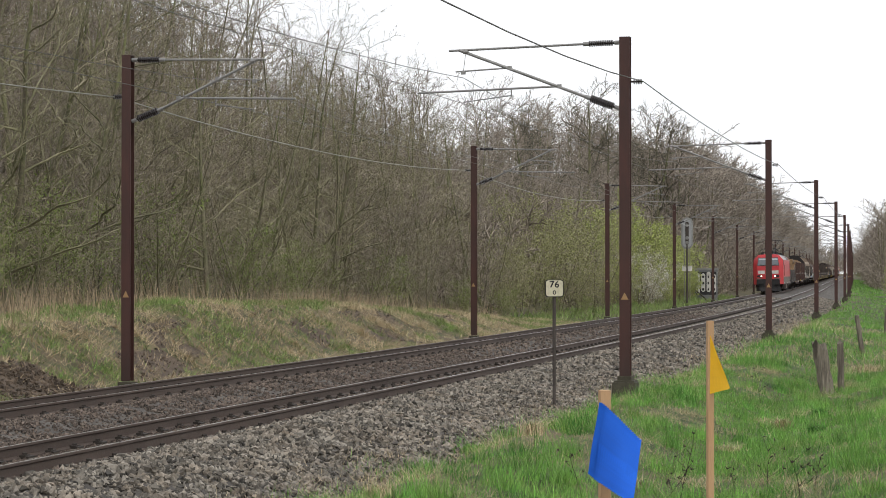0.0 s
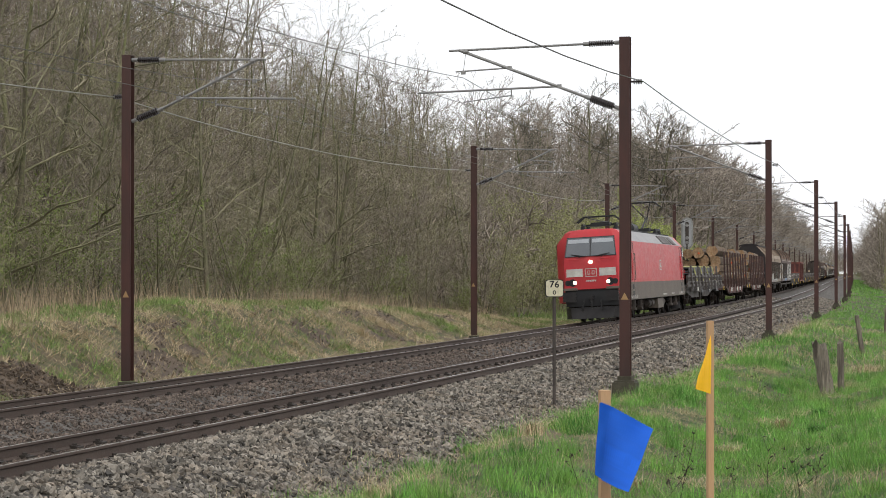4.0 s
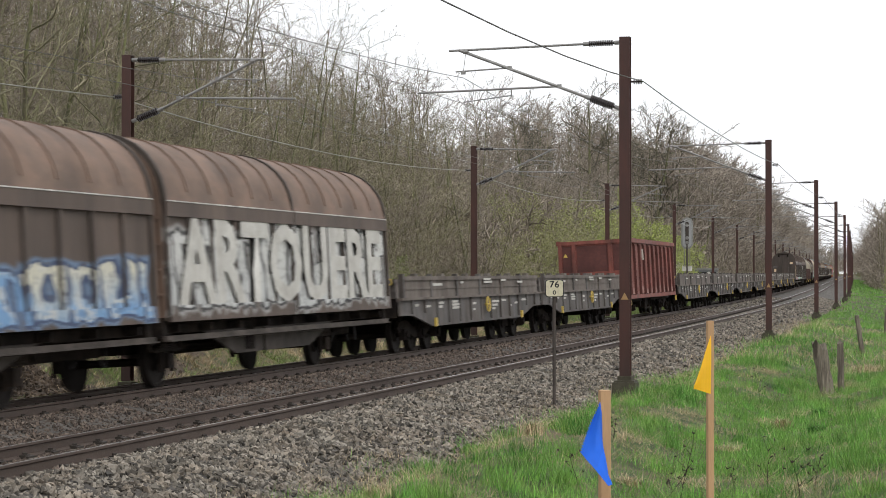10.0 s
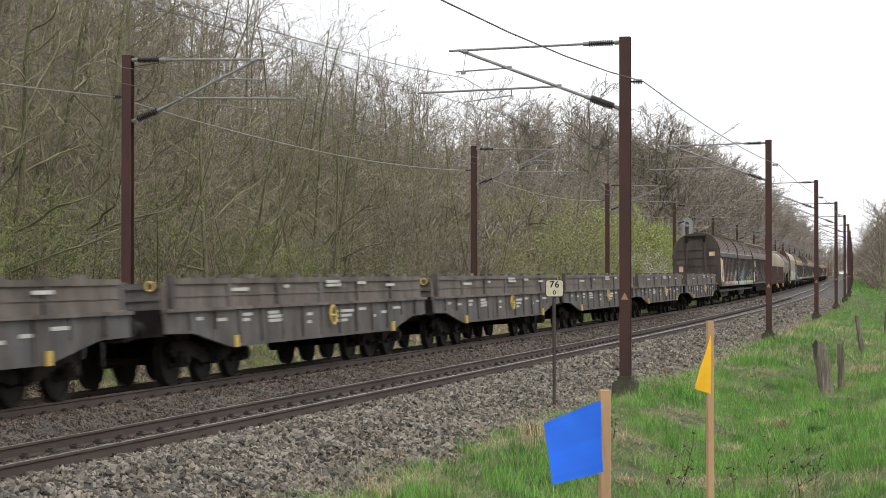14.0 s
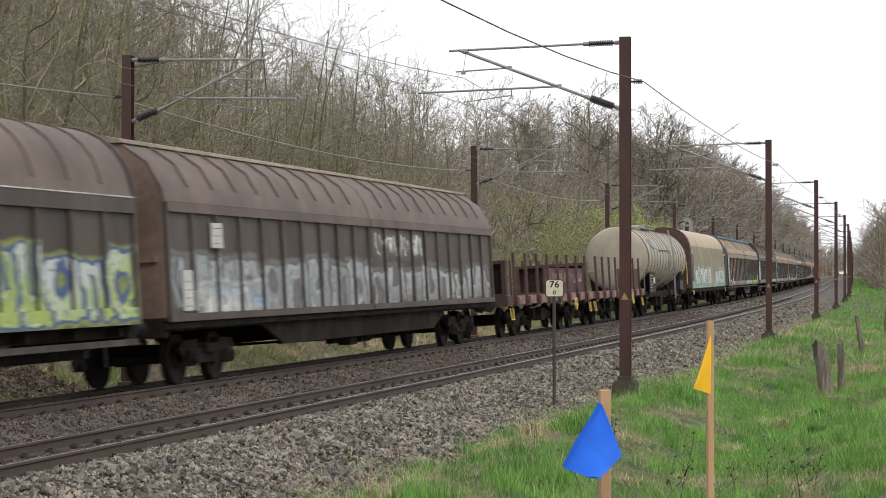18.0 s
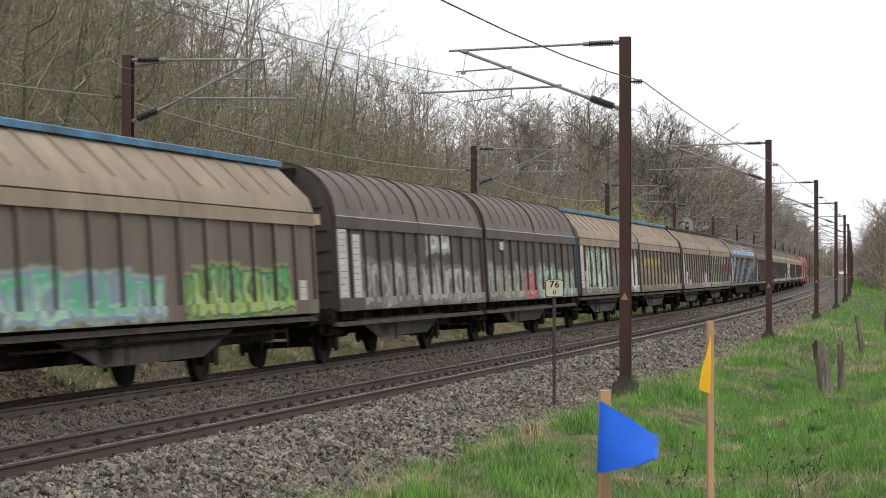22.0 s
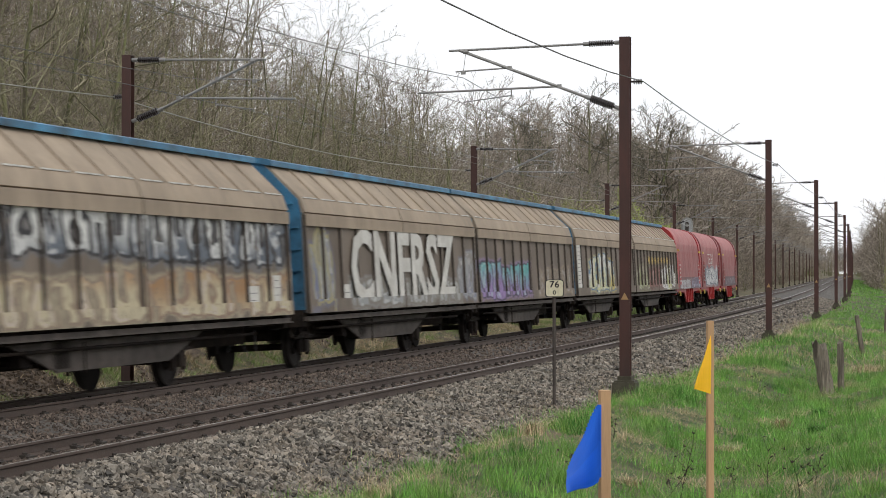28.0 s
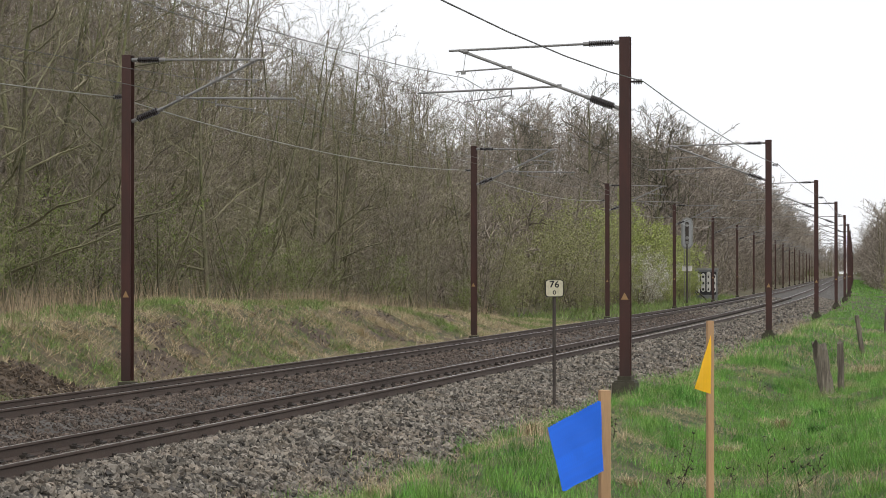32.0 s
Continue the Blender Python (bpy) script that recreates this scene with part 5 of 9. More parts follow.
M_GLASS = mat("cab_glass", (0.10, 0.11, 0.12), 0.08, 0.0, var=0.1, bump=0, spec=0.8)
M_BLIND_SHEEN = mat("cab_blind_and_sheen", (0.34, 0.36, 0.38), 0.25, var=0.1, bump=0)


def locomotive():
    e = new("electric_locomotive")
    H = 10.15
    prof = [(1.48, 0.83), (1.48, 1.36), (1.48, 1.56), (1.48, 2.20), (1.48, 2.72), (1.46, 3.26), (1.08, 3.70), (0.88, 3.79), (0.0, 3.83)]
    nose = [(1.12, 0.60), (1.10, 0.65), (1.10, 0.65), (1.10, 0.64), (1.08, 0.58), (1.00, 0.36), (0.86, 0.14), (0.7, 0.05), (0.0, 0.0)]

    def shell(i, j, y0, y1):
        g = Geo()
        for s in (1, -1):
            p = [(s * x, z) for x, z in prof[i:j + 1]]
            q = [(s * max(x - 0.04, 0), z - (0.03 if x < 1.4 else 0)) for x, z in prof[i:j + 1]]
            g.prism(p + q[::-1], y0, y1)
        return g

    m = H - 0.65
    part("side_skirt", shell(0, 2, -m, m), M_TAUPE, e, "dusty taupe lower side")
    part("body_side", shell(2, 5, -m, m), M_LRED, e)
    part("roof_edge", shell(5, 7, -m + 0.75, m - 0.75), M_LROOF, e, "light grey roof edge")
    part("roof", shell(7, 8, -m + 0.75, m - 0.75), M_LROOF, e, "light grey roof")
    part("floor_pan", Geo().span((-1.40, -m, 0.80), (1.40, m, 0.90)), M_IRON, e)
    for w in (-1, 1):
        g = Geo()
        n = len(prof)
        for s in (1, -1):
            a = [(s * x, w * m, z) for x, z in prof]
            b = [(s * x, w * (m + dy), z) for (x, dy), (_, z) in zip(nose, prof)]
            g.add(a + b, [(k, k + 1, n + k + 1, n + k) for k in range(n - 1)])
        b = [(x, w * (m + dy), z) for (x, dy), (_, z) in zip(nose, prof)]
        g.add(b + [(-x, y, z) for x, y, z in b], [(k, k + 1, n + k + 1, n + k) for k in range(1, n - 1)])
        cab = part("cab_front", g, M_LRED, e, angle=25)
        part("cab_roof", shell(5, 8, w * m, w * (m - 0.75)), M_LRED, e)
        yf = w * (H + 0.004)
        # windscreen panes lie on the raked front, in one black surround
        q = [(-1.07, w * (m + 0.612), 2.69), (1.07, w * (m + 0.612), 2.69), (0.98, w * (m + 0.275), 3.50), (-0.98, w * (m + 0.275), 3.50)]
        q2 = [(x, y - w * 0.03, z) for x, y, z in q]
        part("windscreen_frame", Geo().add(q + q2, [(0, 1, 2, 3), (7, 6, 5, 4), (0, 4, 5, 1), (1, 5, 6, 2), (2, 6, 7, 3), (3, 7, 4, 0)]), M_BLACK, cab, "black windscreen surround")
        for s in (1, -1):
            z0, z1, t0, t1 = 2.72, 3.46, 0.60, 0.285
            q = [(s * 0.025, w * (m + t0 + 0.012), z0), (s * 1.03, w * (m + t0 + 0.012), z0), (s * 0.95, w * (m + t1 + 0.012), z1), (s * 0.025, w * (m + t1 + 0.012), z1)]
            q2 = [(x, y - w * 0.03, z) for x, y, z in q]
            part("windscreen", Geo().add(q + q2, [(0, 1, 2, 3), (7, 6, 5, 4), (0, 4, 5, 1), (1, 5, 6, 2), (2, 6, 7, 3), (3, 7, 4, 0)]), M_GLASS, cab, "dark tinted windscreen")
            k = 0.72
            q = [(s * 0.07, w * (m + t0 + (t1 - t0) * k + 0.018), z0 + (z1 - z0) * k), (s * 0.94, w * (m + t0 + (t1 - t0) * k + 0.018), z0 + (z1 - z0) * k), (s * 0.92, w * (m + t1 + 0.045), z1 - 0.05), (s * 0.07, w * (m + t1 + 0.045), z1 - 0.05)]
            q2 = [(x, y - w * 0.01, z) for x, y, z in q]
            part("sun_blind", Geo().add(q + q2, [(0, 1, 2, 3), (7, 6, 5, 4), (0, 4, 5, 1), (1, 5, 6, 2), (2, 6, 7, 3), (3, 7, 4, 0)]), M_BLIND_SHEEN, cab)
            part("wiper", Geo().tube((s * 0.22, w * (m + 0.66), 2.70), (s * 0.80, w * (m + 0.61), 2.80), 0.016, 6).tube((s * 0.45, w * (m + 0.65), 2.66), (s * 0.5, w * (m + 0.62), 2.76), 0.02, 6), M_BLACK, cab)
            part("front_stripe", Geo().span((s * 0.34, yf - w * 0.02, 1.88), (s * 1.02, yf, 2.20)), M_WHITE, cab, "broad white stripe")
            g = Geo().lathe([(yf - w * 0.03, 0.16), (yf + w * 0.012, 0.155)], "y", (s * 0.78, 0, 1.64), 16).lathe([(yf - w * 0.03, 0.12), (yf + w * 0.012, 0.115)], "y", (s * 0.98, 0, 1.64), 16)
            part("lamp_housing", g, M_BLACK, cab)
            lens = Geo().lathe([(yf, 0.080), (yf + w * 0.02, 0.076), (yf + w * 0.026, 0.04)], "y", (s * 0.68, 0, 1.64), 16)
            part("headlight", lens, M_LAMP if w < 0 else M_GLASS, cab, "lit warm white headlight" if w < 0 else "")
            part("front_rail", Geo().tube((s * 0.35, yf + w * 0.05, 2.58), (s * 0.98, yf + w * 0.03, 2.60), 0.014, 6), M_LRED, cab)
            part("cab_step", Geo().box((s * 0.9, w * (H - 0.1), 1.38), (0.62, 0.25, 0.10)), M_TAUPE, cab)
        lens = Geo().lathe([(yf - w * 0.02, 0.082), (yf + w * 0.03, 0.078), (yf + w * 0.035, 0.04)], "y", (0, 0, 2.46), 16)
        part("headlight", lens, M_LAMP if w < 0 else M_GLASS, cab, "lit warm white headlight" if w < 0 else "")
        g = Geo().span((-0.24, yf - w * 0.01, 1.86), (0.24, yf + w * 0.004, 2.20))
        emblem = part("emblem_plate", g, M_WHITE, cab, "white framed plate")
        part("emblem_field", Geo().span((-0.21, yf, 1.89), (0.21, yf + w * 0.008, 2.17)), M_LRED, emblem)
        g = Geo()
        for x in (-0.09, 0.09):
            g.span((x - 0.055, yf, 1.95), (x - 0.03, yf + w * 0.012, 2.11)).span((x + 0.03, yf, 1.95), (x + 0.055, yf + w * 0.012, 2.11)).span((x - 0.055, yf, 2.085), (x + 0.055, yf + w * 0.012, 2.11)).span((x - 0.055, yf, 1.95), (x + 0.055, yf + w * 0.012, 1.975))
        part("emblem_mark", g, M_WHITE, emblem)
        g = Geo()
        for k in range(6):
            g.span((-0.21 + 0.07 * k, yf, 1.66), (-0.16 + 0.07 * k, yf + w * 0.006, 1.73))
        part("number_bars", g, M_WHITE, cab)
        # below: black buffer beam, plough
        part("buffer_beam", Geo().span((-1.10, w * (H - 0.45), 0.66), (1.10, w * (H - 0.06), 1.37)), M_BLACK, e)
        g = Geo().add([(-1.15, w * (H - 0.35), 0.62), (-0.9, w * (H + 0.05), 0.62), (0.9, w * (H + 0.05), 0.62), (1.15, w * (H - 0.35), 0.62), (-1.25, w * (H - 0.9), 0.16), (-0.85, w * (H + 0.18), 0.16), (0.85, w * (H + 0.18), 0.16), (1.25, w * (H - 0.9), 0.16), (-1.1, w * (H - 0.95), 0.16), (1.1, w * (H - 0.95), 0.16), (-1.0, w * (H - 0.5), 0.62), (1.0, w * (H - 0.5), 0.62)], [(0, 1, 5, 4), (1, 2, 6, 5), (2, 3, 7, 6), (10, 0, 4, 8), (3, 11, 9, 7), (8, 4, 5, 6, 7, 9), (10, 11, 3, 2, 1, 0), (10, 8, 9, 11)])
        part("snow_plough", g, M_BUFFER, e, "dark grey snow plough")
        for s in (1, -1):
            part("buffer", Geo().lathe([(0, 0.2), (w * 0.05, 0.2), (w * 0.06, 0.13), (w * 0.42, 0.12), (w * 0.44, 0.2)], "y", (s * 0.875, w * (H - 0.05), 1.06), 14).span((s * 0.875 - 0.27, w * (H + 0.37), 0.86), (s * 0.875 + 0.27, w * (H + 0.45), 1.26)), M_BUFFER, e, "square black buffer")
        part("draw_hook", Geo().box((0, w * (H + 0.12), 1.02), (0.12, 0.4, 0.16)).tube((0, w * (H + 0.25), 0.98), (0, w * (H + 0.3), 0.55), 0.04, 6).tube((-0.35, w * H, 0.9), (-0.4, w * (H + 0.2), 0.5), 0.03, 6).tube((0.35, w * H, 0.9), (0.4, w * (H + 0.2), 0.5), 0.03, 6), M_BUFFER, e)
        # side: cab window, door, rails
        for s in (1, -1):
            yw = w * (m - 0.22)
            part("cab_window", Geo().span((s * 1.45, yw - 0.20, 2.66), (s * 1.492, yw + 0.20, 3.20)), M_BLACK, e, "black framed cab side window")
            # pale side pane: its reflection is put into the colour
            part("window_pane", Geo().span((s * 1.48, yw - 0.14, 2.72), (s * 1.498, yw + 0.14, 3.14)), M_BLIND_SHEEN, e)
            yd = w * (m - 1.0)
            g = Geo()
            for k in (-0.36, 0.36):
                g.span((s * 1.47, yd + k - 0.012, 0.95), (s * 1.488, yd + k + 0.012, 3.2))
            g.span((s * 1.47, yd - 0.36, 3.17), (s * 1.488, yd + 0.36, 3.2))
            part("cab_door", g, M_TAUPE, e)
            for k in (-0.42, 0.42):
                part("handrail", Geo().tube((s * 1.53, yd + k, 1.65), (s * 1.53, yd + k, 2.75), 0.018, 6).box((s * 1.505, yd + k, 1.67), (0.06, 0.04, 0.04)).box((s * 1.505, yd + k, 2.73), (0.06, 0.04, 0.04)), M_LRED if k < 0 else M_TAUPE, e)
            # flat black plates stand in for the shade inside the step holes
            for z in (0.98, 1.26):
                part("step_recess", Geo().span((s * 1.46, yd - 0.2, z), (s * 1.486, yd + 0.2, z + 0.2)), M_BLACK, e)
            for k in range(4):
                part("side_mark", Geo().box((s * 1.482, w * (m - 0.35 - 0.55 * k), 0.95), (0.012, 0.12, 0.12)), M_WHITE, e)
    for s in (1, -1):
        g = Geo().span((s * 1.478, 0.25, 2.05), (s * 1.486, 0.85, 2.12)).span((s * 1.478, 0.25, 2.46), (s * 1.486, 0.85, 2.53)).span((s * 1.478, 0.25, 2.12), (s * 1.486, 0.32, 2.46)).span((s * 1.478, 0.78, 2.12), (s * 1.486, 0.85, 2.46)).span((s * 1.478, 0.42, 2.18), (s * 1.486, 0.68, 2.40))
        part("side_emblem", g, M_WHITE, e, "small faded white framed emblem")
        part("white_inscription", Geo().span((s * 1.478, 1.0, 0.92), (s * 1.486, 2.4, 0.98)).span((s * 1.478, 4.2, 0.93), (s * 1.486, 5.3, 0.98)), M_WHITE, e)
        for y0, y1 in ((2.15, 5.3), (5.9, 7.1)):
            p = [(s * 1.10, y0, 3.66), (s * 1.43, y0, 3.29), (s * 1.43, y1, 3.29), (s * 1.10, y1, 3.66)]
            q = [(x + s * 0.03, y, z + 0.025) for x, y, z in p]
            part("roof_grille", Geo().add(q + p, [(0, 1, 2, 3), (7, 6, 5, 4), (0, 4, 5, 1), (1, 5, 6, 2), (2, 6, 7, 3), (3, 7, 4, 0)]), M_GREYP, e, "dark grey roof grille")
        g = Geo()
        g.span((s * 0.95, -0.2, 0.34), (s * 1.38, 1.7, 0.84))
        part("equipment_box", g, M_TAUPE, e, "dusty brown equipment box")
        part("sand_pipe", Geo().tube((s * 1.2, -3.4, 0.9), (s * 1.1, -3.1, 0.15), 0.03, 6).tube((s * 1.2, 3.4, 0.9), (s * 1.1, 3.1, 0.15), 0.03, 6), M_IRON, e)
        for y in (-8.2, -6.4, -4.4, 4.4, 6.4, 8.2):
            part("damper", Geo().tube((s * 1.25, y - 0.3, 0.55), (s * 1.3, y + 0.2, 0.9), 0.06, 8).box((s * 1.22, y + 0.4, 0.72), (0.14, 0.28, 0.36)), M_IRON, e)
    part("transformer_case", Geo().span((-0.85, -3.0, 0.32), (0.85, 3.0, 0.84)).span((-0.6, -9.0, 0.5), (0.6, 9.0, 0.84)), M_IRON, e)
    for s in (1, -1):
        for y in (-2.2, -1.2, 2.6):
            part("air_tank", Geo().lathe([(y - 0.42, 0.05), (y - 0.36, 0.17), (y + 0.36, 0.17), (y + 0.42, 0.05)], "y", (s * 1.15, 0, 0.60), 12), M_SOLE, e, "grimy air tank")
        for y in (-7.2, -5.2, 5.2, 7.2):
            part("spring_pack", Geo().lathe([(0.42, 0.13), (0.84, 0.13)], "z", (s * 1.22, y, 0), 12).box((s * 1.24, y, 0.42), (0.22, 0.46, 0.10)), M_SOLE, e, "dusty spring pack")
    for y in (-6.2, 6.2):
        bogie(e, y, (-1.95, 0.0, 1.95), 0.58, 1.06)
    # roof gear
    g = Geo().span((-0.30, -6, 3.84), (-0.24, 6, 3.90)).span((0.86, -8.6, 3.79), (0.92, 8.6, 3.83))
    for k in range(4):
        g.lathe([(3.82, 0.05), (3.92, 0.07), (3.98, 0.05)], "z", (0.2, -4.5 + 1.5 * k, 0), 8)
    g.tube((0.2, -4.5, 4.0), (0.2, 0.0, 4.0), 0.03, 6)
    part("roof_line", g, M_BLACK, e)
    for y, up in ((-6.6, False), (6.0, True)):
        base = Geo().span((-0.75, y - 0.85, 4.02), (-0.67, y + 0.85, 4.10)).span((0.67, y - 0.85, 4.02), (0.75, y + 0.85, 4.10)).span((-0.75, y - 0.06, 4.02), (0.75, y + 0.06, 4.10)).span((-0.4, y - 0.5, 4.0), (0.4, y + 0.2, 4.16))
        for s in (1, -1):
            for k in (-0.7, 0.7):
                base.lathe([(3.78, 0.09), (3.92, 0.11), (4.03, 0.07)], "z", (s * 0.70, y + k, 0), 10)
        pan = part("pantograph", base, M_BLACK, e, "raised pantograph" if up else "folded pantograph")
        if up:
            kn, hd = (y + 1.55, 4.72), (y - 0.15, 5.36)
        else:
            kn, hd = (y + 1.3, 4.22), (y - 0.6, 4.34)
        part("lower_arm", Geo().tube((0, y - 0.3, 4.12), (0, *kn), 0.05, 8).tube((0.12, y - 0.1, 4.12), (0.08, *kn), 0.02, 6), M_BLACK, pan)
        part("upper_arm", Geo().tube((-0.06, *kn), (-0.45, *hd), 0.025, 6).tube((0.06, *kn), (0.45, *hd), 0.025, 6), M_BLACK, pan)
        hy, hz = hd
        g = Geo()
        for k in (-0.22, 0.22):
            g.path([(-0.95, hy + k, hz - 0.18), (-0.65, hy + k, hz + 0.06), (0.65, hy + k, hz + 0.06), (0.95, hy + k, hz - 0.18)], 0.03, 6)
        g.tube((-0.5, hy - 0.22, hz + 0.03), (-0.5, hy + 0.22, hz + 0.03), 0.02, 6).tube((0.5, hy - 0.22, hz + 0.03), (0.5, hy + 0.22, hz + 0.03), 0.02, 6)
        part("contact_head", g, M_BLACK, pan)
    part("roof_drum", Geo().lathe([(2.6, 0.12), (2.7, 0.27), (4.2, 0.27), (4.3, 0.12)], "y", (-0.2, 0, 4.10), 14), M_BLACK, e)
    return e


run(locomotive(), -3.6, 16.7, "red electric locomotive with grey roof and lit headlights", "locomotive", "vehicles of the freight train")


# ---- flat wagon with steel beams
def steel_flat(L):
    e = new("stake_flat_wagon")
    h = L / 2
    g = Geo()
    for s in (1, -1):
        g.sideplate([(-h, 0.98), (-h, 1.24), (h, 1.24), (h, 0.98), (h - 2.5, 0.95), (h * 0.45, 0.62), (-h * 0.45, 0.62), (-h + 2.5, 0.95)], s * 1.0 - 0.05, s * 1.0 + 0.05)
    g.span((-1.33, -h, 1.12), (1.33, h, 1.26)).span((-1.3, -h - 0.02, 0.9), (1.3, -h + 0.2, 1.22))
    part("underframe", g, M_GREYP, e)
    n = 11
    for s in (1, -1):
        for k in range(n):
            a, b = -h + L * k / n + 0.05, -h + L * (k + 1) / n - 0.05
            g = Geo().span((s * 1.36, a, 1.24), (s * 1.40, b, 1.80)).span((s * 1.40, a, 1.70), (s * 1.44, b, 1.80)).span((s * 1.40, a, 1.44), (s * 1.44, b, 1.50)).span((s * 1.40, a, 1.22), (s * 1.44, b, 1.34))
            for j in range(6):
                y = a + (b - a) * (j + 0.5) / 6
                g.span((s * 1.40, y - 0.03, 1.50), (s * 1.425, y + 0.03, 1.70))
            part("drop_side", g, M_GREYP, e)
        for k in range(1, n):
            y = -h + L * k / n
            part("stake", Geo().span((s * 1.38, y - 0.05, 1.0), (s * 1.49, y + 0.05, 2.32 if k % 2 else 1.85)).box((s * 1.45, y + 0.1, 1.22), (0.16, 0.22, 0.42)), M_GREYP, e)
        for y in (-3.2, 0.8, 5.5):
            part("inscription_panel", Geo().span((s * 1.42, y, 0.86), (s * 1.46, y + 1.1, 1.18)), M_STEEL, e)
    label_plates(e, [(-5.0, 0.35, 0.98, 1.18), (1.4, 0.35, 0.98, 1.18), (6.0, 0.3, 1.36, 1.44)], 1.47)
    # beams
    for k, (x0, x1, z0, z1, a, b) in enumerate(((-1.25, -0.45, 1.3, 1.95, -h + 0.3, h - 2), (-0.42, 0.42, 1.3, 1.95, -h + 0.9, h - 2.2), (0.46, 1.28, 1.3, 1.95, -h + 2.2, h - 3.2), (-1.25, -0.42, 2.0, 2.28, -h + 0.6, h - 3.0), (-0.40, 0.44, 2.0, 2.25, -h + 1.2, h - 3.0), (0.48, 1.28, 2.0, 2.24, -h + 2.4, h - 3.6))):
        g = Geo().span((x0, a, z0), (x1, b, z0 + 0.05)).span((x0, a, z1 - 0.05), (x1, b, z1)).span(((x0 + x1) / 2 - 0.03, a, z0), ((x0 + x1) / 2 + 0.03, b, z1)).span((x1 - 0.05, a, z0), (x1, b, z1 - 0.04))
        part("steel_beam", g, M_STEEL, e, "dark grey rolled steel beam")
    for x in (-0.9, -0.1, 0.75):
        for z in (1.62, 1.9):
            g = Geo()
            for k in range(4):
                g.span((x - 0.3, -h + 0.5 + 0.9 * k, z), (x + 0.3, -h + 0.95 + 0.9 * k, z + 0.2))
            part("red_clamp_row", g, M_RED, e, "bright red steel clamps")
    for y in (-5.2, -1.8, 1.6, 5.0):
        part("strap", Geo().path([(0.2, y - 0.2, 2.32), (1.30, y, 2.28), (1.42, y + 0.2, 1.5)], 0.03, 5), M_STRAP, e, "pale yellow lashing strap")
    bogie(e, -h + 2.6)
    bogie(e, h - 2.6)
    brake_gear(e, -4, 4, 0.55)
    buffers(e, -h, -1)
    buffers(e, h, 1)
    return e


run(steel_flat(19.6), 18.0, 37.6, "grey stake wagon loaded with strapped dark steel beams")


# ---- log wagons
def log_wagon(L, seed, stacks):
    r = random.Random(seed)
    e = new("log_wagon")
    h = L / 2
    g = Geo()
    for s in (1, -1):
        g.sideplate([(-h, 1.0), (-h, 1.26), (h, 1.26), (h, 1.0), (h - 3.6, 1.0), (h - 5.2, 0.62), (-h + 5.2, 0.62), (-h + 3.6, 1.0)], s * 1.25 - 0.04, s * 1.25 + 0.04)
        for k in range(10):
            y = -h + 5.3 + (L - 10.6) * k / 9
            g.span((s * 1.29, y - 0.03, 0.64), (s * 1.33, y + 0.03, 1.24))
    g.span((-1.25, -h, 1.10), (1.25, h, 1.24)).span((-1.3, -h - 0.02, 0.9), (1.3, -h + 0.2, 1.26))
    part("underframe", g, M_OXIDE, e, "dirty oxide red underframe with white stencils")
    label_plates(e, [(-3.6, 0.7, 0.75, 1.0), (1.2, 0.5, 0.75, 1.05), (3.8, 0.7, 0.78, 1.0)], 1.34)
    for y, w_ in ((-4.9, 0.5), (-2.4, 1.0), (-0.6, 0.9), (2.3, 1.1), (5.0, 0.6)):
        part("scuffed_panel", Geo().span((1.29, y, 0.70), (1.30, y + w_, 1.20)), M_ROSY, e, "scuffed rose paint")
    n = 9
    for k in range(n):
        y = -h + 1.6 + (L - 3.2) * k / (n - 1)
        part("bolster", Geo().span((-1.36, y - 0.1, 1.24), (1.36, y + 0.1, 1.42)), M_OXIDE, e)
        for s in (1, -1):
            part("stake", Geo().span((s * 1.32, y - 0.075, 1.0), (s * 1.42, y + 0.075, 3.22)).span((s * 1.42, y - 0.09, 1.1), (s * 1.46, y + 0.09, 1.55)).box((s * 1.37, y, 3.23), (0.12, 0.19, 0.06)).box((s * 1.43, y, 1.9), (0.01, 0.06, 0.12), mi=1), [M_OXIDE, M_WHITE], e)
    for a, b in stacks:
        z = 1.40
        for layer in range(4):
            cnt = (4, 3, 4, 3)[layer]
            span_ = (2.56, 2.5, 2.56, 2.2)[layer]
            hmax, x = 0.0, -span_ / 2
            rads = [r.uniform(0.6, 1.4) for _ in range(cnt)]
            k_ = span_ / (2 * sum(rads))
            for q_ in rads:
                rad = min(q_ * k_, 0.36)
                c = x + q_ * k_
                x += 2 * q_ * k_
                y0, y1 = a + r.uniform(-0.7, 0.9), b - r.uniform(-0.3, 0.6)
                zz = z + rad + r.uniform(-0.03, 0.10)
                g = Geo()
                ring, stations, vs = 12, 5, []
                wv = [r.uniform(0.84, 1.10) for _ in range(ring)]
                bend, rise_ = r.uniform(-0.05, 0.05), r.uniform(-0.04, 0.04)
                for j in range(stations):
                    u = j / (stations - 1)
                    rr = rad * (1.02 - 0.16 * u + r.uniform(-0.03, 0.03))
                    dx, dz = bend * math.sin(3.14 * u), rise_ * math.sin(3.14 * u)
                    vs += [(c + dx + math.cos(6.28319 * i / ring) * rr * wv[i], y0 + (y1 - y0) * u, zz + dz + math.sin(6.28319 * i / ring) * rr * wv[i]) for i in range(ring)]
                g.add(vs, [(j * ring + i, j * ring + (i + 1) % ring, (j + 1) * ring + (i + 1) % ring, (j + 1) * ring + i) for j in range(stations - 1) for i in range(ring)], 0)
                g.add(vs[:ring], [tuple(range(ring - 1, -1, -1))], 1)
                g.add(vs[-ring:], [tuple(range(ring))], 1)
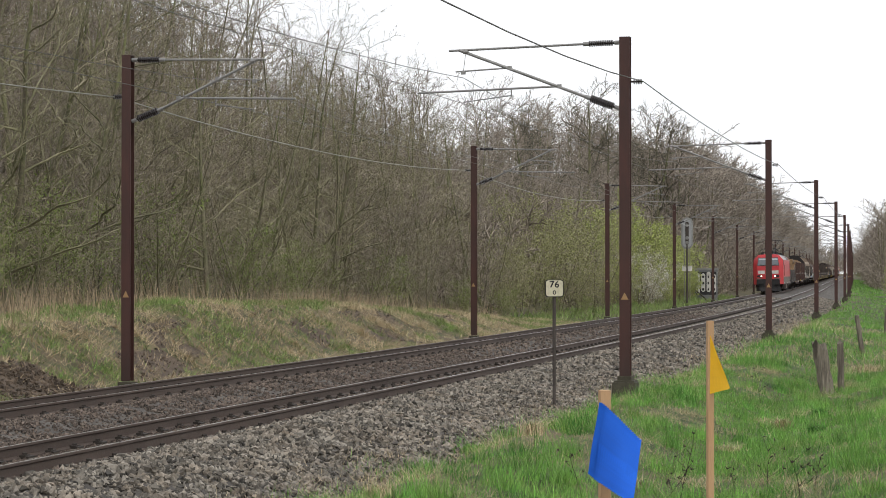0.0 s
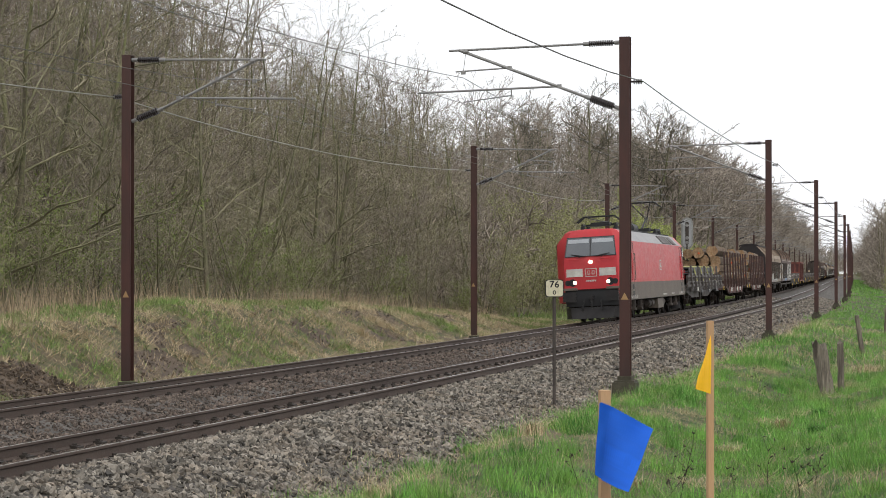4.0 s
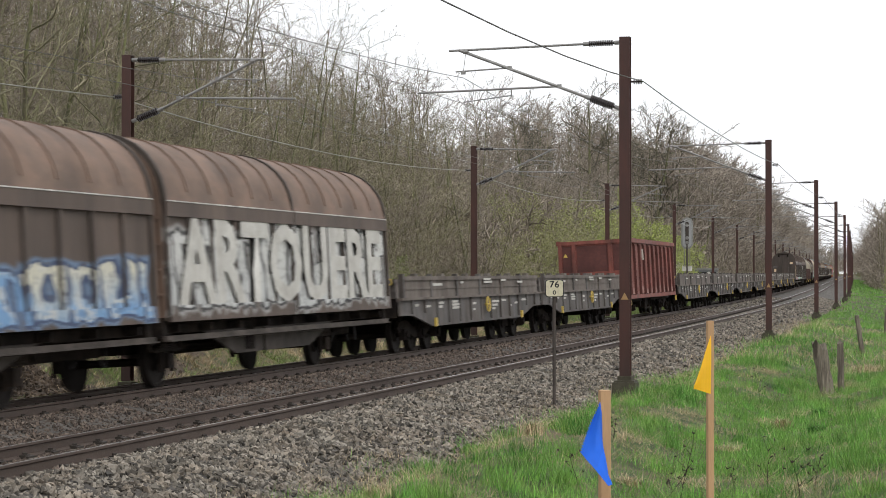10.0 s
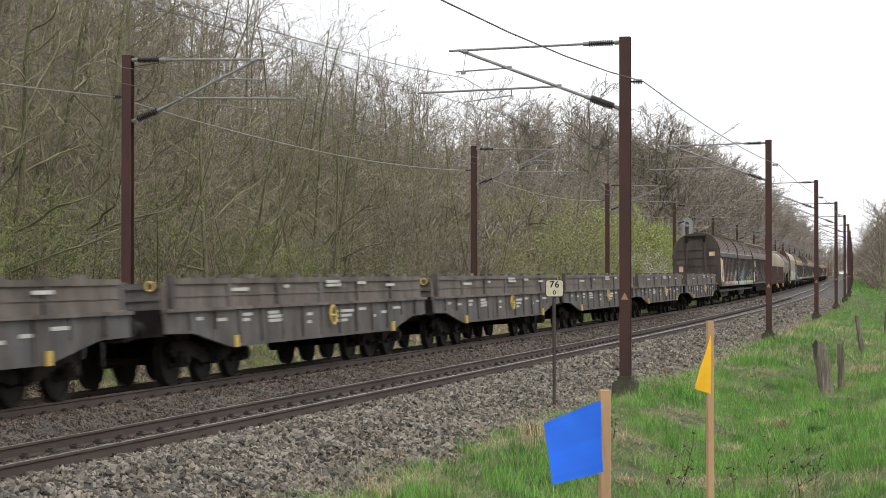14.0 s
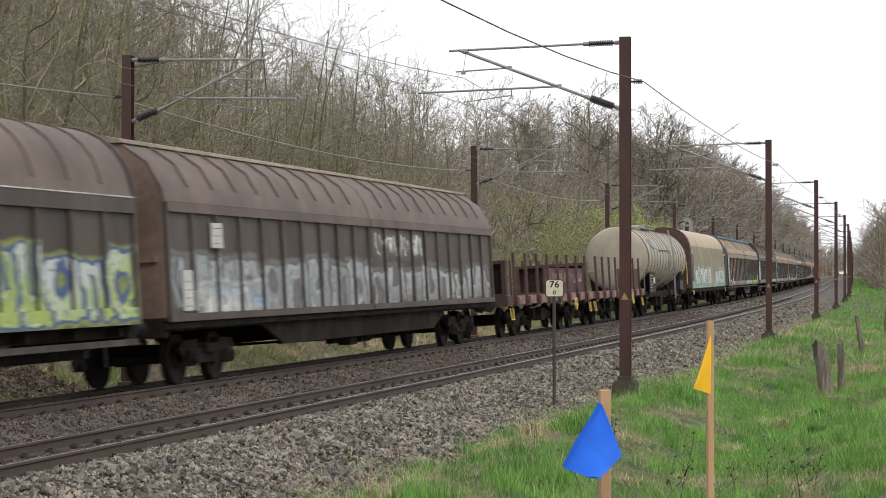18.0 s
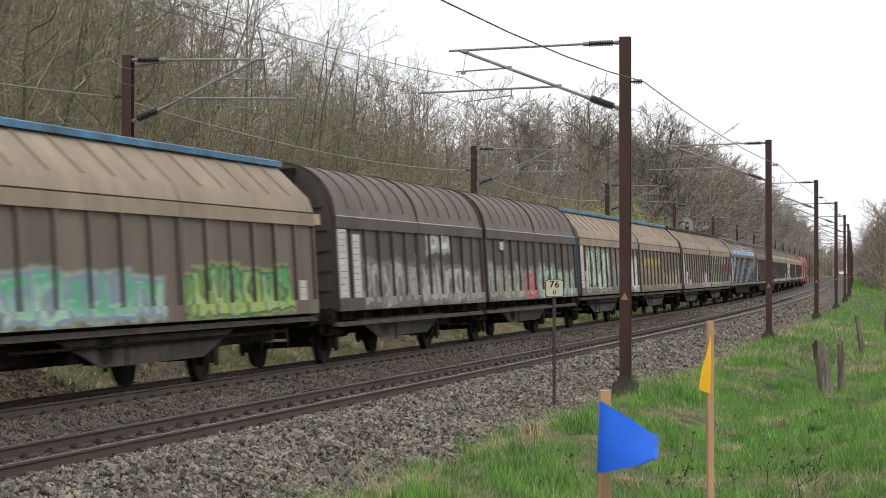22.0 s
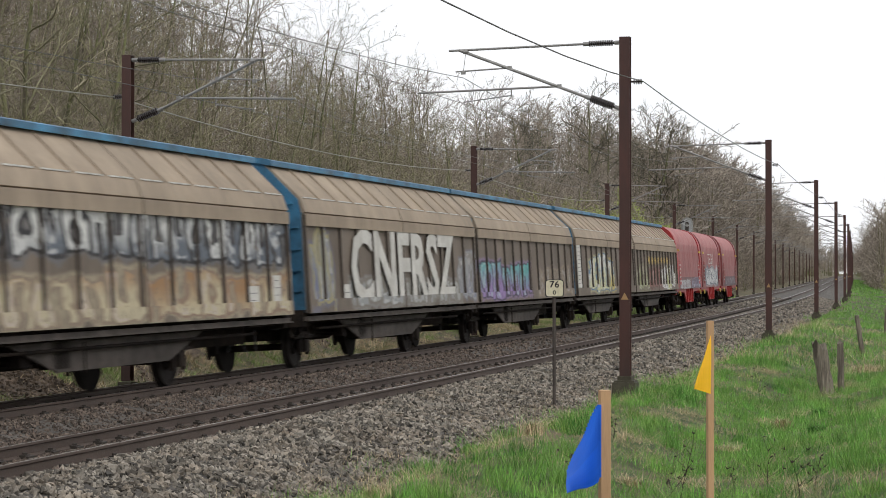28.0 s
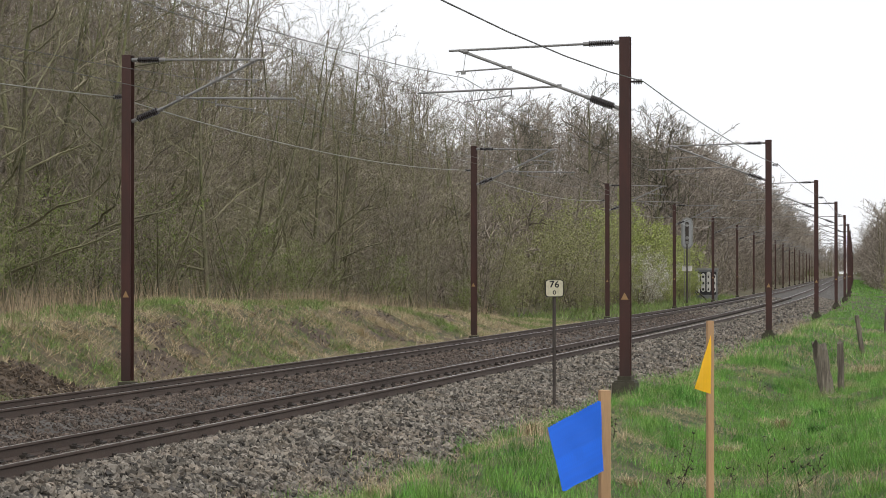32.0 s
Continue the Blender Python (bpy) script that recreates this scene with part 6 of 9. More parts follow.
                if r.random() < 0.3:
                    g.lathe([(y0 - 0.012, 0.06), (y0 - 0.004, 0.07)], "y", (c + 0.05, 0, zz), 8, 2)
                part("log", g, [M_BARK2, M_CUT, M_SPOT], e)
                hmax = max(hmax, 2 * rad)
            z += hmax * 0.68
    bogie(e, -h + 2.2)
    bogie(e, h - 2.2)
    brake_gear(e, -3, 3, 0.5)
    buffers(e, -h, -1)
    buffers(e, h, 1)
    for y in (-h + 0.6, h - 0.6):
        part("grab_handle", Geo().box((1.36, y, 1.0), (0.04, 0.16, 0.22)), M_HANDLE, e, "yellow grab handle")
    return e


run(log_wagon(21.5, 3, ((-10.3, -1.2), (-0.6, 4.6), (5.0, 10.4))), 38.8, 60.3, "oxide red stake wagon piled with thick bark-covered logs", "log wagon")
run(log_wagon(20.0, 4, ((-9.4, -4.2), (-3.9, 3.2), (3.6, 9.6))), 61.8, 81.8, "oxide red stake wagon stacked with sawn logs", "log wagon")

# ---- sliding-wall wagons
W_, G_, K_ = (0.66, 0.66, 0.63), (0.30, 0.31, 0.31), (0.02, 0.02, 0.022)
MINT, TEAL, SKY, ROSE, RUSTY, GREEN, LIME, NAVY, GOLD, CREAMY = (0.42, 0.62, 0.46), (0.03, 0.33, 0.34), (0.18, 0.42, 0.70), (0.55, 0.14, 0.16), (0.33, 0.15, 0.08), (0.08, 0.34, 0.12), (0.40, 0.50, 0.12), (0.05, 0.09, 0.24), (0.55, 0.38, 0.08), (0.50, 0.44, 0.30)
B_ = M_BROWN
P = [0]


def spray(*rows):
    P[0] += 1
    return graffiti("sprayed_wall_%d" % P[0], B_, rows)


protos_unit = {}


def unit(kind, a, b, label, left=None, right=None, plates=(), end=None, roofpaint=None):
    """kind: black, blue, round or dark. left and right: paint of the two visible doors."""
    key = (kind, round(b - a, 1))
    if key not in protos_unit:
        ridge, end_, wall, cover = {"black": (M_RIDGE, M_RIDGE, M_BROWN, M_TAN), "blue": (M_BLUE, M_BLUE, M_MIDWALL, M_MIDROOF), "round": (M_RIDGE, M_ROUND, M_ROUNDWALL, M_ROUND), "dark": (M_RIDGE, M_DARKWALL, M_DARKWALL, M_DARKROOF)}[kind]
        protos_unit[key] = slide_unit(b - a, kind in ("round", "dark"), ridge, end_, wall, cover)
        e = protos_unit[key]
    else:
        e = copy_thing(protos_unit[key], Matrix())
        for o in [o for o in e.children if o.name.startswith("label_plate")]:
            bpy.data.objects.remove(o)
    doors = [o for o in e.children if o.name.startswith("sliding_door")][:2]
    for o, m in zip(doors, (left, right)):
        if m:
            for c in [o] + [c for c in o.children if c.name.startswith("door_sill")]:
                swap(c, m)
    # highlights along the roof break, added as thin bright strips
    if kind == "blue" and a > 640:
        half = (b - a) / 2
        n = max(3, round((half - 0.05) / 1.12))
        bay = (half - 0.05) / n
        dash = Geo().span((1.355, 0.16, 3.50), (1.372, bay - 0.10, 3.525)).mesh("drip_strip", M_EDGE)
        for door, y in zip(doors, (-half + 0.02, 0.03)):
            for k in range(n):
                tagged(part("drip_strip", dash, None, door, m=Matrix.Translation((0, y + k * bay, 0))), "bright strip drawn as light caught on the roof edge")
    if roofpaint:
        for o in [o for o in e.children if o.name.startswith("roof_panel")][:2]:
            swap(o, roofpaint)
    return run(e, a, b, label, "sliding-wall wagon"), plates


PENDING = []


def add_unit(*args, **kw):
    e, plates = unit(*args, **kw)
    PENDING.append((e, plates))
    return e


Z0, Z1 = 1.2, 2.1
# first twin, brown with label plates
add_unit("black", 84.0, 97.7, "brown sliding-wall wagon with white label plates and faded sprayed paint", spray((-4.4, -0.2, 1.15, 2.1, (0.22, 0.16, 0.12), (0.16, 0.11, 0.09), (0.20, 0.09, 0.07), 1.3, 3), (-5.5, -3.9, 1.15, 2.0, (0.25, 0.32, 0.34), RUSTY, G_, 1.8, 4)), spray((0.3, 6.4, 1.1, 1.5, (0.20, 0.28, 0.26), (0.30, 0.11, 0.09), G_, 1.0, 5), (5.2, 6.6, 1.3, 2.2, G_, W_, K_, 1.6, 6)), ((-6.45, 0.6, 1.2, 3.0), (-5.3, 0.62, 1.25, 2.05), (-3.2, 0.62, 1.25, 1.85), (2.4, 0.62, 1.3, 1.85), (4.6, 0.55, 1.3, 1.9)))
add_unit("black", 98.0, 111.8, "brown sliding-wall wagon with a mint and white sprayed piece", spray((-6.7, -1.3, 1.2, 2.2, MINT, W_, K_, 1.25, 7)), spray((-0.1, 0.6, 1.6, 2.3, W_, G_, K_, 2, 8)), ((4.0, 0.6, 1.3, 1.85), (5.0, 0.5, 1.3, 1.6), (5.9, 0.45, 1.2, 1.9), (6.55, 0.3, 1.2, 2.75)))
# rounded twin
B_ = M_ROUNDWALL
add_unit("round", 113.0, 126.8, "rusty round-roofed sliding-wall wagon with blue and white sprayed letters", spray((-3.7, -0.3, 1.15, 2.0, (0.20, 0.17, 0.15), G_, (0.08, 0.06, 0.05), 1.3, 9)), spray((0.3, 6.7, 1.15, 2.2, (0.64, 0.62, 0.50), (0.20, 0.36, 0.58), (0.05, 0.07, 0.14), 0.95, 10)), ((-6.3, 0.5, 1.4, 2.9), (-5.4, 0.6, 1.3, 2.8), (-4.7, 0.4, 2.3, 2.8)))
add_unit("round", 127.3, 140.5, "rusty round-roofed sliding-wall wagon sprayed with tall white letters", spray((-6.5, -0.1, 1.2, 3.1, W_, (0.55, 0.56, 0.55), K_, 0.85, 11)), spray((0.1, 6.4, 1.2, 3.1, W_, (0.55, 0.56, 0.55), K_, 0.85, 12)))
# second rounded twin behind the flats
B_ = M_DARKWALL
add_unit("dark", 335.8, 349.0, "brown round-roofed sliding-wall wagon with orange panels and red spraying", spray((-3.9, -0.1, 1.15, 1.95, (0.42, 0.30, 0.30), G_, (0.38, 0.10, 0.10), 1.2, 13)), spray((0.1, 3.4, 1.15, 2.0, (0.42, 0.30, 0.30), G_, (0.38, 0.10, 0.10), 1.2, 14), (3.5, 6.3, 1.15, 2.1, MINT, W_, (0.1, 0.2, 0.16), 1.4, 15)), ())
add_unit("dark", 349.5, 363.6, "brown round-roofed sliding-wall wagon with a blue sprayed piece", spray((-6.8, -0.1, 1.15, 2.3, SKY, (0.40, 0.55, 0.62), (0.30, 0.36, 0.12), 1.1, 16)), spray((0.1, 6.8, 1.15, 2.4, (0.55, 0.58, 0.56), LIME, NAVY, 1.2, 17)))
# blue-ended twins
B_ = M_MIDWALL
add_unit("blue", 459.2, 473.8, "brown sliding-wall wagon with blue ends and faded red spraying", spray((-6.0, -0.3, 1.9, 2.75, (0.36, 0.12, 0.11), (0.40, 0.36, 0.33), (0.16, 0.09, 0.07), 1.25, 18), (-4.8, -2.2, 1.25, 1.7, G_, W_, K_, 1.4, 19)), spray((0.2, 7.0, 1.15, 2.3, (0.26, 0.25, 0.27), (0.20, 0.14, 0.12), (0.26, 0.14, 0.11), 1.1, 20)), ((-6.85, 0.65, 1.2, 3.0), (-5.5, 0.5, 1.3, 1.5), (-3.4, 0.6, 1.3, 1.6)))
add_unit("blue", 474.1, 488.5, "brown sliding-wall wagon with blue ends and green sprayed letters", spray((-6.7, -0.8, 1.15, 2.0, (0.10, 0.42, 0.22), MINT, (0.22, 0.26, 0.40), 1.4, 21)), spray((-0.3, 5.6, 1.15, 2.1, GREEN, LIME, (0.04, 0.14, 0.06), 1.5, 22)), ((6.3, 0.4, 1.3, 1.8),))
B_ = M_DARKWALL
add_unit("dark", 489.9, 503.4, "dark round-roofed sliding-wall wagon covered in pale spraying", spray((-4.6, -0.2, 1.15, 2.4, (0.36, 0.35, 0.33), (0.28, 0.26, 0.25), (0.13, 0.10, 0.09), 1.3, 23)), spray((0.0, 6.6, 1.15, 2.2, (0.44, 0.44, 0.40), G_, (0.16, 0.13, 0.12), 1.3, 24), (1.0, 3.2, 2.5, 3.0, W_, W_, G_, 2.2, 25)), ((-6.3, 0.6, 1.2, 2.9), (-5.3, 0.55, 1.3, 2.8)))
add_unit("dark", 503.8, 517.7, "dark round-roofed sliding-wall wagon with red and green spraying", spray((-6.6, -0.2, 1.15, 2.2, (0.34, 0.34, 0.31), (0.36, 0.28, 0.21), (0.13, 0.18, 0.15), 1.35, 26), (-1.6, -0.1, 1.2, 1.9, (0.50, 0.18, 0.16), ROSE, (0.3, 0.06, 0.06), 1.4, 27)), spray((0.1, 6.7, 1.15, 2.2, MINT, (0.40, 0.40, 0.37), (0.12, 0.2, 0.17), 1.3, 28)), ((-4.9, 0.35, 2.6, 2.85),))
B_ = M_MIDWALL
add_unit("blue", 518.6, 532.9, "brown sliding-wall wagon with blue ends and big mint letters", spray((-5.9, -0.6, 1.25, 2.95, MINT, (0.62, 0.66, 0.55), K_, 0.75, 29)), spray((0.4, 6.6, 1.2, 2.5, (0.27, 0.30, 0.32), (0.13, 0.2, 0.22), (0.22, 0.19, 0.14), 0.8, 30), (5.2, 6.9, 1.25, 2.7, W_, W_, G_, 0.9, 31)), ((-6.8, 0.55, 1.3, 3.05), (-5.9, 0.35, 1.3, 2.0)))
add_unit("blue", 533.3, 547.9, "brown sliding-wall wagon with blue ends and faded olive spraying", spray((-6.8, -0.2, 1.15, 2.6, (0.25, 0.22, 0.10), (0.20, 0.16, 0.08), (0.15, 0.13, 0.09), 1.0, 32), (-6.0, -0.2, 2.35, 2.55, GOLD, GOLD, (0.4, 0.28, 0.08), 0.6, 33)), spray((0.1, 6.9, 1.15, 2.2, (0.46, 0.42, 0.26), (0.22, 0.19, 0.12), (0.10, 0.08, 0.05), 1.1, 34)), ((5.2, 0.5, 1.35, 1.8),))
B_ = M_BROWN
add_unit("black", 549.0, 562.7, "brown sliding-wall wagon with white plates and small sprayed tags", spray((-6.0, -2.4, 1.2, 2.2, G_, (0.42, 0.42, 0.40), K_, 1.6, 35)), spray((2.4, 6.7, 1.15, 1.95, (0.10, 0.32, 0.38), (0.45, 0.20, 0.26), (0.30, 0.33, 0.33), 1.5, 36)), ((-6.5, 0.45, 1.3, 3.0), (-5.2, 0.5, 1.3, 2.0), (-3.6, 0.4, 1.3, 1.6), (4.6, 0.55, 1.3, 1.9)))
add_unit("black", 563.0, 576.9, "brown sliding-wall wagon with red, lime and turquoise spraying", spray((-6.7, -0.2, 1.15, 2.3, (0.35, 0.37, 0.30), (0.30, 0.42, 0.12), (0.10, 0.12, 0.10), 1.2, 37), (-5.2, -0.1, 2.35, 3.1, W_, (0.5, 0.5, 0.5), K_, 1.3, 38)), spray((-0.2, 6.8, 1.15, 2.4, (0.42, 0.05, 0.06), (0.36, 0.06, 0.08), (0.2, 0.03, 0.04), 0.8, 39), (0.6, 5.3, 1.25, 2.1, (0.04, 0.32, 0.50), TEAL, (0.30, 0.05, 0.06), 1.5, 40), (-0.1, 4.3, 2.4, 3.1, W_, (0.5, 0.5, 0.5), K_, 1.3, 41)), ((6.3, 0.4, 1.4, 1.8),))
B_ = M_MIDWALL
add_unit("blue", 628.3, 641.7, "blue-ended brown sliding-wall wagon sprayed white, navy and red", spray((-6.4, -0.1, 1.15, 2.6, W_, (0.45, 0.44, 0.42), K_, 0.9, 42)), spray((-0.2, 2.6, 1.15, 2.5, NAVY, (0.30, 0.33, 0.38), K_, 1.0, 43), (2.6, 6.6, 1.15, 2.5, (0.50, 0.05, 0.06), (0.55, 0.25, 0.24), (0.04, 0.06, 0.05), 1.0, 44)))
add_unit("blue", 642.2, 656.6, "blue-ended brown sliding-wall wagon with rusty letters and white squares", spray((-7.0, 0.0, 1.15, 2.05, (0.36, 0.17, 0.07), CREAMY, (0.25, 0.19, 0.14), 1.0, 45), (-7.0, 0.0, 2.15, 3.1, W_, (0.14, 0.16, 0.19), K_, 1.5, 46)), spray((0.0, 7.0, 1.15, 2.05, (0.33, 0.19, 0.09), CREAMY, (0.25, 0.17, 0.12), 1.0, 47), (0.0, 7.0, 2.1, 3.1, W_, (0.13, 0.15, 0.18), K_, 1.5, 48)), ((5.0, 0.5, 1.35, 1.7), (6.3, 0.4, 1.3, 1.9)))
big = add_unit("blue", 657.6, 672.2, "brown sliding-wall wagon with blue ends and tall pale block letters", spray((-6.9, -5.5, 1.15, 3.0, (0.30, 0.30, 0.26), (0.14, 0.16, 0.26), (0.34, 0.30, 0.14), 1.6, 49), (-4.4, -0.2, 1.2, 1.9, (0.36, 0.36, 0.34), G_, (0.2, 0.18, 0.15), 1.3, 50)), spray((0.1, 5.6, 1.15, 1.9, (0.36, 0.36, 0.34), G_, (0.2, 0.18, 0.15), 1.3, 51), (5.6, 7.1, 1.15, 2.6, (0.24, 0.22, 0.2), (0.18, 0.19, 0.27), G_, 1.5, 52)), ((-4.7, 0.4, 1.3, 1.7),))
add_unit("blue", 672.5, 686.8, "brown sliding-wall wagon with blue ends and small lilac spraying", spray((-6.9, -0.3, 1.15, 2.35, (0.12, 0.42, 0.40), (0.30, 0.20, 0.42), (0.04, 0.035, 0.06), 1.0, 53)), spray((1.0, 6.8, 1.2, 2.2, (0.16, 0.13, 0.10), (0.2, 0.16, 0.13), (0.26, 0.21, 0.15), 1.3, 54)))
add_unit("blue", 687.5, 701.3, "brown blue-ended sliding-wall wagon with white and yellow spraying", spray((-4.2, -0.1, 1.2, 2.7, W_, (0.58, 0.56, 0.30), (0.05, 0.14, 0.26), 0.85, 55)), spray((0.0, 1.6, 1.15, 2.7, W_, (0.55, 0.45, 0.10), (0.05, 0.14, 0.26), 0.85, 56)), ((-6.4, 0.7, 1.2, 2.95), (-2.5, 0.45, 1.3, 1.5)))
add_unit("blue", 701.5, 716.2, "brown sliding-wall wagon with blue ends and faded orange tags", spray((-6.4, -3.2, 1.2, 2.3, (0.30, 0.27, 0.20), (0.26, 0.28, 0.14), (0.16, 0.13, 0.10), 1.0, 57), (-3.0, -0.2, 1.2, 2.3, (0.27, 0.11, 0.09), (0.20, 0.09, 0.08), (0.10, 0.05, 0.04), 1.1, 74.5), (-3.2, 0.2, 2.42, 2.58, GOLD, GOLD, (0.34, 0.24, 0.08), 0.6, 75.5)), spray((-0.2, 1.4, 1.2, 2.3, (0.26, 0.11, 0.09), (0.20, 0.09, 0.08), (0.10, 0.05, 0.04), 1.2, 58), (1.2, 3.6, 1.2, 2.3, W_, (0.30, 0.29, 0.27), (0.62, 0.62, 0.60), 0.9, 59), (3.4, 4.6, 1.15, 2.3, (0.44, 0.42, 0.08), (0.36, 0.36, 0.10), (0.60, 0.60, 0.56), 0.9, 71.5), (4.6, 6.0, 1.3, 2.3, (0.26, 0.25, 0.24), (0.2, 0.19, 0.18), (0.62, 0.62, 0.60), 0.7, 72.5), (-3.2, 4.2, 2.42, 2.58, GOLD, GOLD, (0.34, 0.24, 0.08), 0.6, 73.5)), ((5.9, 0.5, 1.3, 1.9),))


# ---- long bogie sliding-wall wagons
def long_slide(a, b, paints, ridge, end, label, roofpaint=None, plates=(), wall=M_BROWN, cover=M_ROUND):
    L = b - a
    e = new("sliding_wall_wagon")
    h, W = L / 2, 1.40
    g = Geo()
    for s in (1, -1):
        g.sideplate([(-h, 0.96), (-h, 1.16), (h, 1.16), (h, 0.96), (h - 5, 0.96), (h - 6.2, 0.55), (-h + 6.2, 0.55), (-h + 5, 0.96)], s * 1.22 - 0.04, s * 1.22 + 0.04)
        g.span((s * 1.3, -h, 1.0), (s * 1.38, h, 1.10))
    g.span((-1.3, -h - 0.02, 0.86), (1.3, -h + 0.22, 1.2))
    part("underframe", g, M_IRON, e)
    roof = [(W, 3.18), (1.35, 3.44), (1.12, 3.86), (0.64, 4.22), (0.58, 4.25)]
    full = [(W, 1.14)] + roof + [(0.3, 4.32), (-0.3, 4.32)] + [(-x, z) for x, z in reversed(roof)] + [(-W, 1.14)]
    g = Geo()
    part("end_wall", Geo().prism([(x * 0.97, z - 0.02 if z > 2 else z) for x, z in full], h - 0.06, h), end, e)
    g.prism([(x * 0.97, z - 0.02 if z > 2 else z) for x, z in full], -h, -h + 0.06)
    wall_end = part("end_wall", g, end, e)
    for x in (-0.55, 0.55):
        part("end_post", Geo().box((x, -h - 0.04, 2.3), (0.12, 0.10, 2.3)), end, wall_end)
    part("end_bar", Geo().box((0, -h - 0.03, 2.2), (2.5, 0.06, 0.10)), end, wall_end)
    for s in (1, -1):
        for i in range(2):
            y0, y1 = -h + 0.03 + i * h, i * h - 0.03
            n = round((y1 - y0) / 1.2)
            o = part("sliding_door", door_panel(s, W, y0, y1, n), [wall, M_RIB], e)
            part("door_sill", Geo().span((s * W, y0, 1.12), (s * (W + 0.062), y1, 1.25)), wall, o)
            part("door_head", Geo().span((s * W, y0, 3.0), (s * (W + 0.065), y1, 3.17)), cover, o)
            if s > 0 and paints[i]:
                swap(o, paints[i])
            g = Geo()
            g.prism([(s * (x + 0.03), z) for x, z in roof] + [(s * (x - 0.03), z - 0.03) for x, z in roof][::-1], y0, y1)
            o = part("roof_panel", g, cover, e)
            if s > 0:
                rib = Geo().prism([(x + 0.05, z + 0.035) for x, z in roof[1:]] + [(x, z) for x, z in roof[1:]][::-1], -0.02, 0.02).mesh("roof_rib", cover)
                for k in range(1, n):
                    part("roof_rib", rib, None, o, m=Matrix.Translation((0, y0 + (y1 - y0) * k / n, 0)))
            if roofpaint:
                swap(o, roofpaint)
    part("roof_ridge", Geo().prism([(0.72, 4.22), (0.70, 4.28), (0.3, 4.38), (-0.3, 4.38), (-0.70, 4.28), (-0.72, 4.22)], -h - 0.05, h + 0.05), ridge, e)
    part("floor", Geo().span((-1.36, -h, 1.14), (1.36, h, 1.20)), M_IRON, e)
    bogie(e, -h + 2.6)
    bogie(e, h - 2.6)
    brake_gear(e, -4, 4, 0.45)
    buffers(e, -h, -1)
    buffers(e, h, 1)
    run(e, a, b, label, "sliding-wall wagon")
    PENDING.append((e, plates))
    return e


B_ = M_BROWN
SILVER = ((-11.6, 0.0, 1.15, 2.3, (0.34, 0.36, 0.37), (0.27, 0.29, 0.29), (0.12, 0.12, 0.12), 0.9, 60), (-10.4, -7.2, 1.2, 1.8, (0.14, 0.26, 0.40), W_, G_, 1.3, 61))
B_ = M_DARKWALL
long_slide(364.8, 388.7, (spray(*SILVER), spray((0.0, 11.5, 1.15, 2.2, (0.40, 0.42, 0.42), (0.22, 0.22, 0.22), (0.09, 0.09, 0.09), 0.8, 62), (0.5, 4.6, 2.3, 2.9, W_, (0.12, 0.1, 0.09), (0.1, 0.09, 0.08), 1.6, 63))), M_TAN, M_ROUND, "long brown sliding-wall wagon with low pale grey spraying", None, ((-11.1, 0.4, 1.3, 2.0), (-9.6, 0.5, 2.4, 2.85)), wall=M_DARKWALL, cover=M_DARKROOF)
B_ = M_BROWN
PALE, PALE2 = (0.56, 0.61, 0.66), (0.44, 0.52, 0.60)
long_slide(577.5, 601.5, (spray((-11.9, -0.1, 1.15, 3.2, PALE, PALE2, (0.16, 0.22, 0.34), 0.65, 64), (-10.7, -9.8, 1.2, 3.2, SKY, SKY, GOLD, 1.4, 65)), spray((0.1, 11.9, 1.15, 3.2, PALE, PALE2, (0.16, 0.22, 0.34), 0.65, 66), (0.2, 1.0, 1.2, 3.2, SKY, SKY, GOLD, 1.4, 67), (10.2, 11.4, 1.2, 3.2, SKY, SKY, GOLD, 1.4, 68))), M_BLUE, M_BLUE, "long sliding-wall wagon sprayed all over in grey and blue", graffiti("sprayed_roof", M_TAN, [(-9.5, 11.5, 3.0, 3.75, (0.50, 0.56, 0.62), SKY, (0.14, 0.2, 0.3), 0.9, 69)]), ((-11.5, 0.5, 1.3, 2.9),))
long_slide(602.6, 627.2, (spray((-10.2, -1.0, 1.15, 2.9, (0.34, 0.32, 0.29), (0.22, 0.19, 0.16), (0.11, 0.09, 0.07), 0.9, 70)), spray((0.4, 10.5, 1.15, 2.2, (0.22, 0.18, 0.14), (0.30, 0.26, 0.22), (0.26, 0.16, 0.07), 1.1, 71))), M_BLUE, M_BLUE, "long dark brown sliding-wall wagon with faded grey spraying", None, ((-11.8, 0.45, 1.3, 2.8),))

for e, plates in PENDING:
    label_plates(e, plates)
first = [e for e, _ in PENDING if "orange panels" in e["label"]][0]
label_plates(first, ((-6.1, 0.55, 1.35, 2.75), (-5.2, 0.6, 1.35, 2.75)), 1.457, M_ORANGE)
for e in (first, [e for e, _ in PENDING if "blue and white sprayed letters" in e["label"]][0]):
    label_plates(e, ((-6.3, 0.5, 1.3, 2.85),), 1.46, M_ORANGE)
part("sprayed_letters", text_mesh("CNFRSZ", 9.2, 1.75, M_WHITE, 0.03), None, big, "tall pale block letters", m=Matrix.Translation((1.452, -4.3, 1.22)))
lead = [e for e, _ in PENDING if "tall white letters" in e["label"]][0]
part("sprayed_letters", text_mesh("ARTOUERE", 12.2, 1.6, M_WHITE, 0.03), None, lead, "tall white block letters", m=Matrix.Translation((1.452, -6.2, 1.35)))


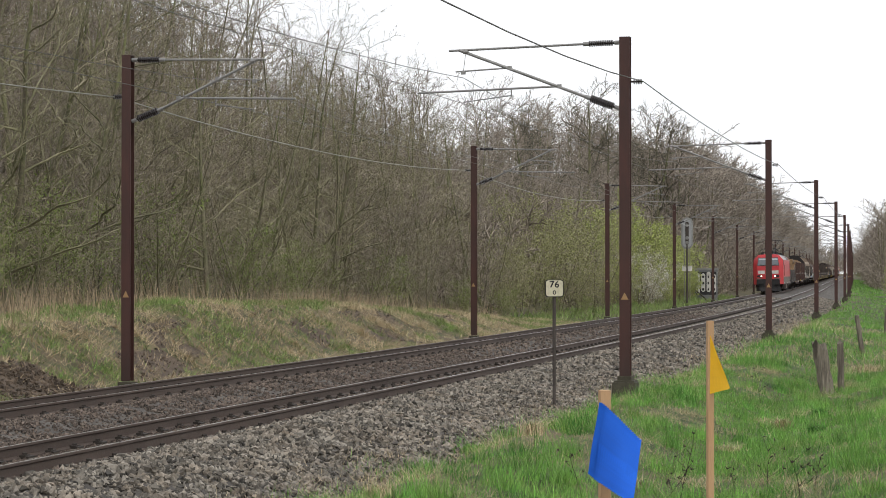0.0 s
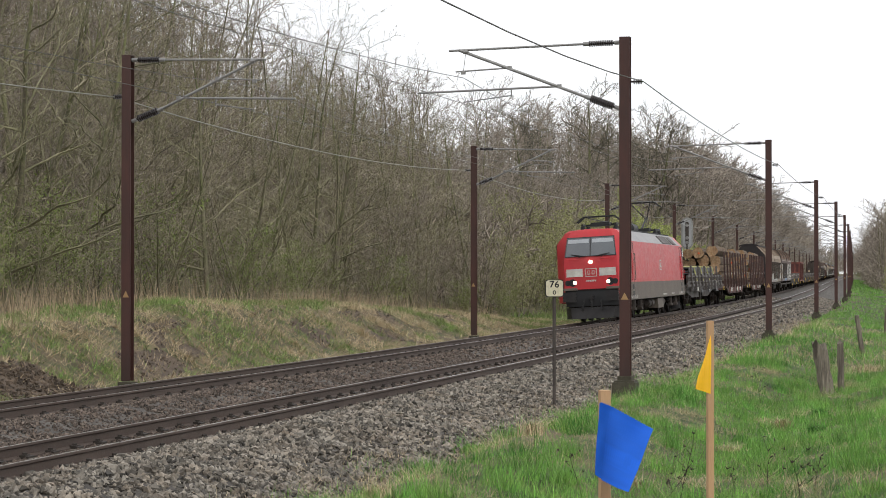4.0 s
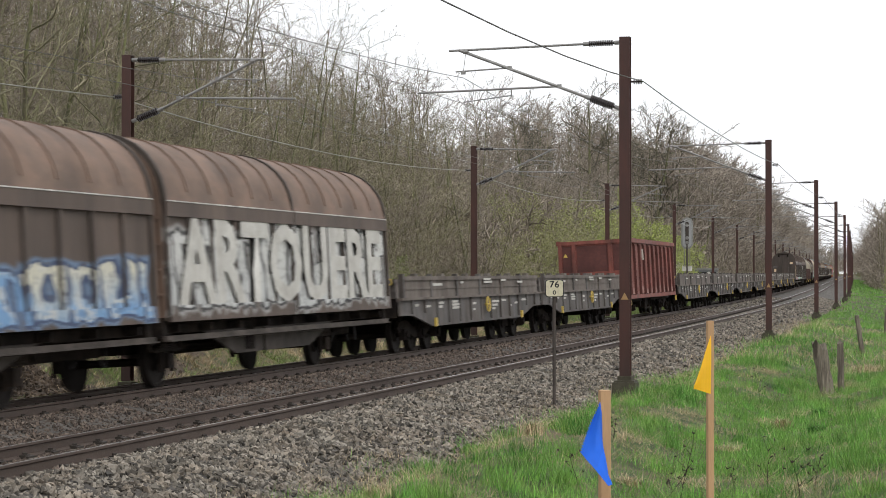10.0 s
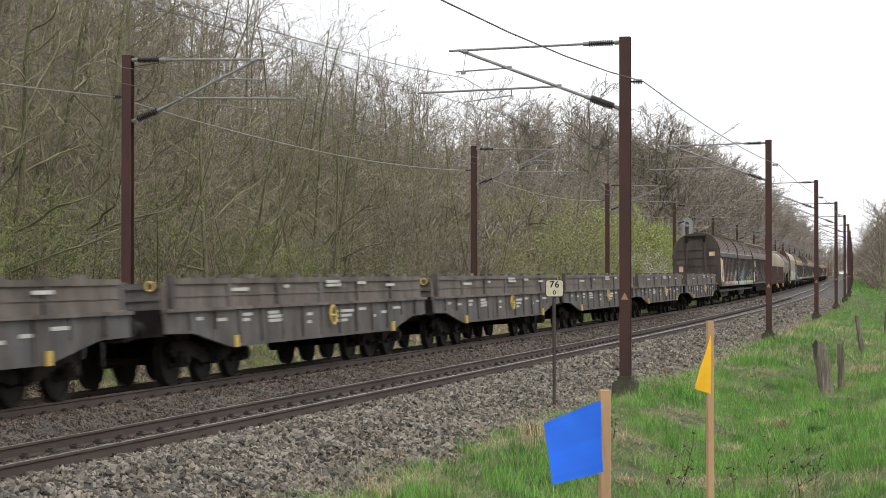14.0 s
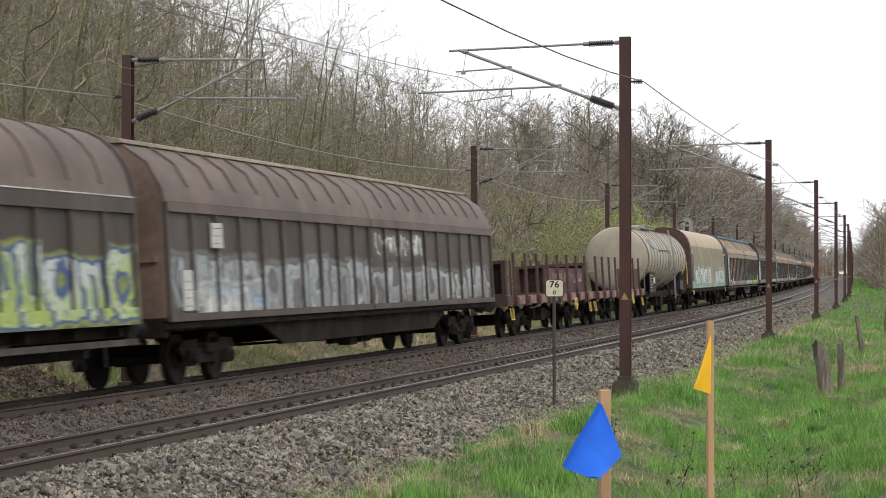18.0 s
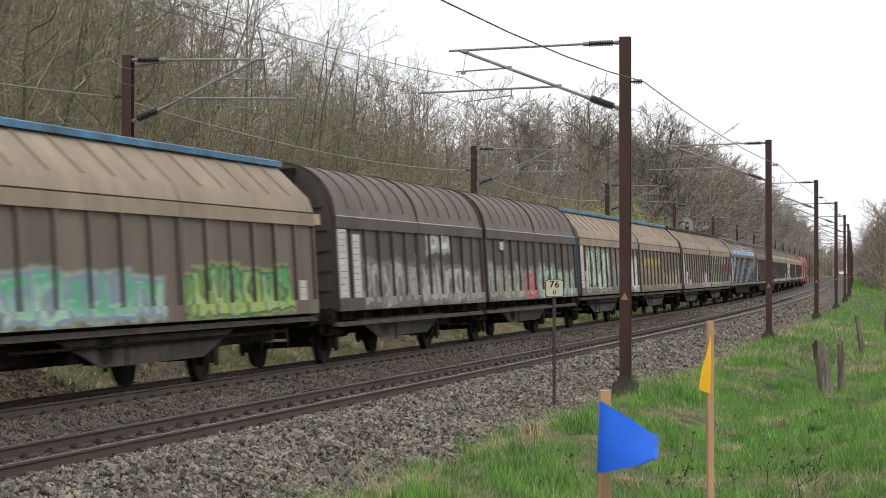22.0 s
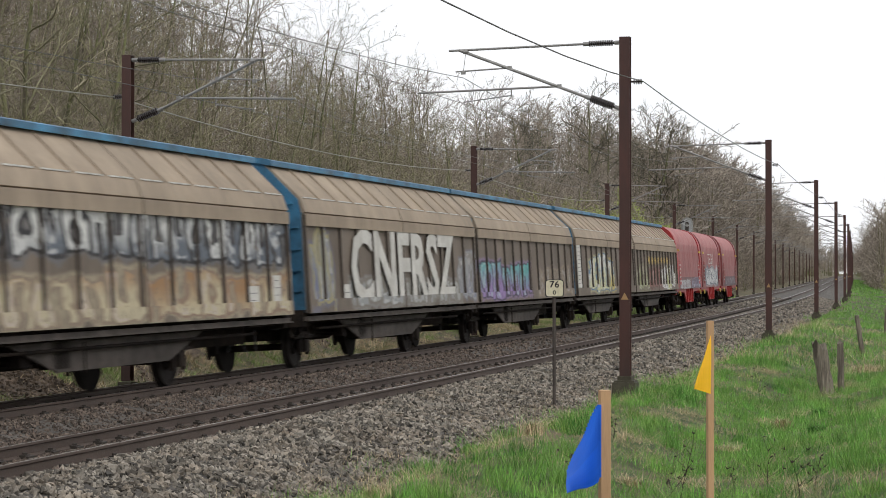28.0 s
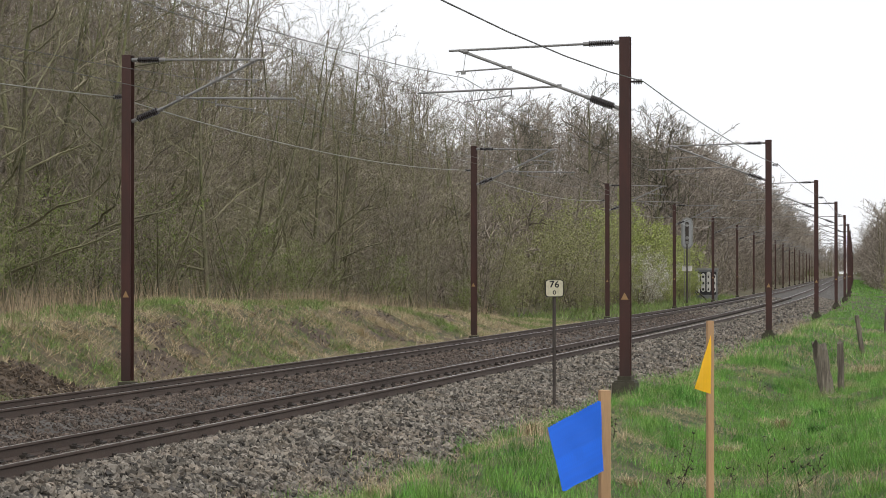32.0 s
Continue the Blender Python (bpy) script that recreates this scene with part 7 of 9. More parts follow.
# ---- heavy six-axle flat wagons
def heavy_flat(L):
    e = new("heavy_flat_wagon")
    h = L / 2
    for s in (1, -1):
        x = s * 1.36
        g = Geo().sideplate([(-h, 0.92), (-h, 1.30), (h, 1.30), (h, 0.92), (h - 1.2, 0.90), (h - 3.0, 0.60), (-h + 3.0, 0.60), (-h + 1.2, 0.90)], x - 0.03, x + 0.03)
        part("ledge", Geo().span((x - 0.06 * s, -h, 1.28), (x + 0.10 * s, h, 1.34)), M_FLATSIDE, e, "pale ledge along the sill")
        for k in range(13):
            y = -h + 1.0 + (L - 2.0) * k / 12
            lo = 0.66 if abs(y) < h - 3 else 0.95
            g.span((x + 0.03 * s, y - 0.03, lo), (x + 0.08 * s, y + 0.03, 1.28))
        part("side_sill", g, M_GREYP, e)
        n = 6
        for k in range(n):
            a, b = -h + 0.35 + (L - 0.7) * k / n + 0.03, -h + 0.35 + (L - 0.7) * (k + 1) / n - 0.03
            g = Geo().span((x - 0.04, a, 1.34), (x + 0.02, b, 1.84)).span((x + 0.02 * s, a, 1.76), (x + 0.06 * s, b, 1.86)).span((x + 0.02 * s, a, 1.54), (x + 0.04 * s, b, 1.58))
            part("drop_side", g, M_FLATSIDE, e)
            part("side_post", Geo().box((x, a - 0.03, 1.62), (0.12, 0.16, 0.60)), M_GREYP, e)
            part("chain_block", Geo().box((x - s * 0.05, (a + b) / 2, 1.89), (0.14, 0.30, 0.08)), M_DECK, e)
        g = Geo()
        for k, (y, w, z) in enumerate(((-5.9, 0.45, 1.08), (-4.6, 0.35, 1.05), (-3.2, 0.9, 1.0), (-3.2, 0.8, 1.08), (1.1, 1.2, 1.1), (1.1, 1.0, 1.0), (3.6, 0.35, 0.95), (5.4, 0.6, 1.1), (-2.3, 0.3, 1.66), (0.4, 1.0, 1.66), (0.4, 0.9, 1.74), (2.6, 0.6, 1.7), (-6.9, 0.3, 1.12), (-4.6, 0.5, 1.15), (-3.2, 0.6, 1.16), (-0.9, 0.35, 1.08), (-0.9, 0.25, 0.92), (1.1, 0.7, 0.9), (2.7, 0.5, 1.12), (4.4, 0.4, 1.02), (-5.2, 0.9, 1.62), (4.8, 0.7, 1.64))):
            g.span((x + 0.035 * s + s * (0.03 if z > 1.4 else 0.0), y, z), (x + 0.042 * s + s * (0.03 if z > 1.4 else 0.0), y + w, z + 0.06))
        part("stencil_bars", g, M_WHITE, e, "faded white stencil bars")
        g = Geo()
        for i in range(12):
            a0, a1 = 6.28319 * i / 12, 6.28319 * (i + 1) / 12
            g.tube((x + s * 0.12, 0.6 + 0.2 * math.cos(a0), 1.06 + 0.2 * math.sin(a0)), (x + s * 0.12, 0.6 + 0.2 * math.cos(a1), 1.06 + 0.2 * math.sin(a1)), 0.028, 5, caps=False)
        g.tube((x, 0.6, 1.06), (x + s * 0.12, 0.6, 1.06), 0.03, 6).tube((x + s * 0.12, 0.42, 1.06), (x + s * 0.12, 0.78, 1.06), 0.02, 5)
        part("hand_wheel", g, M_HANDLE, e, "yellow hand wheel")
        for y in (-h + 3.2, h - 3.0):
            part("lashing_handle", Geo().box((x + s * 0.06, y, 0.70), (0.05, 0.14, 0.22)), M_HANDLE, e, "small yellow handle")
    part("deck", Geo().span((-1.33, -h, 1.26), (1.33, h, 1.36)), M_DECK, e, "grey timber deck")
    part("headstock", Geo().span((-1.3, -h - 0.03, 0.88), (1.3, -h + 0.12, 1.34)), M_IRON, e)
    part("headstock", Geo().span((-1.3, h - 0.12, 0.88), (1.3, h + 0.03, 1.34)), M_IRON, e)
    for w in (-1, 1):
        g = Geo().span((-1.3, w * h - w * 0.1, 1.34), (1.3, w * h, 1.80)).span((-1.3, w * h - 0.02, 1.50), (1.3, w * h + w * 0.05, 1.58)).span((-1.3, w * h - 0.02, 1.70), (1.3, w * h + w * 0.05, 1.78))
        part("end_flap", g, M_GREYP, e)
        g = Geo()
        for i in range(10):
            a0, a1 = 6.28319 * i / 10, 6.28319 * (i + 1) / 10
            g.tube((1.15 + 0.08 * math.cos(a0), w * (h + 0.05), 1.74 + 0.08 * math.sin(a0)), (1.15 + 0.08 * math.cos(a1), w * (h + 0.05), 1.74 + 0.08 * math.sin(a1)), 0.018, 5, caps=False)
        part("end_ring", g, M_HANDLE, e, "yellow ring handle")
    for y in (-h + 3.0, h - 3.0):
        bogie(e, y, (-1.5, 0.0, 1.5), 0.46, 0.95)
    buffers(e, -h, -1)
    buffers(e, h, 1)
    return e


FLATS = [(142.1, 157.3), (158.2, 175.0), (193.8, 210.3), (211.2, 227.8), (228.8, 245.3), (246.6, 263.4), (264.3, 280.6), (281.8, 297.8), (299.0, 314.6), (316.0, 333.6)]
hf = heavy_flat(16.5)
for k, (a, b) in enumerate(FLATS):
    o = hf if k == 0 else copy_thing(hf, Matrix())
    run(o, a, b, "empty dark grey six-axle flat wagon with drop sides", "flat wagon")


# ---- red open wagon
def open_wagon(L):
    e = new("open_wagon")
    h, W = L / 2, 1.38
    for s in (1, -1):
        g = Geo().span((s * (W - 0.05), -h, 0.95), (s * W, h, 3.22))
        part("side_wall", g, M_OPENRED, e)
        for k in range(11):
            y = -h + 0.7 + (L - 1.4) * k / 10
            rib = Geo().prism([(s * W, 1.0), (s * (W + 0.11), 1.05), (s * (W + 0.11), 3.1), (s * W, 3.2)], y - 0.06, y + 0.06)
            # the rib's two side faces take a darker red
            rib.m[4] = rib.m[5] = 1
            part("side_rib", rib, [M_OPENRED, M_OPENDARK], e)
        part("top_rail", Geo().span((s * (W - 0.07), -h - 0.03, 3.2), (s * (W + 0.10), h + 0.03, 3.38)), M_OPENRED, e)
        part("side_sill", Geo().span((s * (W - 0.08), -h, 0.86), (s * (W + 0.05), h, 1.02)), M_OPENRED, e)
        part("door_panel", Geo().span((s * W, -h + 2.15, 1.15), (s * (W + 0.03), -h + 3.3, 3.05)), M_OPENRED, e)
    label_plates(e, [(-2.9, 0.5, 2.5, 2.95)], W + 0.05)
    for w in (-1, 1):
        g = Geo().span((-W, w * h - 0.03, 0.95), (W, w * h + 0.03, 3.22)).span((-W, w * h - 0.06, 3.2), (W, w * h + w * 0.09, 3.34)).span((-W, w * h, 1.85), (W, w * (h + 0.1), 2.0))
        part("end_wall", g, M_OPENRED, e)
        # end panels in a darker red than the end wall
        for x0, x1 in ((-1.24, -0.86), (-0.64, 0.64), (0.86, 1.24)):
            part("end_panel", Geo().span((x0, w * h, 2.06), (x1, w * (h + 0.035), 3.14)), M_OPENDARK, e, "dark red end panel between the ribs")
        for x in (-0.75, 0.75, -W + 0.05, W - 0.05):
            part("end_rib", Geo().span((x - 0.07, w * h, 1.0), (x + 0.07, w * (h + 0.11), 3.22)), M_OPENRED, e)
    part("end_sign", Geo().add([(-1.2, -h - 0.045, 2.7), (-1.02, -h - 0.045, 2.7), (-1.11, -h - 0.045, 2.86), (-1.2, -h - 0.03, 2.7), (-1.02, -h - 0.03, 2.7), (-1.11, -h - 0.03, 2.86)], [(0, 1, 2), (5, 4, 3), (0, 3, 4, 1), (1, 4, 5, 2), (2, 5, 3, 0)]), M_HANDLE, e, "yellow warning triangle")
    part("floor", Geo().span((-W, -h, 0.95), (W, h, 1.05)), M_IRON, e)
    g = Geo()
    for s in (1, -1):
        g.span((s * 0.95, -h, 0.72), (s * 1.05, h, 0.95))
        g.path([(s * 1.1, -1.6, 0.9), (s * 1.1, -1.2, 0.4), (s * 1.1, 0.4, 0.4), (s * 1.1, 0.8, 0.9)], 0.04, 6)
    part("underframe", g, M_IRON, e)
    bogie(e, -h + 2.3)
    bogie(e, h - 2.3)
    brake_gear(e, -3, 3, 0.5)
    buffers(e, -h, -1)
    buffers(e, h, 1)
    for y in (-h + 0.2, h - 0.25):
        part("lashing_handle", Geo().box((1.45, y, 0.72), (0.06, 0.16, 0.24)), M_HANDLE, e, "yellow handle")
    return e


o = run(open_wagon(15.7), 176.4, 192.1, "faded red ribbed open goods wagon with scuffed lower walls", "open wagon")
swap([c for c in o.children if c.name.startswith("side_wall")][0], graffiti("scuffed_red_wall", M_OPENRED, [(-7.6, 7.6, 0.9, 1.35, (0.36, 0.22, 0.19), (0.22, 0.09, 0.07), (0.3, 0.16, 0.14), 0.9, 80), (-7.7, -6.4, 1.0, 3.0, (0.42, 0.22, 0.2), (0.3, 0.08, 0.06), (0.34, 0.2, 0.18), 1.4, 81)]))


# ---- red-brown stake flats
def stake_flat(L, board0, board1, end_post):
    e = new("stake_flat_wagon")
    h = L / 2
    g = Geo().span((-1.3, -h, 1.16), (1.3, h, 1.24)).span((-1.3, -h - 0.02, 0.95), (1.3, -h + 0.2, 1.24))
    for s in (1, -1):
        g.span((s * 1.26, -h, 0.98), (s * 1.34, h, 1.26))
    part("underframe", g, M_OXIDE, e)
    n = 8
    for s in (1, -1):
        for k in range(n):
            y = -h + 0.9 + (L - 1.8) * k / (n - 1)
            part("stake", Geo().span((s * 1.34, y - 0.04, 0.95), (s * 1.42, y + 0.04, 2.55)).box((s * 1.38, y + 0.1, 1.08), (0.16, 0.3, 0.28)), M_OXIDE, e)
            part("lashing_point", Geo().span((s * 1.34, y + 0.28, 0.99), (s * 1.39, y + 1.35, 1.25)), M_ROSY, e)
        if s > 0:
            part("side_board", Geo().span((s * 1.24, board0, 1.26), (s * 1.30, board1, 2.10)).span((s * 1.30, board0, 1.62), (s * 1.32, board1, 1.68)), M_OXIDE, e)
        g = Geo()
        for i in range(10):
            a0, a1 = 6.28319 * i / 10, 6.28319 * (i + 1) / 10
            g.tube((s * 1.42, h - 3.2 + 0.2 * math.cos(a0), 0.86 + 0.2 * math.sin(a0)), (s * 1.42, h - 3.2 + 0.2 * math.cos(a1), 0.86 + 0.2 * math.sin(a1)), 0.03, 5, caps=False)
        g.box((s * 1.38, h - 3.2, 0.86), (0.08, 0.3, 0.06))
        part("hand_wheel", g, M_HANDLE, e, "yellow hand wheel")
    for y in (-h, h):
        if end_post:
            w = 0.0 if y > 0 else 0.35
            part("end_post", Geo().span((-1.28, y - 0.35 + w, 1.24), (1.28, y + w, 1.34)).span((1.18, y - 0.35 + w, 1.3), (1.32, y + w, 2.28)).span((-1.32, y - 0.35 + w, 1.3), (-1.18, y + w, 2.28)).span((-1.32, y - 0.35 + w, 2.22), (1.32, y + w, 2.32)), M_OXIDE, e)
            # end frame filled with a dark board
            part("end_board", Geo().span((-1.18, y - 0.20 + w, 1.34), (1.18, y - 0.15 + w, 2.22)), M_IRON, e, "dark board filling the end frame")
    bogie(e, -h + 2.3)
    bogie(e, h - 2.3)
    brake_gear(e, -3, 3, 0.5)
    buffers(e, -h, -1)
    buffers(e, h, 1)
    for y in (-h + 0.2, h - 0.4):
        part("step", Geo().path([(1.36, y, 0.9), (1.40, y, 0.55), (1.40, y + 0.35, 0.55), (1.36, y + 0.35, 0.9)], 0.02, 5), M_HANDLE, e, "yellow shunter's step")
    return e


o = run(stake_flat(14.0, -1.0, 6.2, True), 390.9, 404.9, "red-brown stake flat wagon with low boards and thin stakes", "flat wagon")
swap([c for c in o.children if c.name.startswith("side_board")][0], graffiti("tagged_red_board", M_OXIDE, [(-0.8, 5.8, 1.55, 2.0, (0.26, 0.17, 0.18), (0.14, 0.06, 0.05), (0.12, 0.05, 0.045), 1.2, 84)]))
run(stake_flat(12.9, 0.5, 6.0, False), 405.4, 418.3, "red-brown stake flat wagon with low boards beside a tank wagon", "flat wagon")


# ---- tank wagon
M_BAND = mat("grimy_tank_band", (0.23, 0.205, 0.155), 0.6, 0.1, var=0.25, size=0.8, second=(0.15, 0.13, 0.10), amount=0.4)
M_BLUEMARK = mat("faded_blue_mark", (0.17, 0.21, 0.30), 0.6, var=0.3, size=0.4, second=(0.30, 0.29, 0.26), amount=0.4)


def tank_wagon(L):
    e = new("tank_wagon")
    h = L / 2
    R, C = 1.42, 2.62
    a, b = -h + 1.15, h - 0.35
    rings = [(a - 0.05, 0.15), (a - 0.03, 0.6), (a + 0.02, 1.0), (a + 0.09, 1.28), (a + 0.15, 1.37), (a + 0.26, R)]
    g = Geo().lathe(rings + [(b - 0.26, R), (b - 0.15, 1.37), (b - 0.09, 1.28), (b - 0.02, 1.0), (b + 0.03, 0.6), (b + 0.05, 0.15)], "y", (0, 0, C), 40)
    # added dark ring that makes the crease of the end visible
    part("head_seam", Geo().lathe([(a + 0.26, R - 0.01), (a + 0.27, R + 0.03), (a + 0.36, R + 0.03), (a + 0.37, R - 0.01)], "y", (0, 0, C), 40), M_DECK, e, "dark ring marking the crease of the end")
    part("barrel", g, M_CREAM, e, angle=24)
    for k in range(15):
        y = a + 0.55 + (b - a - 1.1) * k / 14
        part("barrel_band", Geo().lathe([(y - 0.035, R - 0.01), (y - 0.03, R + 0.022), (y + 0.03, R + 0.022), (y + 0.035, R - 0.01)], "y", (0, 0, C), 40), M_BAND, e, angle=60)
    part("barrel_belt", Geo().lathe([(0.75, R), (0.8, R + 0.06), (0.95, R + 0.06), (1.0, R)], "y", (0, 0, C), 40), M_CREAM, e, angle=60)
    g = Geo()
    for i in range(14):
        a0, a1 = 6.28319 * i / 14, 6.28319 * (i + 1) / 14
        g.tube((0.28 * math.cos(a0), a + 0.02, 2.55 + 0.28 * math.sin(a0)), (0.28 * math.cos(a1), a + 0.02, 2.55 + 0.28 * math.sin(a1)), 0.04, 5, caps=False)
    g.box((0, a + 0.02, 2.55), (0.3, 0.03, 0.06)).box((0.06, a + 0.02, 2.48), (0.06, 0.03, 0.2))
    part("round_mark", g, M_GREYP, e, "grey ring mark")
    part("inscription_bar", Geo().box((0, a + 0.10, 3.02), (0.85, 0.05, 0.07)), M_GREYP, e)
    part("end_rail", Geo().path([(-1.35, -h + 0.25, 1.2), (-1.35, -h + 0.25, 2.1), (1.35, -h + 0.25, 2.1), (1.35, -h + 0.25, 1.2)], 0.025, 6), M_GALV, e)
    g = Geo().path([(1.43, -2.9, 3.0), (1.46, -0.2, 3.0), (1.46, 0.9, 3.0)], 0.03, 6)
    part("side_pipe", g, M_GALV, e)
    g = Geo().span((0.10, -2.6, 4.06), (0.55, 2.6, 4.09)).span((-0.55, -2.6, 4.06), (-0.10, 2.6, 4.09))
    for y in (-2.6, -1.3, 0, 1.3, 2.6):
        g.span((-0.55, y - 0.03, 3.98), (0.55, y + 0.03, 4.06))
    g.lathe([(3.95, 0.4), (4.2, 0.4), (4.28, 0.2)], "z", (0, 0.2, 0), 16)
    part("walkway", g, M_GALV, e, "galvanised top walkway")
    part("walkway_rail", Geo().path([(0.55, -2.6, 4.09), (0.55, -2.6, 4.24), (0.55, 2.6, 4.24), (0.55, 2.6, 4.09)], 0.02, 6), M_GALV, e)
    g = Geo()
    for x in (-0.18, 0.18):
        g.path([(1.0 + 0.35, 1.2 + x, 4.0), (1.56, 1.2 + x, 3.0), (1.56, 1.2 + x, 0.7)], 0.02, 6)
    for k in range(9):
        g.tube((1.56, 1.02, 0.8 + 0.28 * k), (1.56, 1.38, 0.8 + 0.28 * k), 0.015, 5)
    part("ladder", g, M_GALV, e)
    g = Geo().span((-1.25, -h, 0.98), (1.25, -h + 2.2, 1.14)).span((-1.25, h - 2.2, 0.98), (1.25, h, 1.14))
    for s in (1, -1):
        g.span((s * 1.0, -h, 0.86), (s * 1.12, h, 1.12))
        for y in (-h + 2.6, h - 2.6):
            g.prism([(s * 0.3, 1.1), (s * 1.25, 1.1), (s * 1.35, 2.0), (s * 0.9, 1.6)], y - 0.5, y + 0.5)
    part("underframe", g, M_IRON, e)
    part("saddle", Geo().span((0.5, h - 3.4, 1.1), (1.36, h - 2.0, 1.55)), M_BLACK, e)
    panel = part("data_panel", Geo().span((1.36, -h + 1.7, 1.06), (1.40, -h + 3.7, 1.96)), M_RIDGE, e, "dark panel of inscriptions")
    part("hazard_plate", Geo().span((1.40, -h + 2.9, 1.46), (1.41, -h + 3.35, 1.74)), M_ORANGE, panel, "orange hazard plate")
    for k in range(6):
        part("inscription", Geo().span((1.40, -h + 1.8, 1.14 + 0.13 * k), (1.404, -h + 2.3 + 0.2 * (k % 3), 1.19 + 0.13 * k)), M_GALV, panel)
    part("faded_mark", Geo().box((1.292, -h + 3.9, 3.27), (0.02, 1.3, 0.46), (0, -27, 0)), M_BLUEMARK, e, "faded blue painted mark")
    g = Geo().tube((1.0, 2.2, 1.4), (1.25, 2.2, 0.62), 0.09, 10).tube((0.2, 2.2, 0.66), (1.35, 2.2, 0.62), 0.11, 10).box((1.35, 2.2, 0.62), (0.16, 0.36, 0.32)).tube((1.1, -1.0, 1.3), (1.1, 3.0, 1.0), 0.02, 5)
    part("outlet_valve", g, M_IRON, e)
    bogie(e, -h + 2.2)
    bogie(e, h - 2.2)
    brake_gear(e, -3, 3, 0.5)
    buffers(e, -h, -1)
    buffers(e, h, 1)
    return e


run(tank_wagon(16.7), 418.9, 435.6, "dirty cream tank wagon with ringed barrel and top walkway", "tank wagon")


# ---- tarpaulin wagons
def tarp_wagon(L, cover, top, endpaint, belly, hem):
    """Telescopic hood wagon: end walls, a soft folded cover and a low frame."""
    e = new("tarpaulin_wagon")
    h, W = L / 2, 1.38
    out = [(W, 1.12), (W, 1.7), (W + 0.02, 2.4), (W, 2.95)] + [(W * math.cos(radians(a)) ** 0.75, 2.95 + 1.40 * math.sin(radians(a)) ** 0.85) for a in (15, 30, 45, 60, 75)] + [(0.0, 4.38)]
    out = out + [(-x, z) for x, z in reversed(out[:-1])]
    n = int(L / 0.16)
    ys = [-h + 0.55 + (L - 1.0) * k / n for k in range(n + 1)]
    v, k_ = [], len(out)
    for j, y in enumerate(ys):
        u = (y * 1.25) % 1.0
        sag = 0.055 * math.sin(math.pi * u)
        for i, (x, z) in enumerate(out):
            up = max(0.0, math.sin((z - 2.2) * 1.9)) if 2.2 < z < 3.8 else 0.0
            push = -sag * up
            ruck = 0.018 * math.sin(y * 5.1 + z * 3 + math.sin(y * 2.3)) if z > 2.2 else 0.008 * math.sin(y * 4)
            s = 1 + (push + ruck) / 1.4
            v.append((x * s, y, z + (push + ruck) * (0.8 if z > 3.2 else 0.0)))
    faces = [(j * k_ + i, j * k_ + i + 1, (j + 1) * k_ + i + 1, (j + 1) * k_ + i) for j in range(n) for i in range(k_ - 1)]
    g = Geo().add(v, faces)
    # the cover's upper faces take the lighter second material
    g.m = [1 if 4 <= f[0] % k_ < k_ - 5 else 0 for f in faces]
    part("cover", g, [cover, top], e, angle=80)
    if hem:
        for s in (1, -1):
            part("cover_hem", Geo().span((s * (W + 0.012), -h + 0.6, 1.13), (s * (W + 0.03), h - 0.55, 1.72)), hem, e, "grimy sprayed-over lower hem")
    for w in (-1, 1):
        g = Geo().prism([(x * 1.02, z + 0.03) for x, z in out], w * h - w * 0.55 if w > 0 else -h, w * h if w > 0 else -h + 0.55)
        part("end_wall", g, endpaint, e, angle=60)
        y = w * (h + 0.02)
        g = Geo()
        for x in (-0.6, 0.6):
            g.span((x - 0.06, y - 0.03, 1.1), (x + 0.06, y + 0.03, 3.7))
        g.span((-1.3, y - 0.03, 1.9), (1.3, y + 0.03, 2.0)).span((-1.3, y - 0.03, 2.9), (1.3, y + 0.03, 3.0))
        part("end_brace", g, endpaint, e)
        for s in (1, -1):
            part("end_handrail", Geo().path([(s * 1.2, y + w * 0.06, 1.4), (s * 1.2, y + w * 0.12, 1.4), (s * 1.2, y + w * 0.12, 2.5), (s * 1.2, y + w * 0.06, 2.5)], 0.025, 5), M_HANDLE, e, "yellow handrail")
            part("hood_latch", Geo().box((s * 1.42, w * (h - 0.6), 3.05), (0.1, 0.2, 0.10)), M_HANDLE, e, "yellow hood latch")
    g = Geo()
    for s in (1, -1):
        if belly:
            g.sideplate([(-h, 0.98), (-h, 1.14), (h, 1.14), (h, 0.98), (h - 3.4, 0.95), (h - 4.4, 0.42), (-h + 4.4, 0.42), (-h + 3.4, 0.95)], s * 1.28 - 0.03, s * 1.28 + 0.03)
            for k in range(4):
                y = -h + 4.4 + (L - 8.8) * k / 3
                g.span((s * 1.3, y - 0.04, 0.44), (s * 1.38, y + 0.04, 1.12))
        else:
            g.span((s * 1.22, -h, 0.92), (s * 1.32, h, 1.14))
            for k in range(5):
                g.span((s * 1.28, -h + 5 + k * (L - 10) / 4 - 0.25, 0.72), (s * 1.34, -h + 5 + k * (L - 10) / 4 + 0.25, 0.95))
    g.span((-1.28, -h, 1.0), (1.28, h, 1.13)).span((-1.3, -h - 0.02, 0.86), (1.3, -h + 0.2, 1.14))
    part("underframe", g, endpaint if belly else M_IRON, e)
    for y in (-h + 0.8, h - 0.9):
        part("lashing_handle", Geo().box((1.40, y, 0.98), (0.06, 0.3, 0.08)).box((1.40, y + 0.12, 0.88), (0.06, 0.12, 0.18)), M_HANDLE, e, "small yellow handle")
    b = 1.75 if belly else 2.6
    bogie(e, -h + b)
    bogie(e, h - b)
    brake_gear(e, -2, 2, 0.5)
    buffers(e, -h, -1)
    buffers(e, h, 1)
    return e


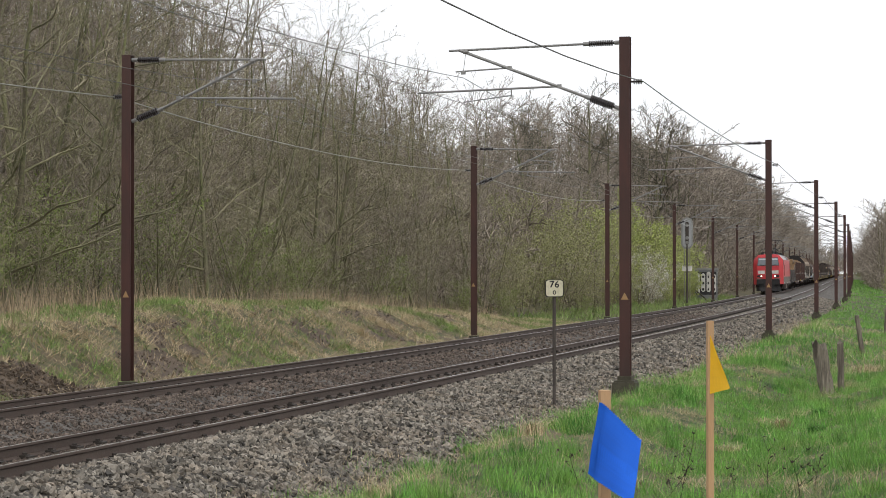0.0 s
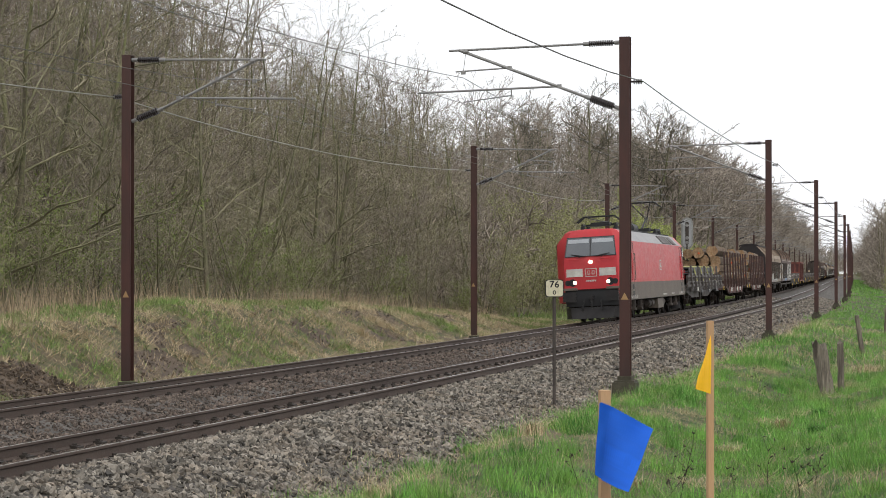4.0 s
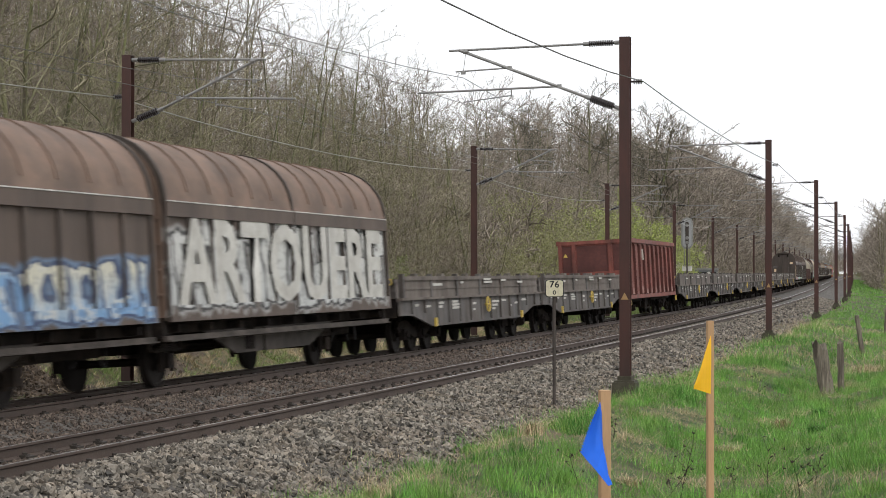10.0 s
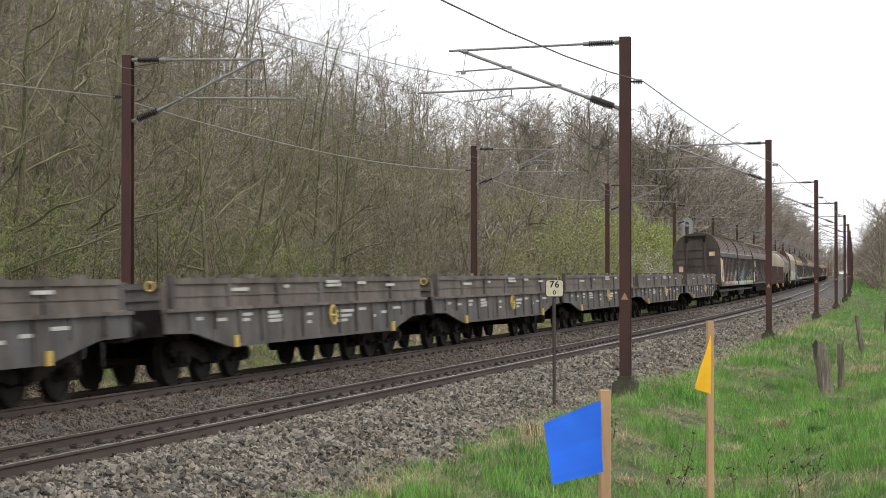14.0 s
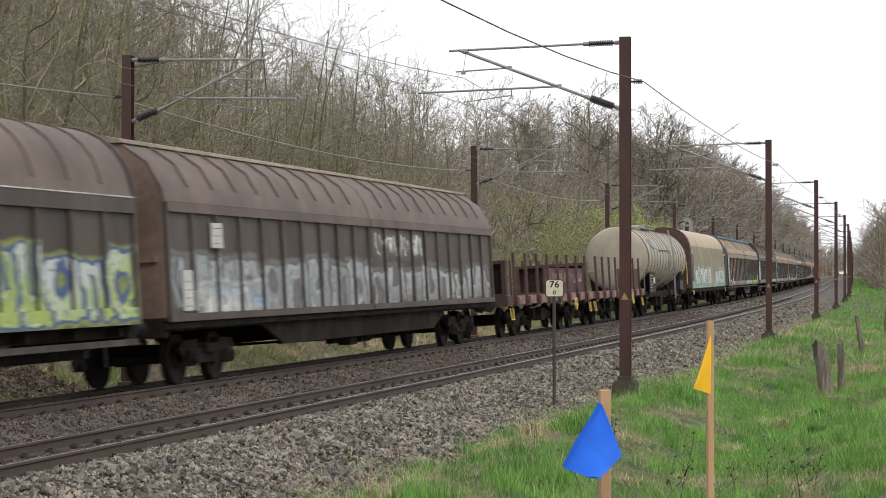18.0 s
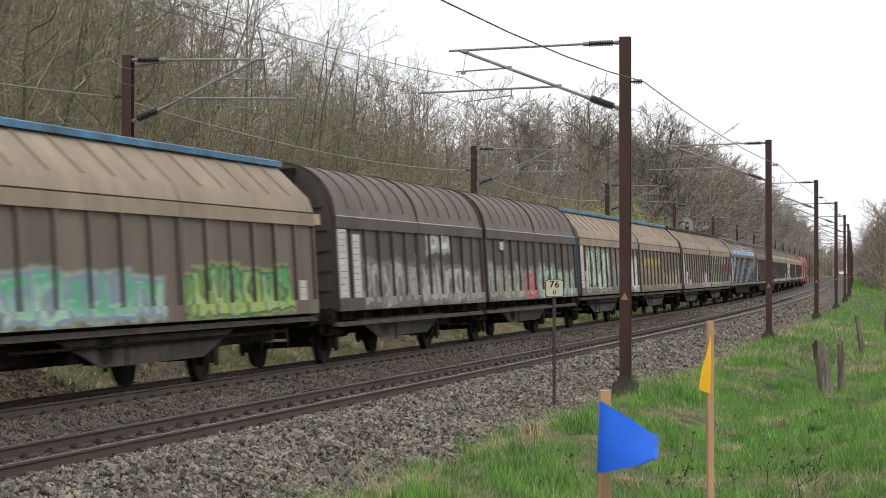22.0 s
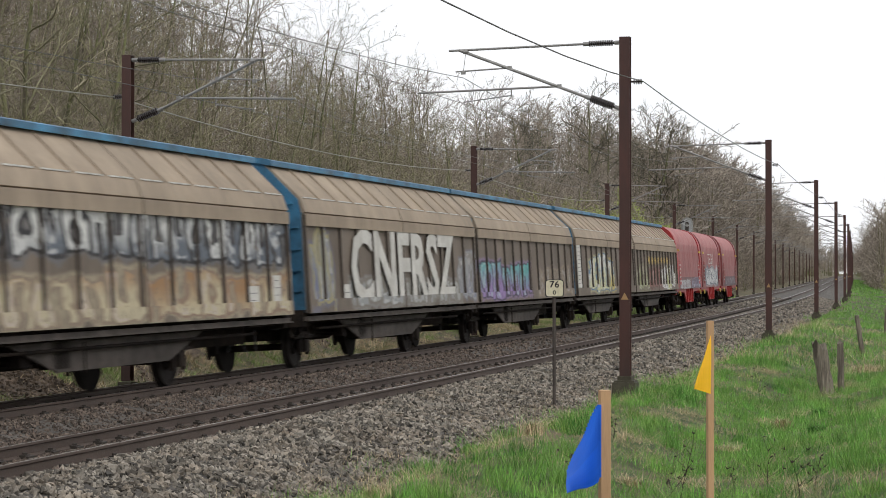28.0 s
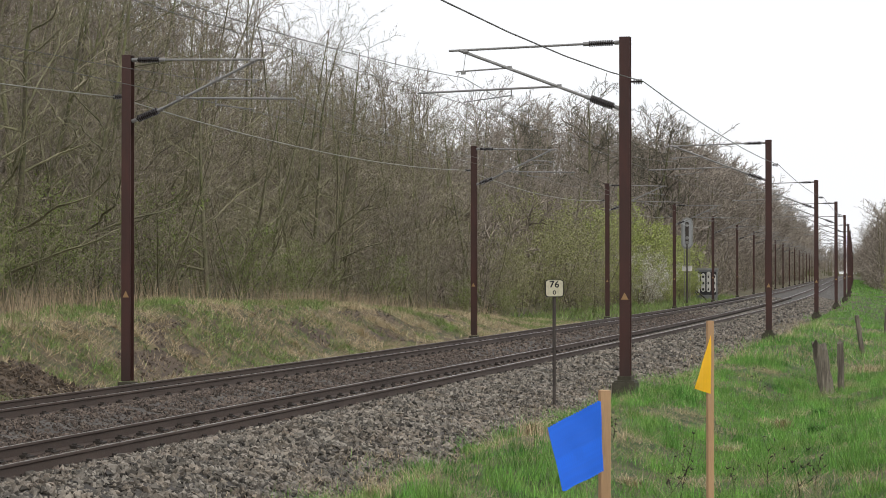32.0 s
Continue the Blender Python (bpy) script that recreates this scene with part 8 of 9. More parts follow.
beige = graffiti("sprayed_beige_cover", M_TARPBEIGE, [(-9.6, 0.6, 1.0, 2.1, (0.10, 0.36, 0.20), (0.16, 0.42, 0.26), (0.2, 0.33, 0.2), 0.8, 90), (-8.6, 1.0, 1.2, 2.35, W_, (0.46, 0.48, 0.46), (0.06, 0.08, 0.07), 1.0, 91), (3.2, 9.8, 1.1, 2.0, (0.10, 0.36, 0.20), (0.16, 0.42, 0.26), (0.2, 0.33, 0.2), 0.8, 92), (3.8, 9.2, 1.25, 2.3, W_, (0.46, 0.48, 0.46), (0.06, 0.08, 0.07), 1.0, 93)])
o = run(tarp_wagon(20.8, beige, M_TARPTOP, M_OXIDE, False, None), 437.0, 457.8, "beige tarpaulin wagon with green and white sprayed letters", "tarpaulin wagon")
label_plates(o, ((-9.5, 0.9, 1.5, 2.9),), 1.435, M_GREYP)
P3 = (0.30, 0.20, 0.20)
M_SPRAYDARK = mat("blue_grey_spray", (0.045, 0.055, 0.075), 0.7, var=0.4, size=0.6, second=(0.10, 0.07, 0.075), amount=0.3)
hems = [graffiti("sprayed_hem_1", M_TARPDIRT, [(-4.6, 0.0, 1.15, 1.62, (0.32, 0.31, 0.33), (0.2, 0.14, 0.16), (0.4, 0.42, 0.42), 1.0, 94), (0.6, 5.0, 1.15, 1.66, (0.17, 0.15, 0.22), (0.25, 0.24, 0.32), (0.1, 0.08, 0.11), 1.5, 95)]),
        graffiti("sprayed_hem_2", M_TARPDIRT, [(-3.6, 4.2, 1.15, 1.70, (0.62, 0.62, 0.60), (0.13, 0.16, 0.17), (0.14, 0.07, 0.07), 1.3, 96)]),
        graffiti("sprayed_hem_3", M_TARPDIRT, [(-3.6, 3.6, 1.2, 1.66, (0.17, 0.12, 0.14), (0.13, 0.10, 0.12), (0.09, 0.07, 0.08), 1.2, 97)])]
LETTERED = graffiti("lettered_red_cover", M_TARPRED, [(-3.7, 4.0, 1.14, 2.35, (0.10, 0.11, 0.14), (0.16, 0.14, 0.16), (0.08, 0.09, 0.12), 0.9, 98), (-3.3, 3.5, 1.22, 2.3, (0.66, 0.66, 0.64), (0.50, 0.51, 0.52), (0.03, 0.045, 0.07), 1.25, 99)])
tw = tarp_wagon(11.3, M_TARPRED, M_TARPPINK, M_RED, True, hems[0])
for k, (a, b) in enumerate(((716.7, 727.5), (728.2, 739.6), (740.5, 752.3))):
    o = tw if k == 0 else copy_thing(tw, Matrix())
    swap([c for c in o.children if c.name.startswith("cover_hem")][0], hems[k])
    if k:
        for c in [c for c in o.children if c.name.startswith(("end_wall", "end_brace"))]:
            swap(c, M_DULLRED)
    run(o, a, b, ("faded red tarpaulin wagon with grey sprayed letters on its hem", "faded red tarpaulin wagon sprayed with white outlined letters", "last faded red tarpaulin wagon with a grimy hem")[k], "tarpaulin wagon")
    if k == 1:
        part("sprayed_letters", text_mesh("TECH", 3.0, 0.6, M_WHITE, -0.01), None, o, "thin white sprayed letters", m=Matrix.Translation((1.425, -2.4, 2.42)))
        swap([c for c in o.children if c.name.startswith("cover") and not c.name.startswith("cover_hem")][0], LETTERED)
        bpy.data.objects.remove([c for c in o.children if c.name.startswith("cover_hem")][0])
    g = Geo().span((1.40, -4.75, 1.35), (1.415, -4.1, 2.55))
    part("inscription_panel", g, M_RED, o, "bright red inscription panel")
    part("inscription_panel", Geo().span((1.40, 4.2, 1.35), (1.415, 4.9, 2.55)), M_RED, o, "bright red inscription panel")
    g = Geo()
    for j in range(5):
        g.span((1.415, -4.7, 1.5 + 0.2 * j), (1.419, -4.2 - 0.1 * (j % 3), 1.56 + 0.2 * j)).span((1.415, 4.28, 1.5 + 0.2 * j), (1.419, 4.75 - 0.1 * (j % 3), 1.56 + 0.2 * j))
    part("stencil_bars", g, M_WHITE, o, "white stencil bars")

# ---- kilometre sign
M_SIGN = mat("cream_sign_face", (0.62, 0.58, 0.42), 0.5, var=0.08, size=0.3, second=(0.5, 0.45, 0.32), amount=0.25)
M_POST = mat("sign_post_steel", (0.075, 0.062, 0.055), 0.7, 0.3, var=0.25, size=0.5)
M_LATH = mat("pale_pine_lath", (0.55, 0.35, 0.19), 0.75, var=0.18, size=0.5, second=(0.45, 0.27, 0.14), amount=0.4, fine=40, streak=0.15)
M_FLAGB = mat("blue_plastic_cloth", (0.014, 0.118, 0.62), 0.65, spec=0.2, var=0.10, size=0.2, fine=30, bump=0.05)
M_FLAGY = mat("yellow_plastic_cloth", (0.93, 0.52, 0.02), 0.45, var=0.06, size=0.2, fine=30, bump=0.05)
M_FENCE = mat("weathered_post_wood", (0.27, 0.235, 0.185), 0.95, var=0.4, size=0.25, second=(0.09, 0.075, 0.06), amount=0.45, fine=30, streak=0.12, bump=0.5)
M_WEED = mat("dry_weed_stalk", (0.045, 0.034, 0.026), 0.9, var=0.3, size=0.3)


def rounded_plate(w, h, r, y0, y1, cz):
    p = []
    for cx, cy, a0 in ((w / 2 - r, h / 2 - r, 0), (-w / 2 + r, h / 2 - r, 90), (-w / 2 + r, -h / 2 + r, 180), (w / 2 - r, -h / 2 + r, 270)):
        p += [(cx + r * math.cos(radians(a0 + k * 22.5)), cz + cy + r * math.sin(radians(a0 + k * 22.5))) for k in range(5)]
    return Geo().prism(p, y0, y1)


def km_sign():
    e = new("kilometre_sign")
    part("post", Geo().tube((0, 0, -0.75), (0, 0, 1.95), 0.032, 10), M_POST, e)
    plate = part("plate", rounded_plate(0.335, 0.32, 0.05, -0.05, -0.035, 1.80), M_BLACK, e, "black rounded rim")
    part("plate_face", rounded_plate(0.305, 0.29, 0.04, -0.053, -0.05, 1.80), M_SIGN, plate, "cream sign face")
    for body, w, h, x, z in (("76", 0.175, 0.125, -0.09, 1.81), ("0", 0.065, 0.085, -0.034, 1.682)):
        me = text_mesh(body, w, h, M_BLACK, 0.02)
        part("digits", me, None, plate, m=Matrix.Translation((x, -0.056, z)) @ Matrix.Rotation(-math.pi / 2, 4, "Z"))
    return tagged(e, "cream kilometre sign marked 76 0 on a thin steel post", "sign")


km_sign().matrix_basis = pose(2.02, 36.0, 0.0, 0, 0, 4)


# ---- stakes with flags
def stake(name, x, y, top, wide, label):
    e = new(name)
    base = float(-0.1)
    g = Geo().span((-wide / 2, -wide / 2, base), (wide / 2, wide / 2, top))
    lath = part("lath", g, M_LATH, e, "pale sawn pine lath")
    bv = lath.modifiers.new("soft", "BEVEL")
    bv.width, bv.segments = 0.002, 2
    e.matrix_basis = pose(x, y, 0, 0, 0, 12)
    return tagged(e, label, "stake", "stakes with flags")


stake("flag_stake", 0.637, 7.82, 1.635, 0.040, "blue flag on a pale wooden stake in the grass")
stake("flag_stake", 1.714, 12.72, 1.787, 0.040, "yellow flag on a pale wooden stake in the grass")
FLAGS = []


def flag(name, material, x, y, z_top, high, wide, n, label, slant, low):
    """A pennant in upright strips, its upper edge falling and its lower edge rising away from the stake."""
    strips_ = []
    w = wide / n
    for k in range(n):
        g = Geo()
        a, b = (-0.004 if k == 0 else -0.006), w + 0.006
        rows, cols = 5, 3
        vs = []
        for i in range(rows):
            for j in range(cols):
                u = a + (b - a) * j / (cols - 1)
                up, dn = -slant * (k * w + u), -high - low * (k * w + u)
                vs.append((u, 0.0004 * k + 0.003 * math.sin(6 * i / rows), up + (dn - up) * i / (rows - 1)))
        fs = [(i * cols + j, i * cols + j + 1, (i + 1) * cols + j + 1, (i + 1) * cols + j) for i in range(rows - 1) for j in range(cols - 1)]
        o = part(name, g.add(vs, fs), material, None, angle=60)
        tagged(o, label, "flag", name + " panels")
        strips_.append(o)
    FLAGS.append((strips_, Vector((x, y, z_top)), w, 0.0))
    return strips_


BLUE_H, BLUE_W, BLUE_N = 0.285, 0.272, 20
BLUE_TIE = Vector((0.615, 7.765, 1.598))
BLUE = []
for k in range(BLUE_N):
    w = BLUE_W / BLUE_N
    g = Geo()
    vs = [(x, 0.0025 * math.sin(1.3 * j + 0.5 * k) + 0.001, -BLUE_H * (j / 6 - 0.5)) for j in range(7) for x in (-w * 0.62, 0, w * 0.62)]
    g.add(vs, [(3 * j + i, 3 * j + i + 1, 3 * j + i + 4, 3 * j + i + 3) for j in range(6) for i in range(2)])
    BLUE.append(tagged(part("blue_flag", g, M_FLAGB, None, angle=80), "strip of bright blue cloth flag fluttering on a stake", "flag", "blue_flag panels"))
flag("yellow_flag", M_FLAGY, 1.714, 12.695, 1.690, 0.37, 0.150, 6, "strip of bright yellow cloth flag hanging on a stake", 2.05, -0.25)


# ---- fence posts in the meadow
def fence_post(x, y, top, wide, lean, seed, label, broken):
    r = random.Random(seed)
    z0 = -0.85
    n, rings = 9, 7
    vs = []
    for i in range(rings):
        u = i / (rings - 1)
        for k in range(n):
            a = 6.28319 * k / n
            rr = wide / 2 * (1 - 0.12 * u) * r.uniform(0.85, 1.12)
            zt = z0 + (top - z0) * u + (r.uniform(-broken, broken * 0.3) if i == rings - 1 else 0)
            vs.append((rr * math.cos(a) + lean * u, rr * math.sin(a) * 0.8, zt))
    fs = [(j * n + i, j * n + (i + 1) % n, (j + 1) * n + (i + 1) % n, (j + 1) * n + i) for j in range(rings - 1) for i in range(n)] + [tuple(range(n - 1, -1, -1)), tuple(range((rings - 1) * n, rings * n))]
    o = part("fence_post", Geo().add(vs, fs), M_FENCE, None, angle=40)
    o.matrix_basis = pose(x, y, 0)
    tagged(o, label, "fence post", "old fence posts")


fence_post(8.80, 45.3, 0.56, 0.36, -0.22, 1, "broad split grey fence post leaning in the grass", 0.3)
fence_post(9.20, 45.8, 0.52, 0.17, -0.02, 2, "dark weathered fence post with a pointed top", 0.12)
fence_post(13.9, 65.5, 0.66, 0.17, -0.22, 3, "grey weathered fence post leaning in the grass", 0.03)
fence_post(19.2, 86.0, 0.55, 0.17, 0.05, 4, "grey weathered fence post in the grass", 0.03)
fence_post(23.8, 106.0, 0.6, 0.17, 0.0, 5, "grey weathered fence post in the grass", 0.03)


# ---- dead weeds between the stakes
def weed(x, y, z, h, seed, spread):
    r = random.Random(seed)
    segs = []

    def shoot(p, w, length, rad, level):
        q = Vector(p)
        for i in range(4):
            w = (w + Vector((r.gauss(0, 0.10), r.gauss(0, 0.10), 0.02))).normalized()
            t = q + w * length / 4
            segs.append((*q, *t, rad * (1 - 0.15 * i), rad * (0.85 - 0.15 * i)))
            q = t
            if level and i > 0:
                for _ in range(2):
                    s = Vector((r.gauss(0, spread), r.gauss(0, spread), 0.8)).normalized()
                    shoot(q, s, length * r.uniform(0.2, 0.4), rad * 0.55, level - 1)
        for _ in range(3):
            segs.append((*q, *(q + Vector((r.gauss(0, 0.02), r.gauss(0, 0.02), r.uniform(0, 0.03)))), 0.008, 0.004))

    shoot((0, 0, -0.1), Vector((r.gauss(0, 0.25), r.gauss(0, 0.2), 1)).normalized(), h, 0.006, 1)
    o = new("dead_weed", big_mesh("dead_weed", *prisms(segs, 5), M_WEED, True))
    o.matrix_basis = pose(x, y, z)
    tagged(o, "dark dry branching weed stalk in the grass", "weed", "dead weeds")


def on_ground(px, py):
    """Where the sight line through a point of the view meets the meadow."""
    for k in range(80, 900):
        y = k * 0.1
        z = HC - (py - HOR) / FOC * y
        x = (px - 784) / FOC * y
        i = int(np.argmin((PX - x) ** 2 + (PY - y) ** 2))
        d = (x - PX[i]) * math.cos(HEAD[i]) - (y - PY[i]) * math.sin(HEAD[i])
        if z < float(ground_z(SG[i], d)):
            return x, y, float(ground_z(SG[i], d))
    return x, y, 0.0


for px, py, h, sd in ((1195, 900, 0.75, 1), (1170, 885, 0.5, 2), (1347, 716, 0.75, 3), (1358, 880, 0.65, 4), (1418, 885, 0.65, 5), (1083, 780, 0.35, 6), (1025, 870, 0.5, 7), (1440, 860, 0.4, 8), (1300, 870, 0.3, 9)):
    x, y, z = on_ground(px, py)
    weed(x, y, z, h, sd, 0.8)


def tuft(px, py, n, h, wide, material, seed, label, lean):
    """One tussock of grass."""
    x, y, z = on_ground(px, py)
    r = np.random.RandomState(seed)
    a, b = r.uniform(0, 6.283, n), r.uniform(0, 6.283, n)
    hh = h * r.uniform(0.5, 1.1, n)
    p = np.stack([r.normal(0, wide * 0.4, n), r.normal(0, wide * 0.4, n), np.full(n, -0.04)], -1)
    side = np.stack([np.cos(a), np.sin(a), 0 * a], -1) * 0.006
    tilt = np.stack([np.cos(b), np.sin(b), 0 * b], -1) * (hh * lean * r.uniform(0.3, 1.2, n))[:, None]
    up = np.stack([0 * hh, 0 * hh, hh], -1)
    mid, tip = p + tilt * 0.3 + up * 0.6, p + tilt + up * 0.8
    v = np.stack([p - side, p + side, mid + side * 0.8, mid - side * 0.8, tip + side * 0.1, tip - side * 0.1], 1).reshape(-1, 3)
    f = (np.array([(0, 1, 2, 3), (3, 2, 4, 5)])[None] + 6 * np.arange(n)[:, None, None]).reshape(-1, 4)
    o = new("grass_tuft", big_mesh("grass_tuft", v, f, material, True))
    o.matrix_basis = pose(x, y, z)
    tagged(o, label, "grass tuft", "grass tufts")


for px, py, n, h, w, m_, sd, lb, ln in ((1382, 762, 260, 0.34, 0.16, M_STRAW, 1, "pale dead grass tussock in the meadow", 0.9), (1340, 748, 160, 0.16, 0.3, M_STRAW, 2, "pale dead grass tussock in the meadow", 1.2), (1450, 738, 320, 0.26, 0.22, M_DARKG, 3, "dark green grass tussock in the meadow", 0.7), (1445, 765, 240, 0.2, 0.2, M_DARKG, 4, "dark green grass tussock in the meadow", 0.7), (1290, 800, 200, 0.2, 0.3, M_STRAW, 5, "pale dead grass tussock in the meadow", 1.2), (1110, 860, 160, 0.2, 0.2, M_STRAW, 6, "pale dead grass tussock in the meadow", 1.2), (1535, 660, 260, 0.35, 0.5, M_STRAW, 7, "pale dead grass tussock by the old fence", 0.9), (1505, 690, 160, 0.3, 0.35, M_STRAW, 8, "pale dead grass tussock by the old fence", 0.9), (575, 870, 200, 0.26, 0.2, M_STRAW, 9, "mixed grass tussock at the ballast edge", 0.8), (560, 880, 200, 0.26, 0.25, M_GRASS, 10, "green grass tussock at the ballast edge", 0.7), (625, 872, 260, 0.24, 0.25, M_GRASS, 11, "green grass tussock at the ballast edge", 0.7), (670, 880, 200, 0.22, 0.25, M_STRAW, 12, "mixed grass tussock at the ballast edge", 0.8), (800, 815, 240, 0.24, 0.25, M_GRASS, 13, "green grass tussock at the ballast edge", 0.7), (840, 800, 200, 0.2, 0.25, M_GRASS, 14, "green grass tussock at the ballast edge", 0.7), (940, 770, 160, 0.3, 0.2, M_STRAW, 15, "mixed grass tussock at the ballast edge", 0.8)):
    tuft(px, py, n, h, w, m_, sd, lb, ln)


# ---- signal and relay cabinet beyond the tracks
M_SIGNAL = mat("pale_signal_grey", (0.36, 0.37, 0.37), 0.55, 0.1, var=0.15, size=0.8)


def signal():
    e = new("railway_signal")
    part("mast_tube", Geo().tube((0, 0, -0.5), (0, 0, 4.0), 0.07, 10), M_POST, e)
    part("head_back", rounded_plate(0.88, 2.4, 0.42, 0.0, 0.12, 4.75), M_GALV, e, "grey rounded back board")
    part("head_face", rounded_plate(0.66, 2.16, 0.32, -0.05, 0.0, 4.75), M_SIGNAL, e, "pale grey face board")
    part("lamp_column", rounded_plate(0.26, 1.75, 0.12, -0.09, -0.05, 4.75), M_POST, e, "dark column of lamps")
    for z in (4.05, 4.4, 5.35):
        part("lens_hood", Geo().lathe([(-0.22, 0.12), (-0.05, 0.13), (-0.04, 0.09)], "y", (0, 0, z), 12), M_GALV, e)
    part("number_plate", Geo().span((-0.38, -0.09, 1.9), (-0.06, -0.07, 2.25)).span((0.06, -0.09, 1.9), (0.38, -0.07, 2.25)), M_WHITE, e, "two small white plates")
    part("ladder", Geo().tube((0.2, 0.2, -0.3), (0.2, 0.15, 4.2), 0.025, 6).tube((-0.2, 0.2, -0.3), (-0.2, 0.15, 4.2), 0.025, 6), M_GALV, e)
    return tagged(e, "grey colour-light signal on a thin mast beside the track", "signal")


p = at(np.float64(111.1), np.float64(-3.6), -0.4)
signal().matrix_basis = pose(p[0], p[1], 0.25, 0, 0, -10)


def cabinet():
    e = new("relay_cabinet")
    body = Geo().span((-0.75, -0.4, -0.6), (0.75, 0.4, 1.95))
    o = part("body", body, M_GREYC, e)
    part("lid", Geo().span((-0.82, -0.46, 1.95), (0.82, 0.46, 2.05)), M_GALV, e)
    part("door", Geo().span((-0.70, -0.43, 0.1), (0.70, -0.40, 1.85)), graffiti("sprayed_cabinet_door", M_GREYC, []), e, "door sprayed with white bubble shapes")
    part("sprayed_ground", Geo().span((-0.70, -0.438, 0.2), (0.66, -0.431, 1.8)), M_BLACK, e, "black sprayed ground")
    for i in range(4):
        x = -0.56 + 0.36 * i
        g = Geo()
        q = rounded_plate(0.27, 1.4 - 0.12 * (i % 2), 0.12, -0.452, -0.439, 1.0 + 0.05 * (i % 3))
        g.add([(a + x, b, c) for a, b, c in q.v], q.f)
        part("sprayed_shape", g, M_WHITE, e, "white sprayed bubble shape")
        g = Geo()
        for z in (0.62, 1.05, 1.5):
            g.span((x - 0.07, -0.457, z - 0.13), (x + 0.02 + 0.05 * (i % 2), -0.453, z + 0.04))
        part("sprayed_line", g, M_BLACK, e)
    part("cable_duct", Geo().tube((-1.0, -0.6, 0.75), (0.0, -0.7, -0.1), 0.06, 6), M_CONC, e)
    return tagged(e, "grey relay cabinet covered in white sprayed bubble letters", "cabinet")


M_GREYC = mat("cabinet_grey", (0.16, 0.165, 0.165), 0.6, 0.1, var=0.2, size=0.8)
p = at(np.float64(142.0), np.float64(-4.7), 0.0)
cab_ = cabinet()
cab_.matrix_basis = pose(p[0], p[1], -0.25, 0, 0, -8)
cab_.scale = (1.35, 1.35, 1.3)



# ---- the train's run
def gone(t):
    """How far the train has come at t, from where it is at 5.5 s."""
    return 29.9 * (t - 5.5) - (0.0675 * (t - 13) ** 2 if t > 13 else 0.0)


def on_track(u, half, t):
    s = u - gone(t)
    pa, pb = at(np.float64(s - half), np.float64(0), 0.0, 0.0), at(np.float64(s + half), np.float64(0), 0.0, 0.0)
    c, k = (pa + pb) / 2, pb - pa
    return pose(*c, 0, -math.degrees(line(s)[3]), -math.degrees(math.atan2(k[0], k[1])))


# ---- the flags in the wind
# (0, 0) is where its upper corner is tied to the stake; seconds, then the across and up of the lower hoist corner, the upper and the lower free corner, in centimetres
BLUE_CORNERS = []
BLUE_CORNERS += [(0, -4.7, -29.2, 14.6, -14.6, 9.7, -36.4), (1, -0.7, -28.1, 16.4, -2.2, 24.3, -24.7), (2, -0.7, -28.1, 25, -4.9, 25, -30.6), (3, -2, -30.4, 17.8, -11.2, 3.4, -33.7)]
BLUE_CORNERS += [(6, -1.6, -28.1, 22.7, -8.3, 18.7, -31.9), (7, -0.4, -27, 5.8, -11.2, 9.7, -34.2), (8, 0.4, -27, -8.5, -5.4, -5.2, -28.1), (9, 0, -26.5, -18.7, -12.8, -9.7, -29.7), (10, 1.8, -29.2, -8.3, -18.9, 0.7, -28.8), (11, 0, -27.4, -13.3, -23.6, -13.7, -31.9), (12, 0, -27, -12.4, -12.1, -4.7, -30.6), (13, 0, -27, -22.3, -12.4, -8.1, -29.7), (14, 0, -27, -22.3, -8.1, -20, -29.7)]
BLUE_CORNERS += [(16.5, -1.6, -27, -3.8, -18, 7.4, -28.3), (17, -1.8, -27.2, 11.7, -19.3, 7.2, -31.3), (17.5, -11.9, -31.5, 7.6, -17.1, -4.9, -30.4), (18, -15.1, -25.9, 7.4, -20.2, -3.8, -26.5), (19, -0.7, -27.4, 20.2, -6.7, 24.7, -27.9), (20, 0, -25.9, -6.3, -18, -11.9, -32.6), (21, -3.6, -28.1, 18.9, -7.2, 5.4, -24.7), (22, -1.6, -27.4, 22, -13.5, 18.7, -19.6), (23, -11.9, -28.6, 18, -24.1, 0.7, -38.7), (23.5, -15.1, -28.8, 10.1, -26.3, -9.4, -37.6), (24, 0, -27, -27.2, -24.7, -28.3, -27.9), (25, 0.7, -29, -20, -28.3, -22.7, -34.6)]
BLUE_CORNERS += [(28, 0, -31, -12.8, -27.4, -14.6, -32.8), (29, -0.4, -28.3, -11.5, -27, -11.9, -33.3), (29.5, 0, -26.8, -26.5, -18.9, -23.8, -27.4), (30, 0, -27.2, -27, -13.7, -23.6, -29.5), (31, 0, -26.5, -16.9, -1.8, -19.6, -27.9), (31.5, 0, -26.5, -23.6, -13.7, -11.9, -27.9), (32, 0, -26.5, -20.9, -9.9, -16, -32.4)]
# seconds, heading (0 to the right, 180 to the left, 90 towards the eye), droop, flutter, all in degrees
YELLOW_WIND = [(0, 48, 0, 8), (1, 52, 0, 8), (1.4, 90, 0, 10), (1.8, 132, 0, 12), (2.6, 136, 0, 12), (3.5, 136, 0, 14), (5.5, 138, 0, 10), (9, 140, 0, 8), (14, 140, 0, 8), (19, 140, 0, 8), (21.4, 128, 0, 14), (23, 132, 0, 10), (24.2, 136, 0, 12), (25.2, 140, 0, 12), (28, 140, 0, 8), (32, 138, 0, 8)]


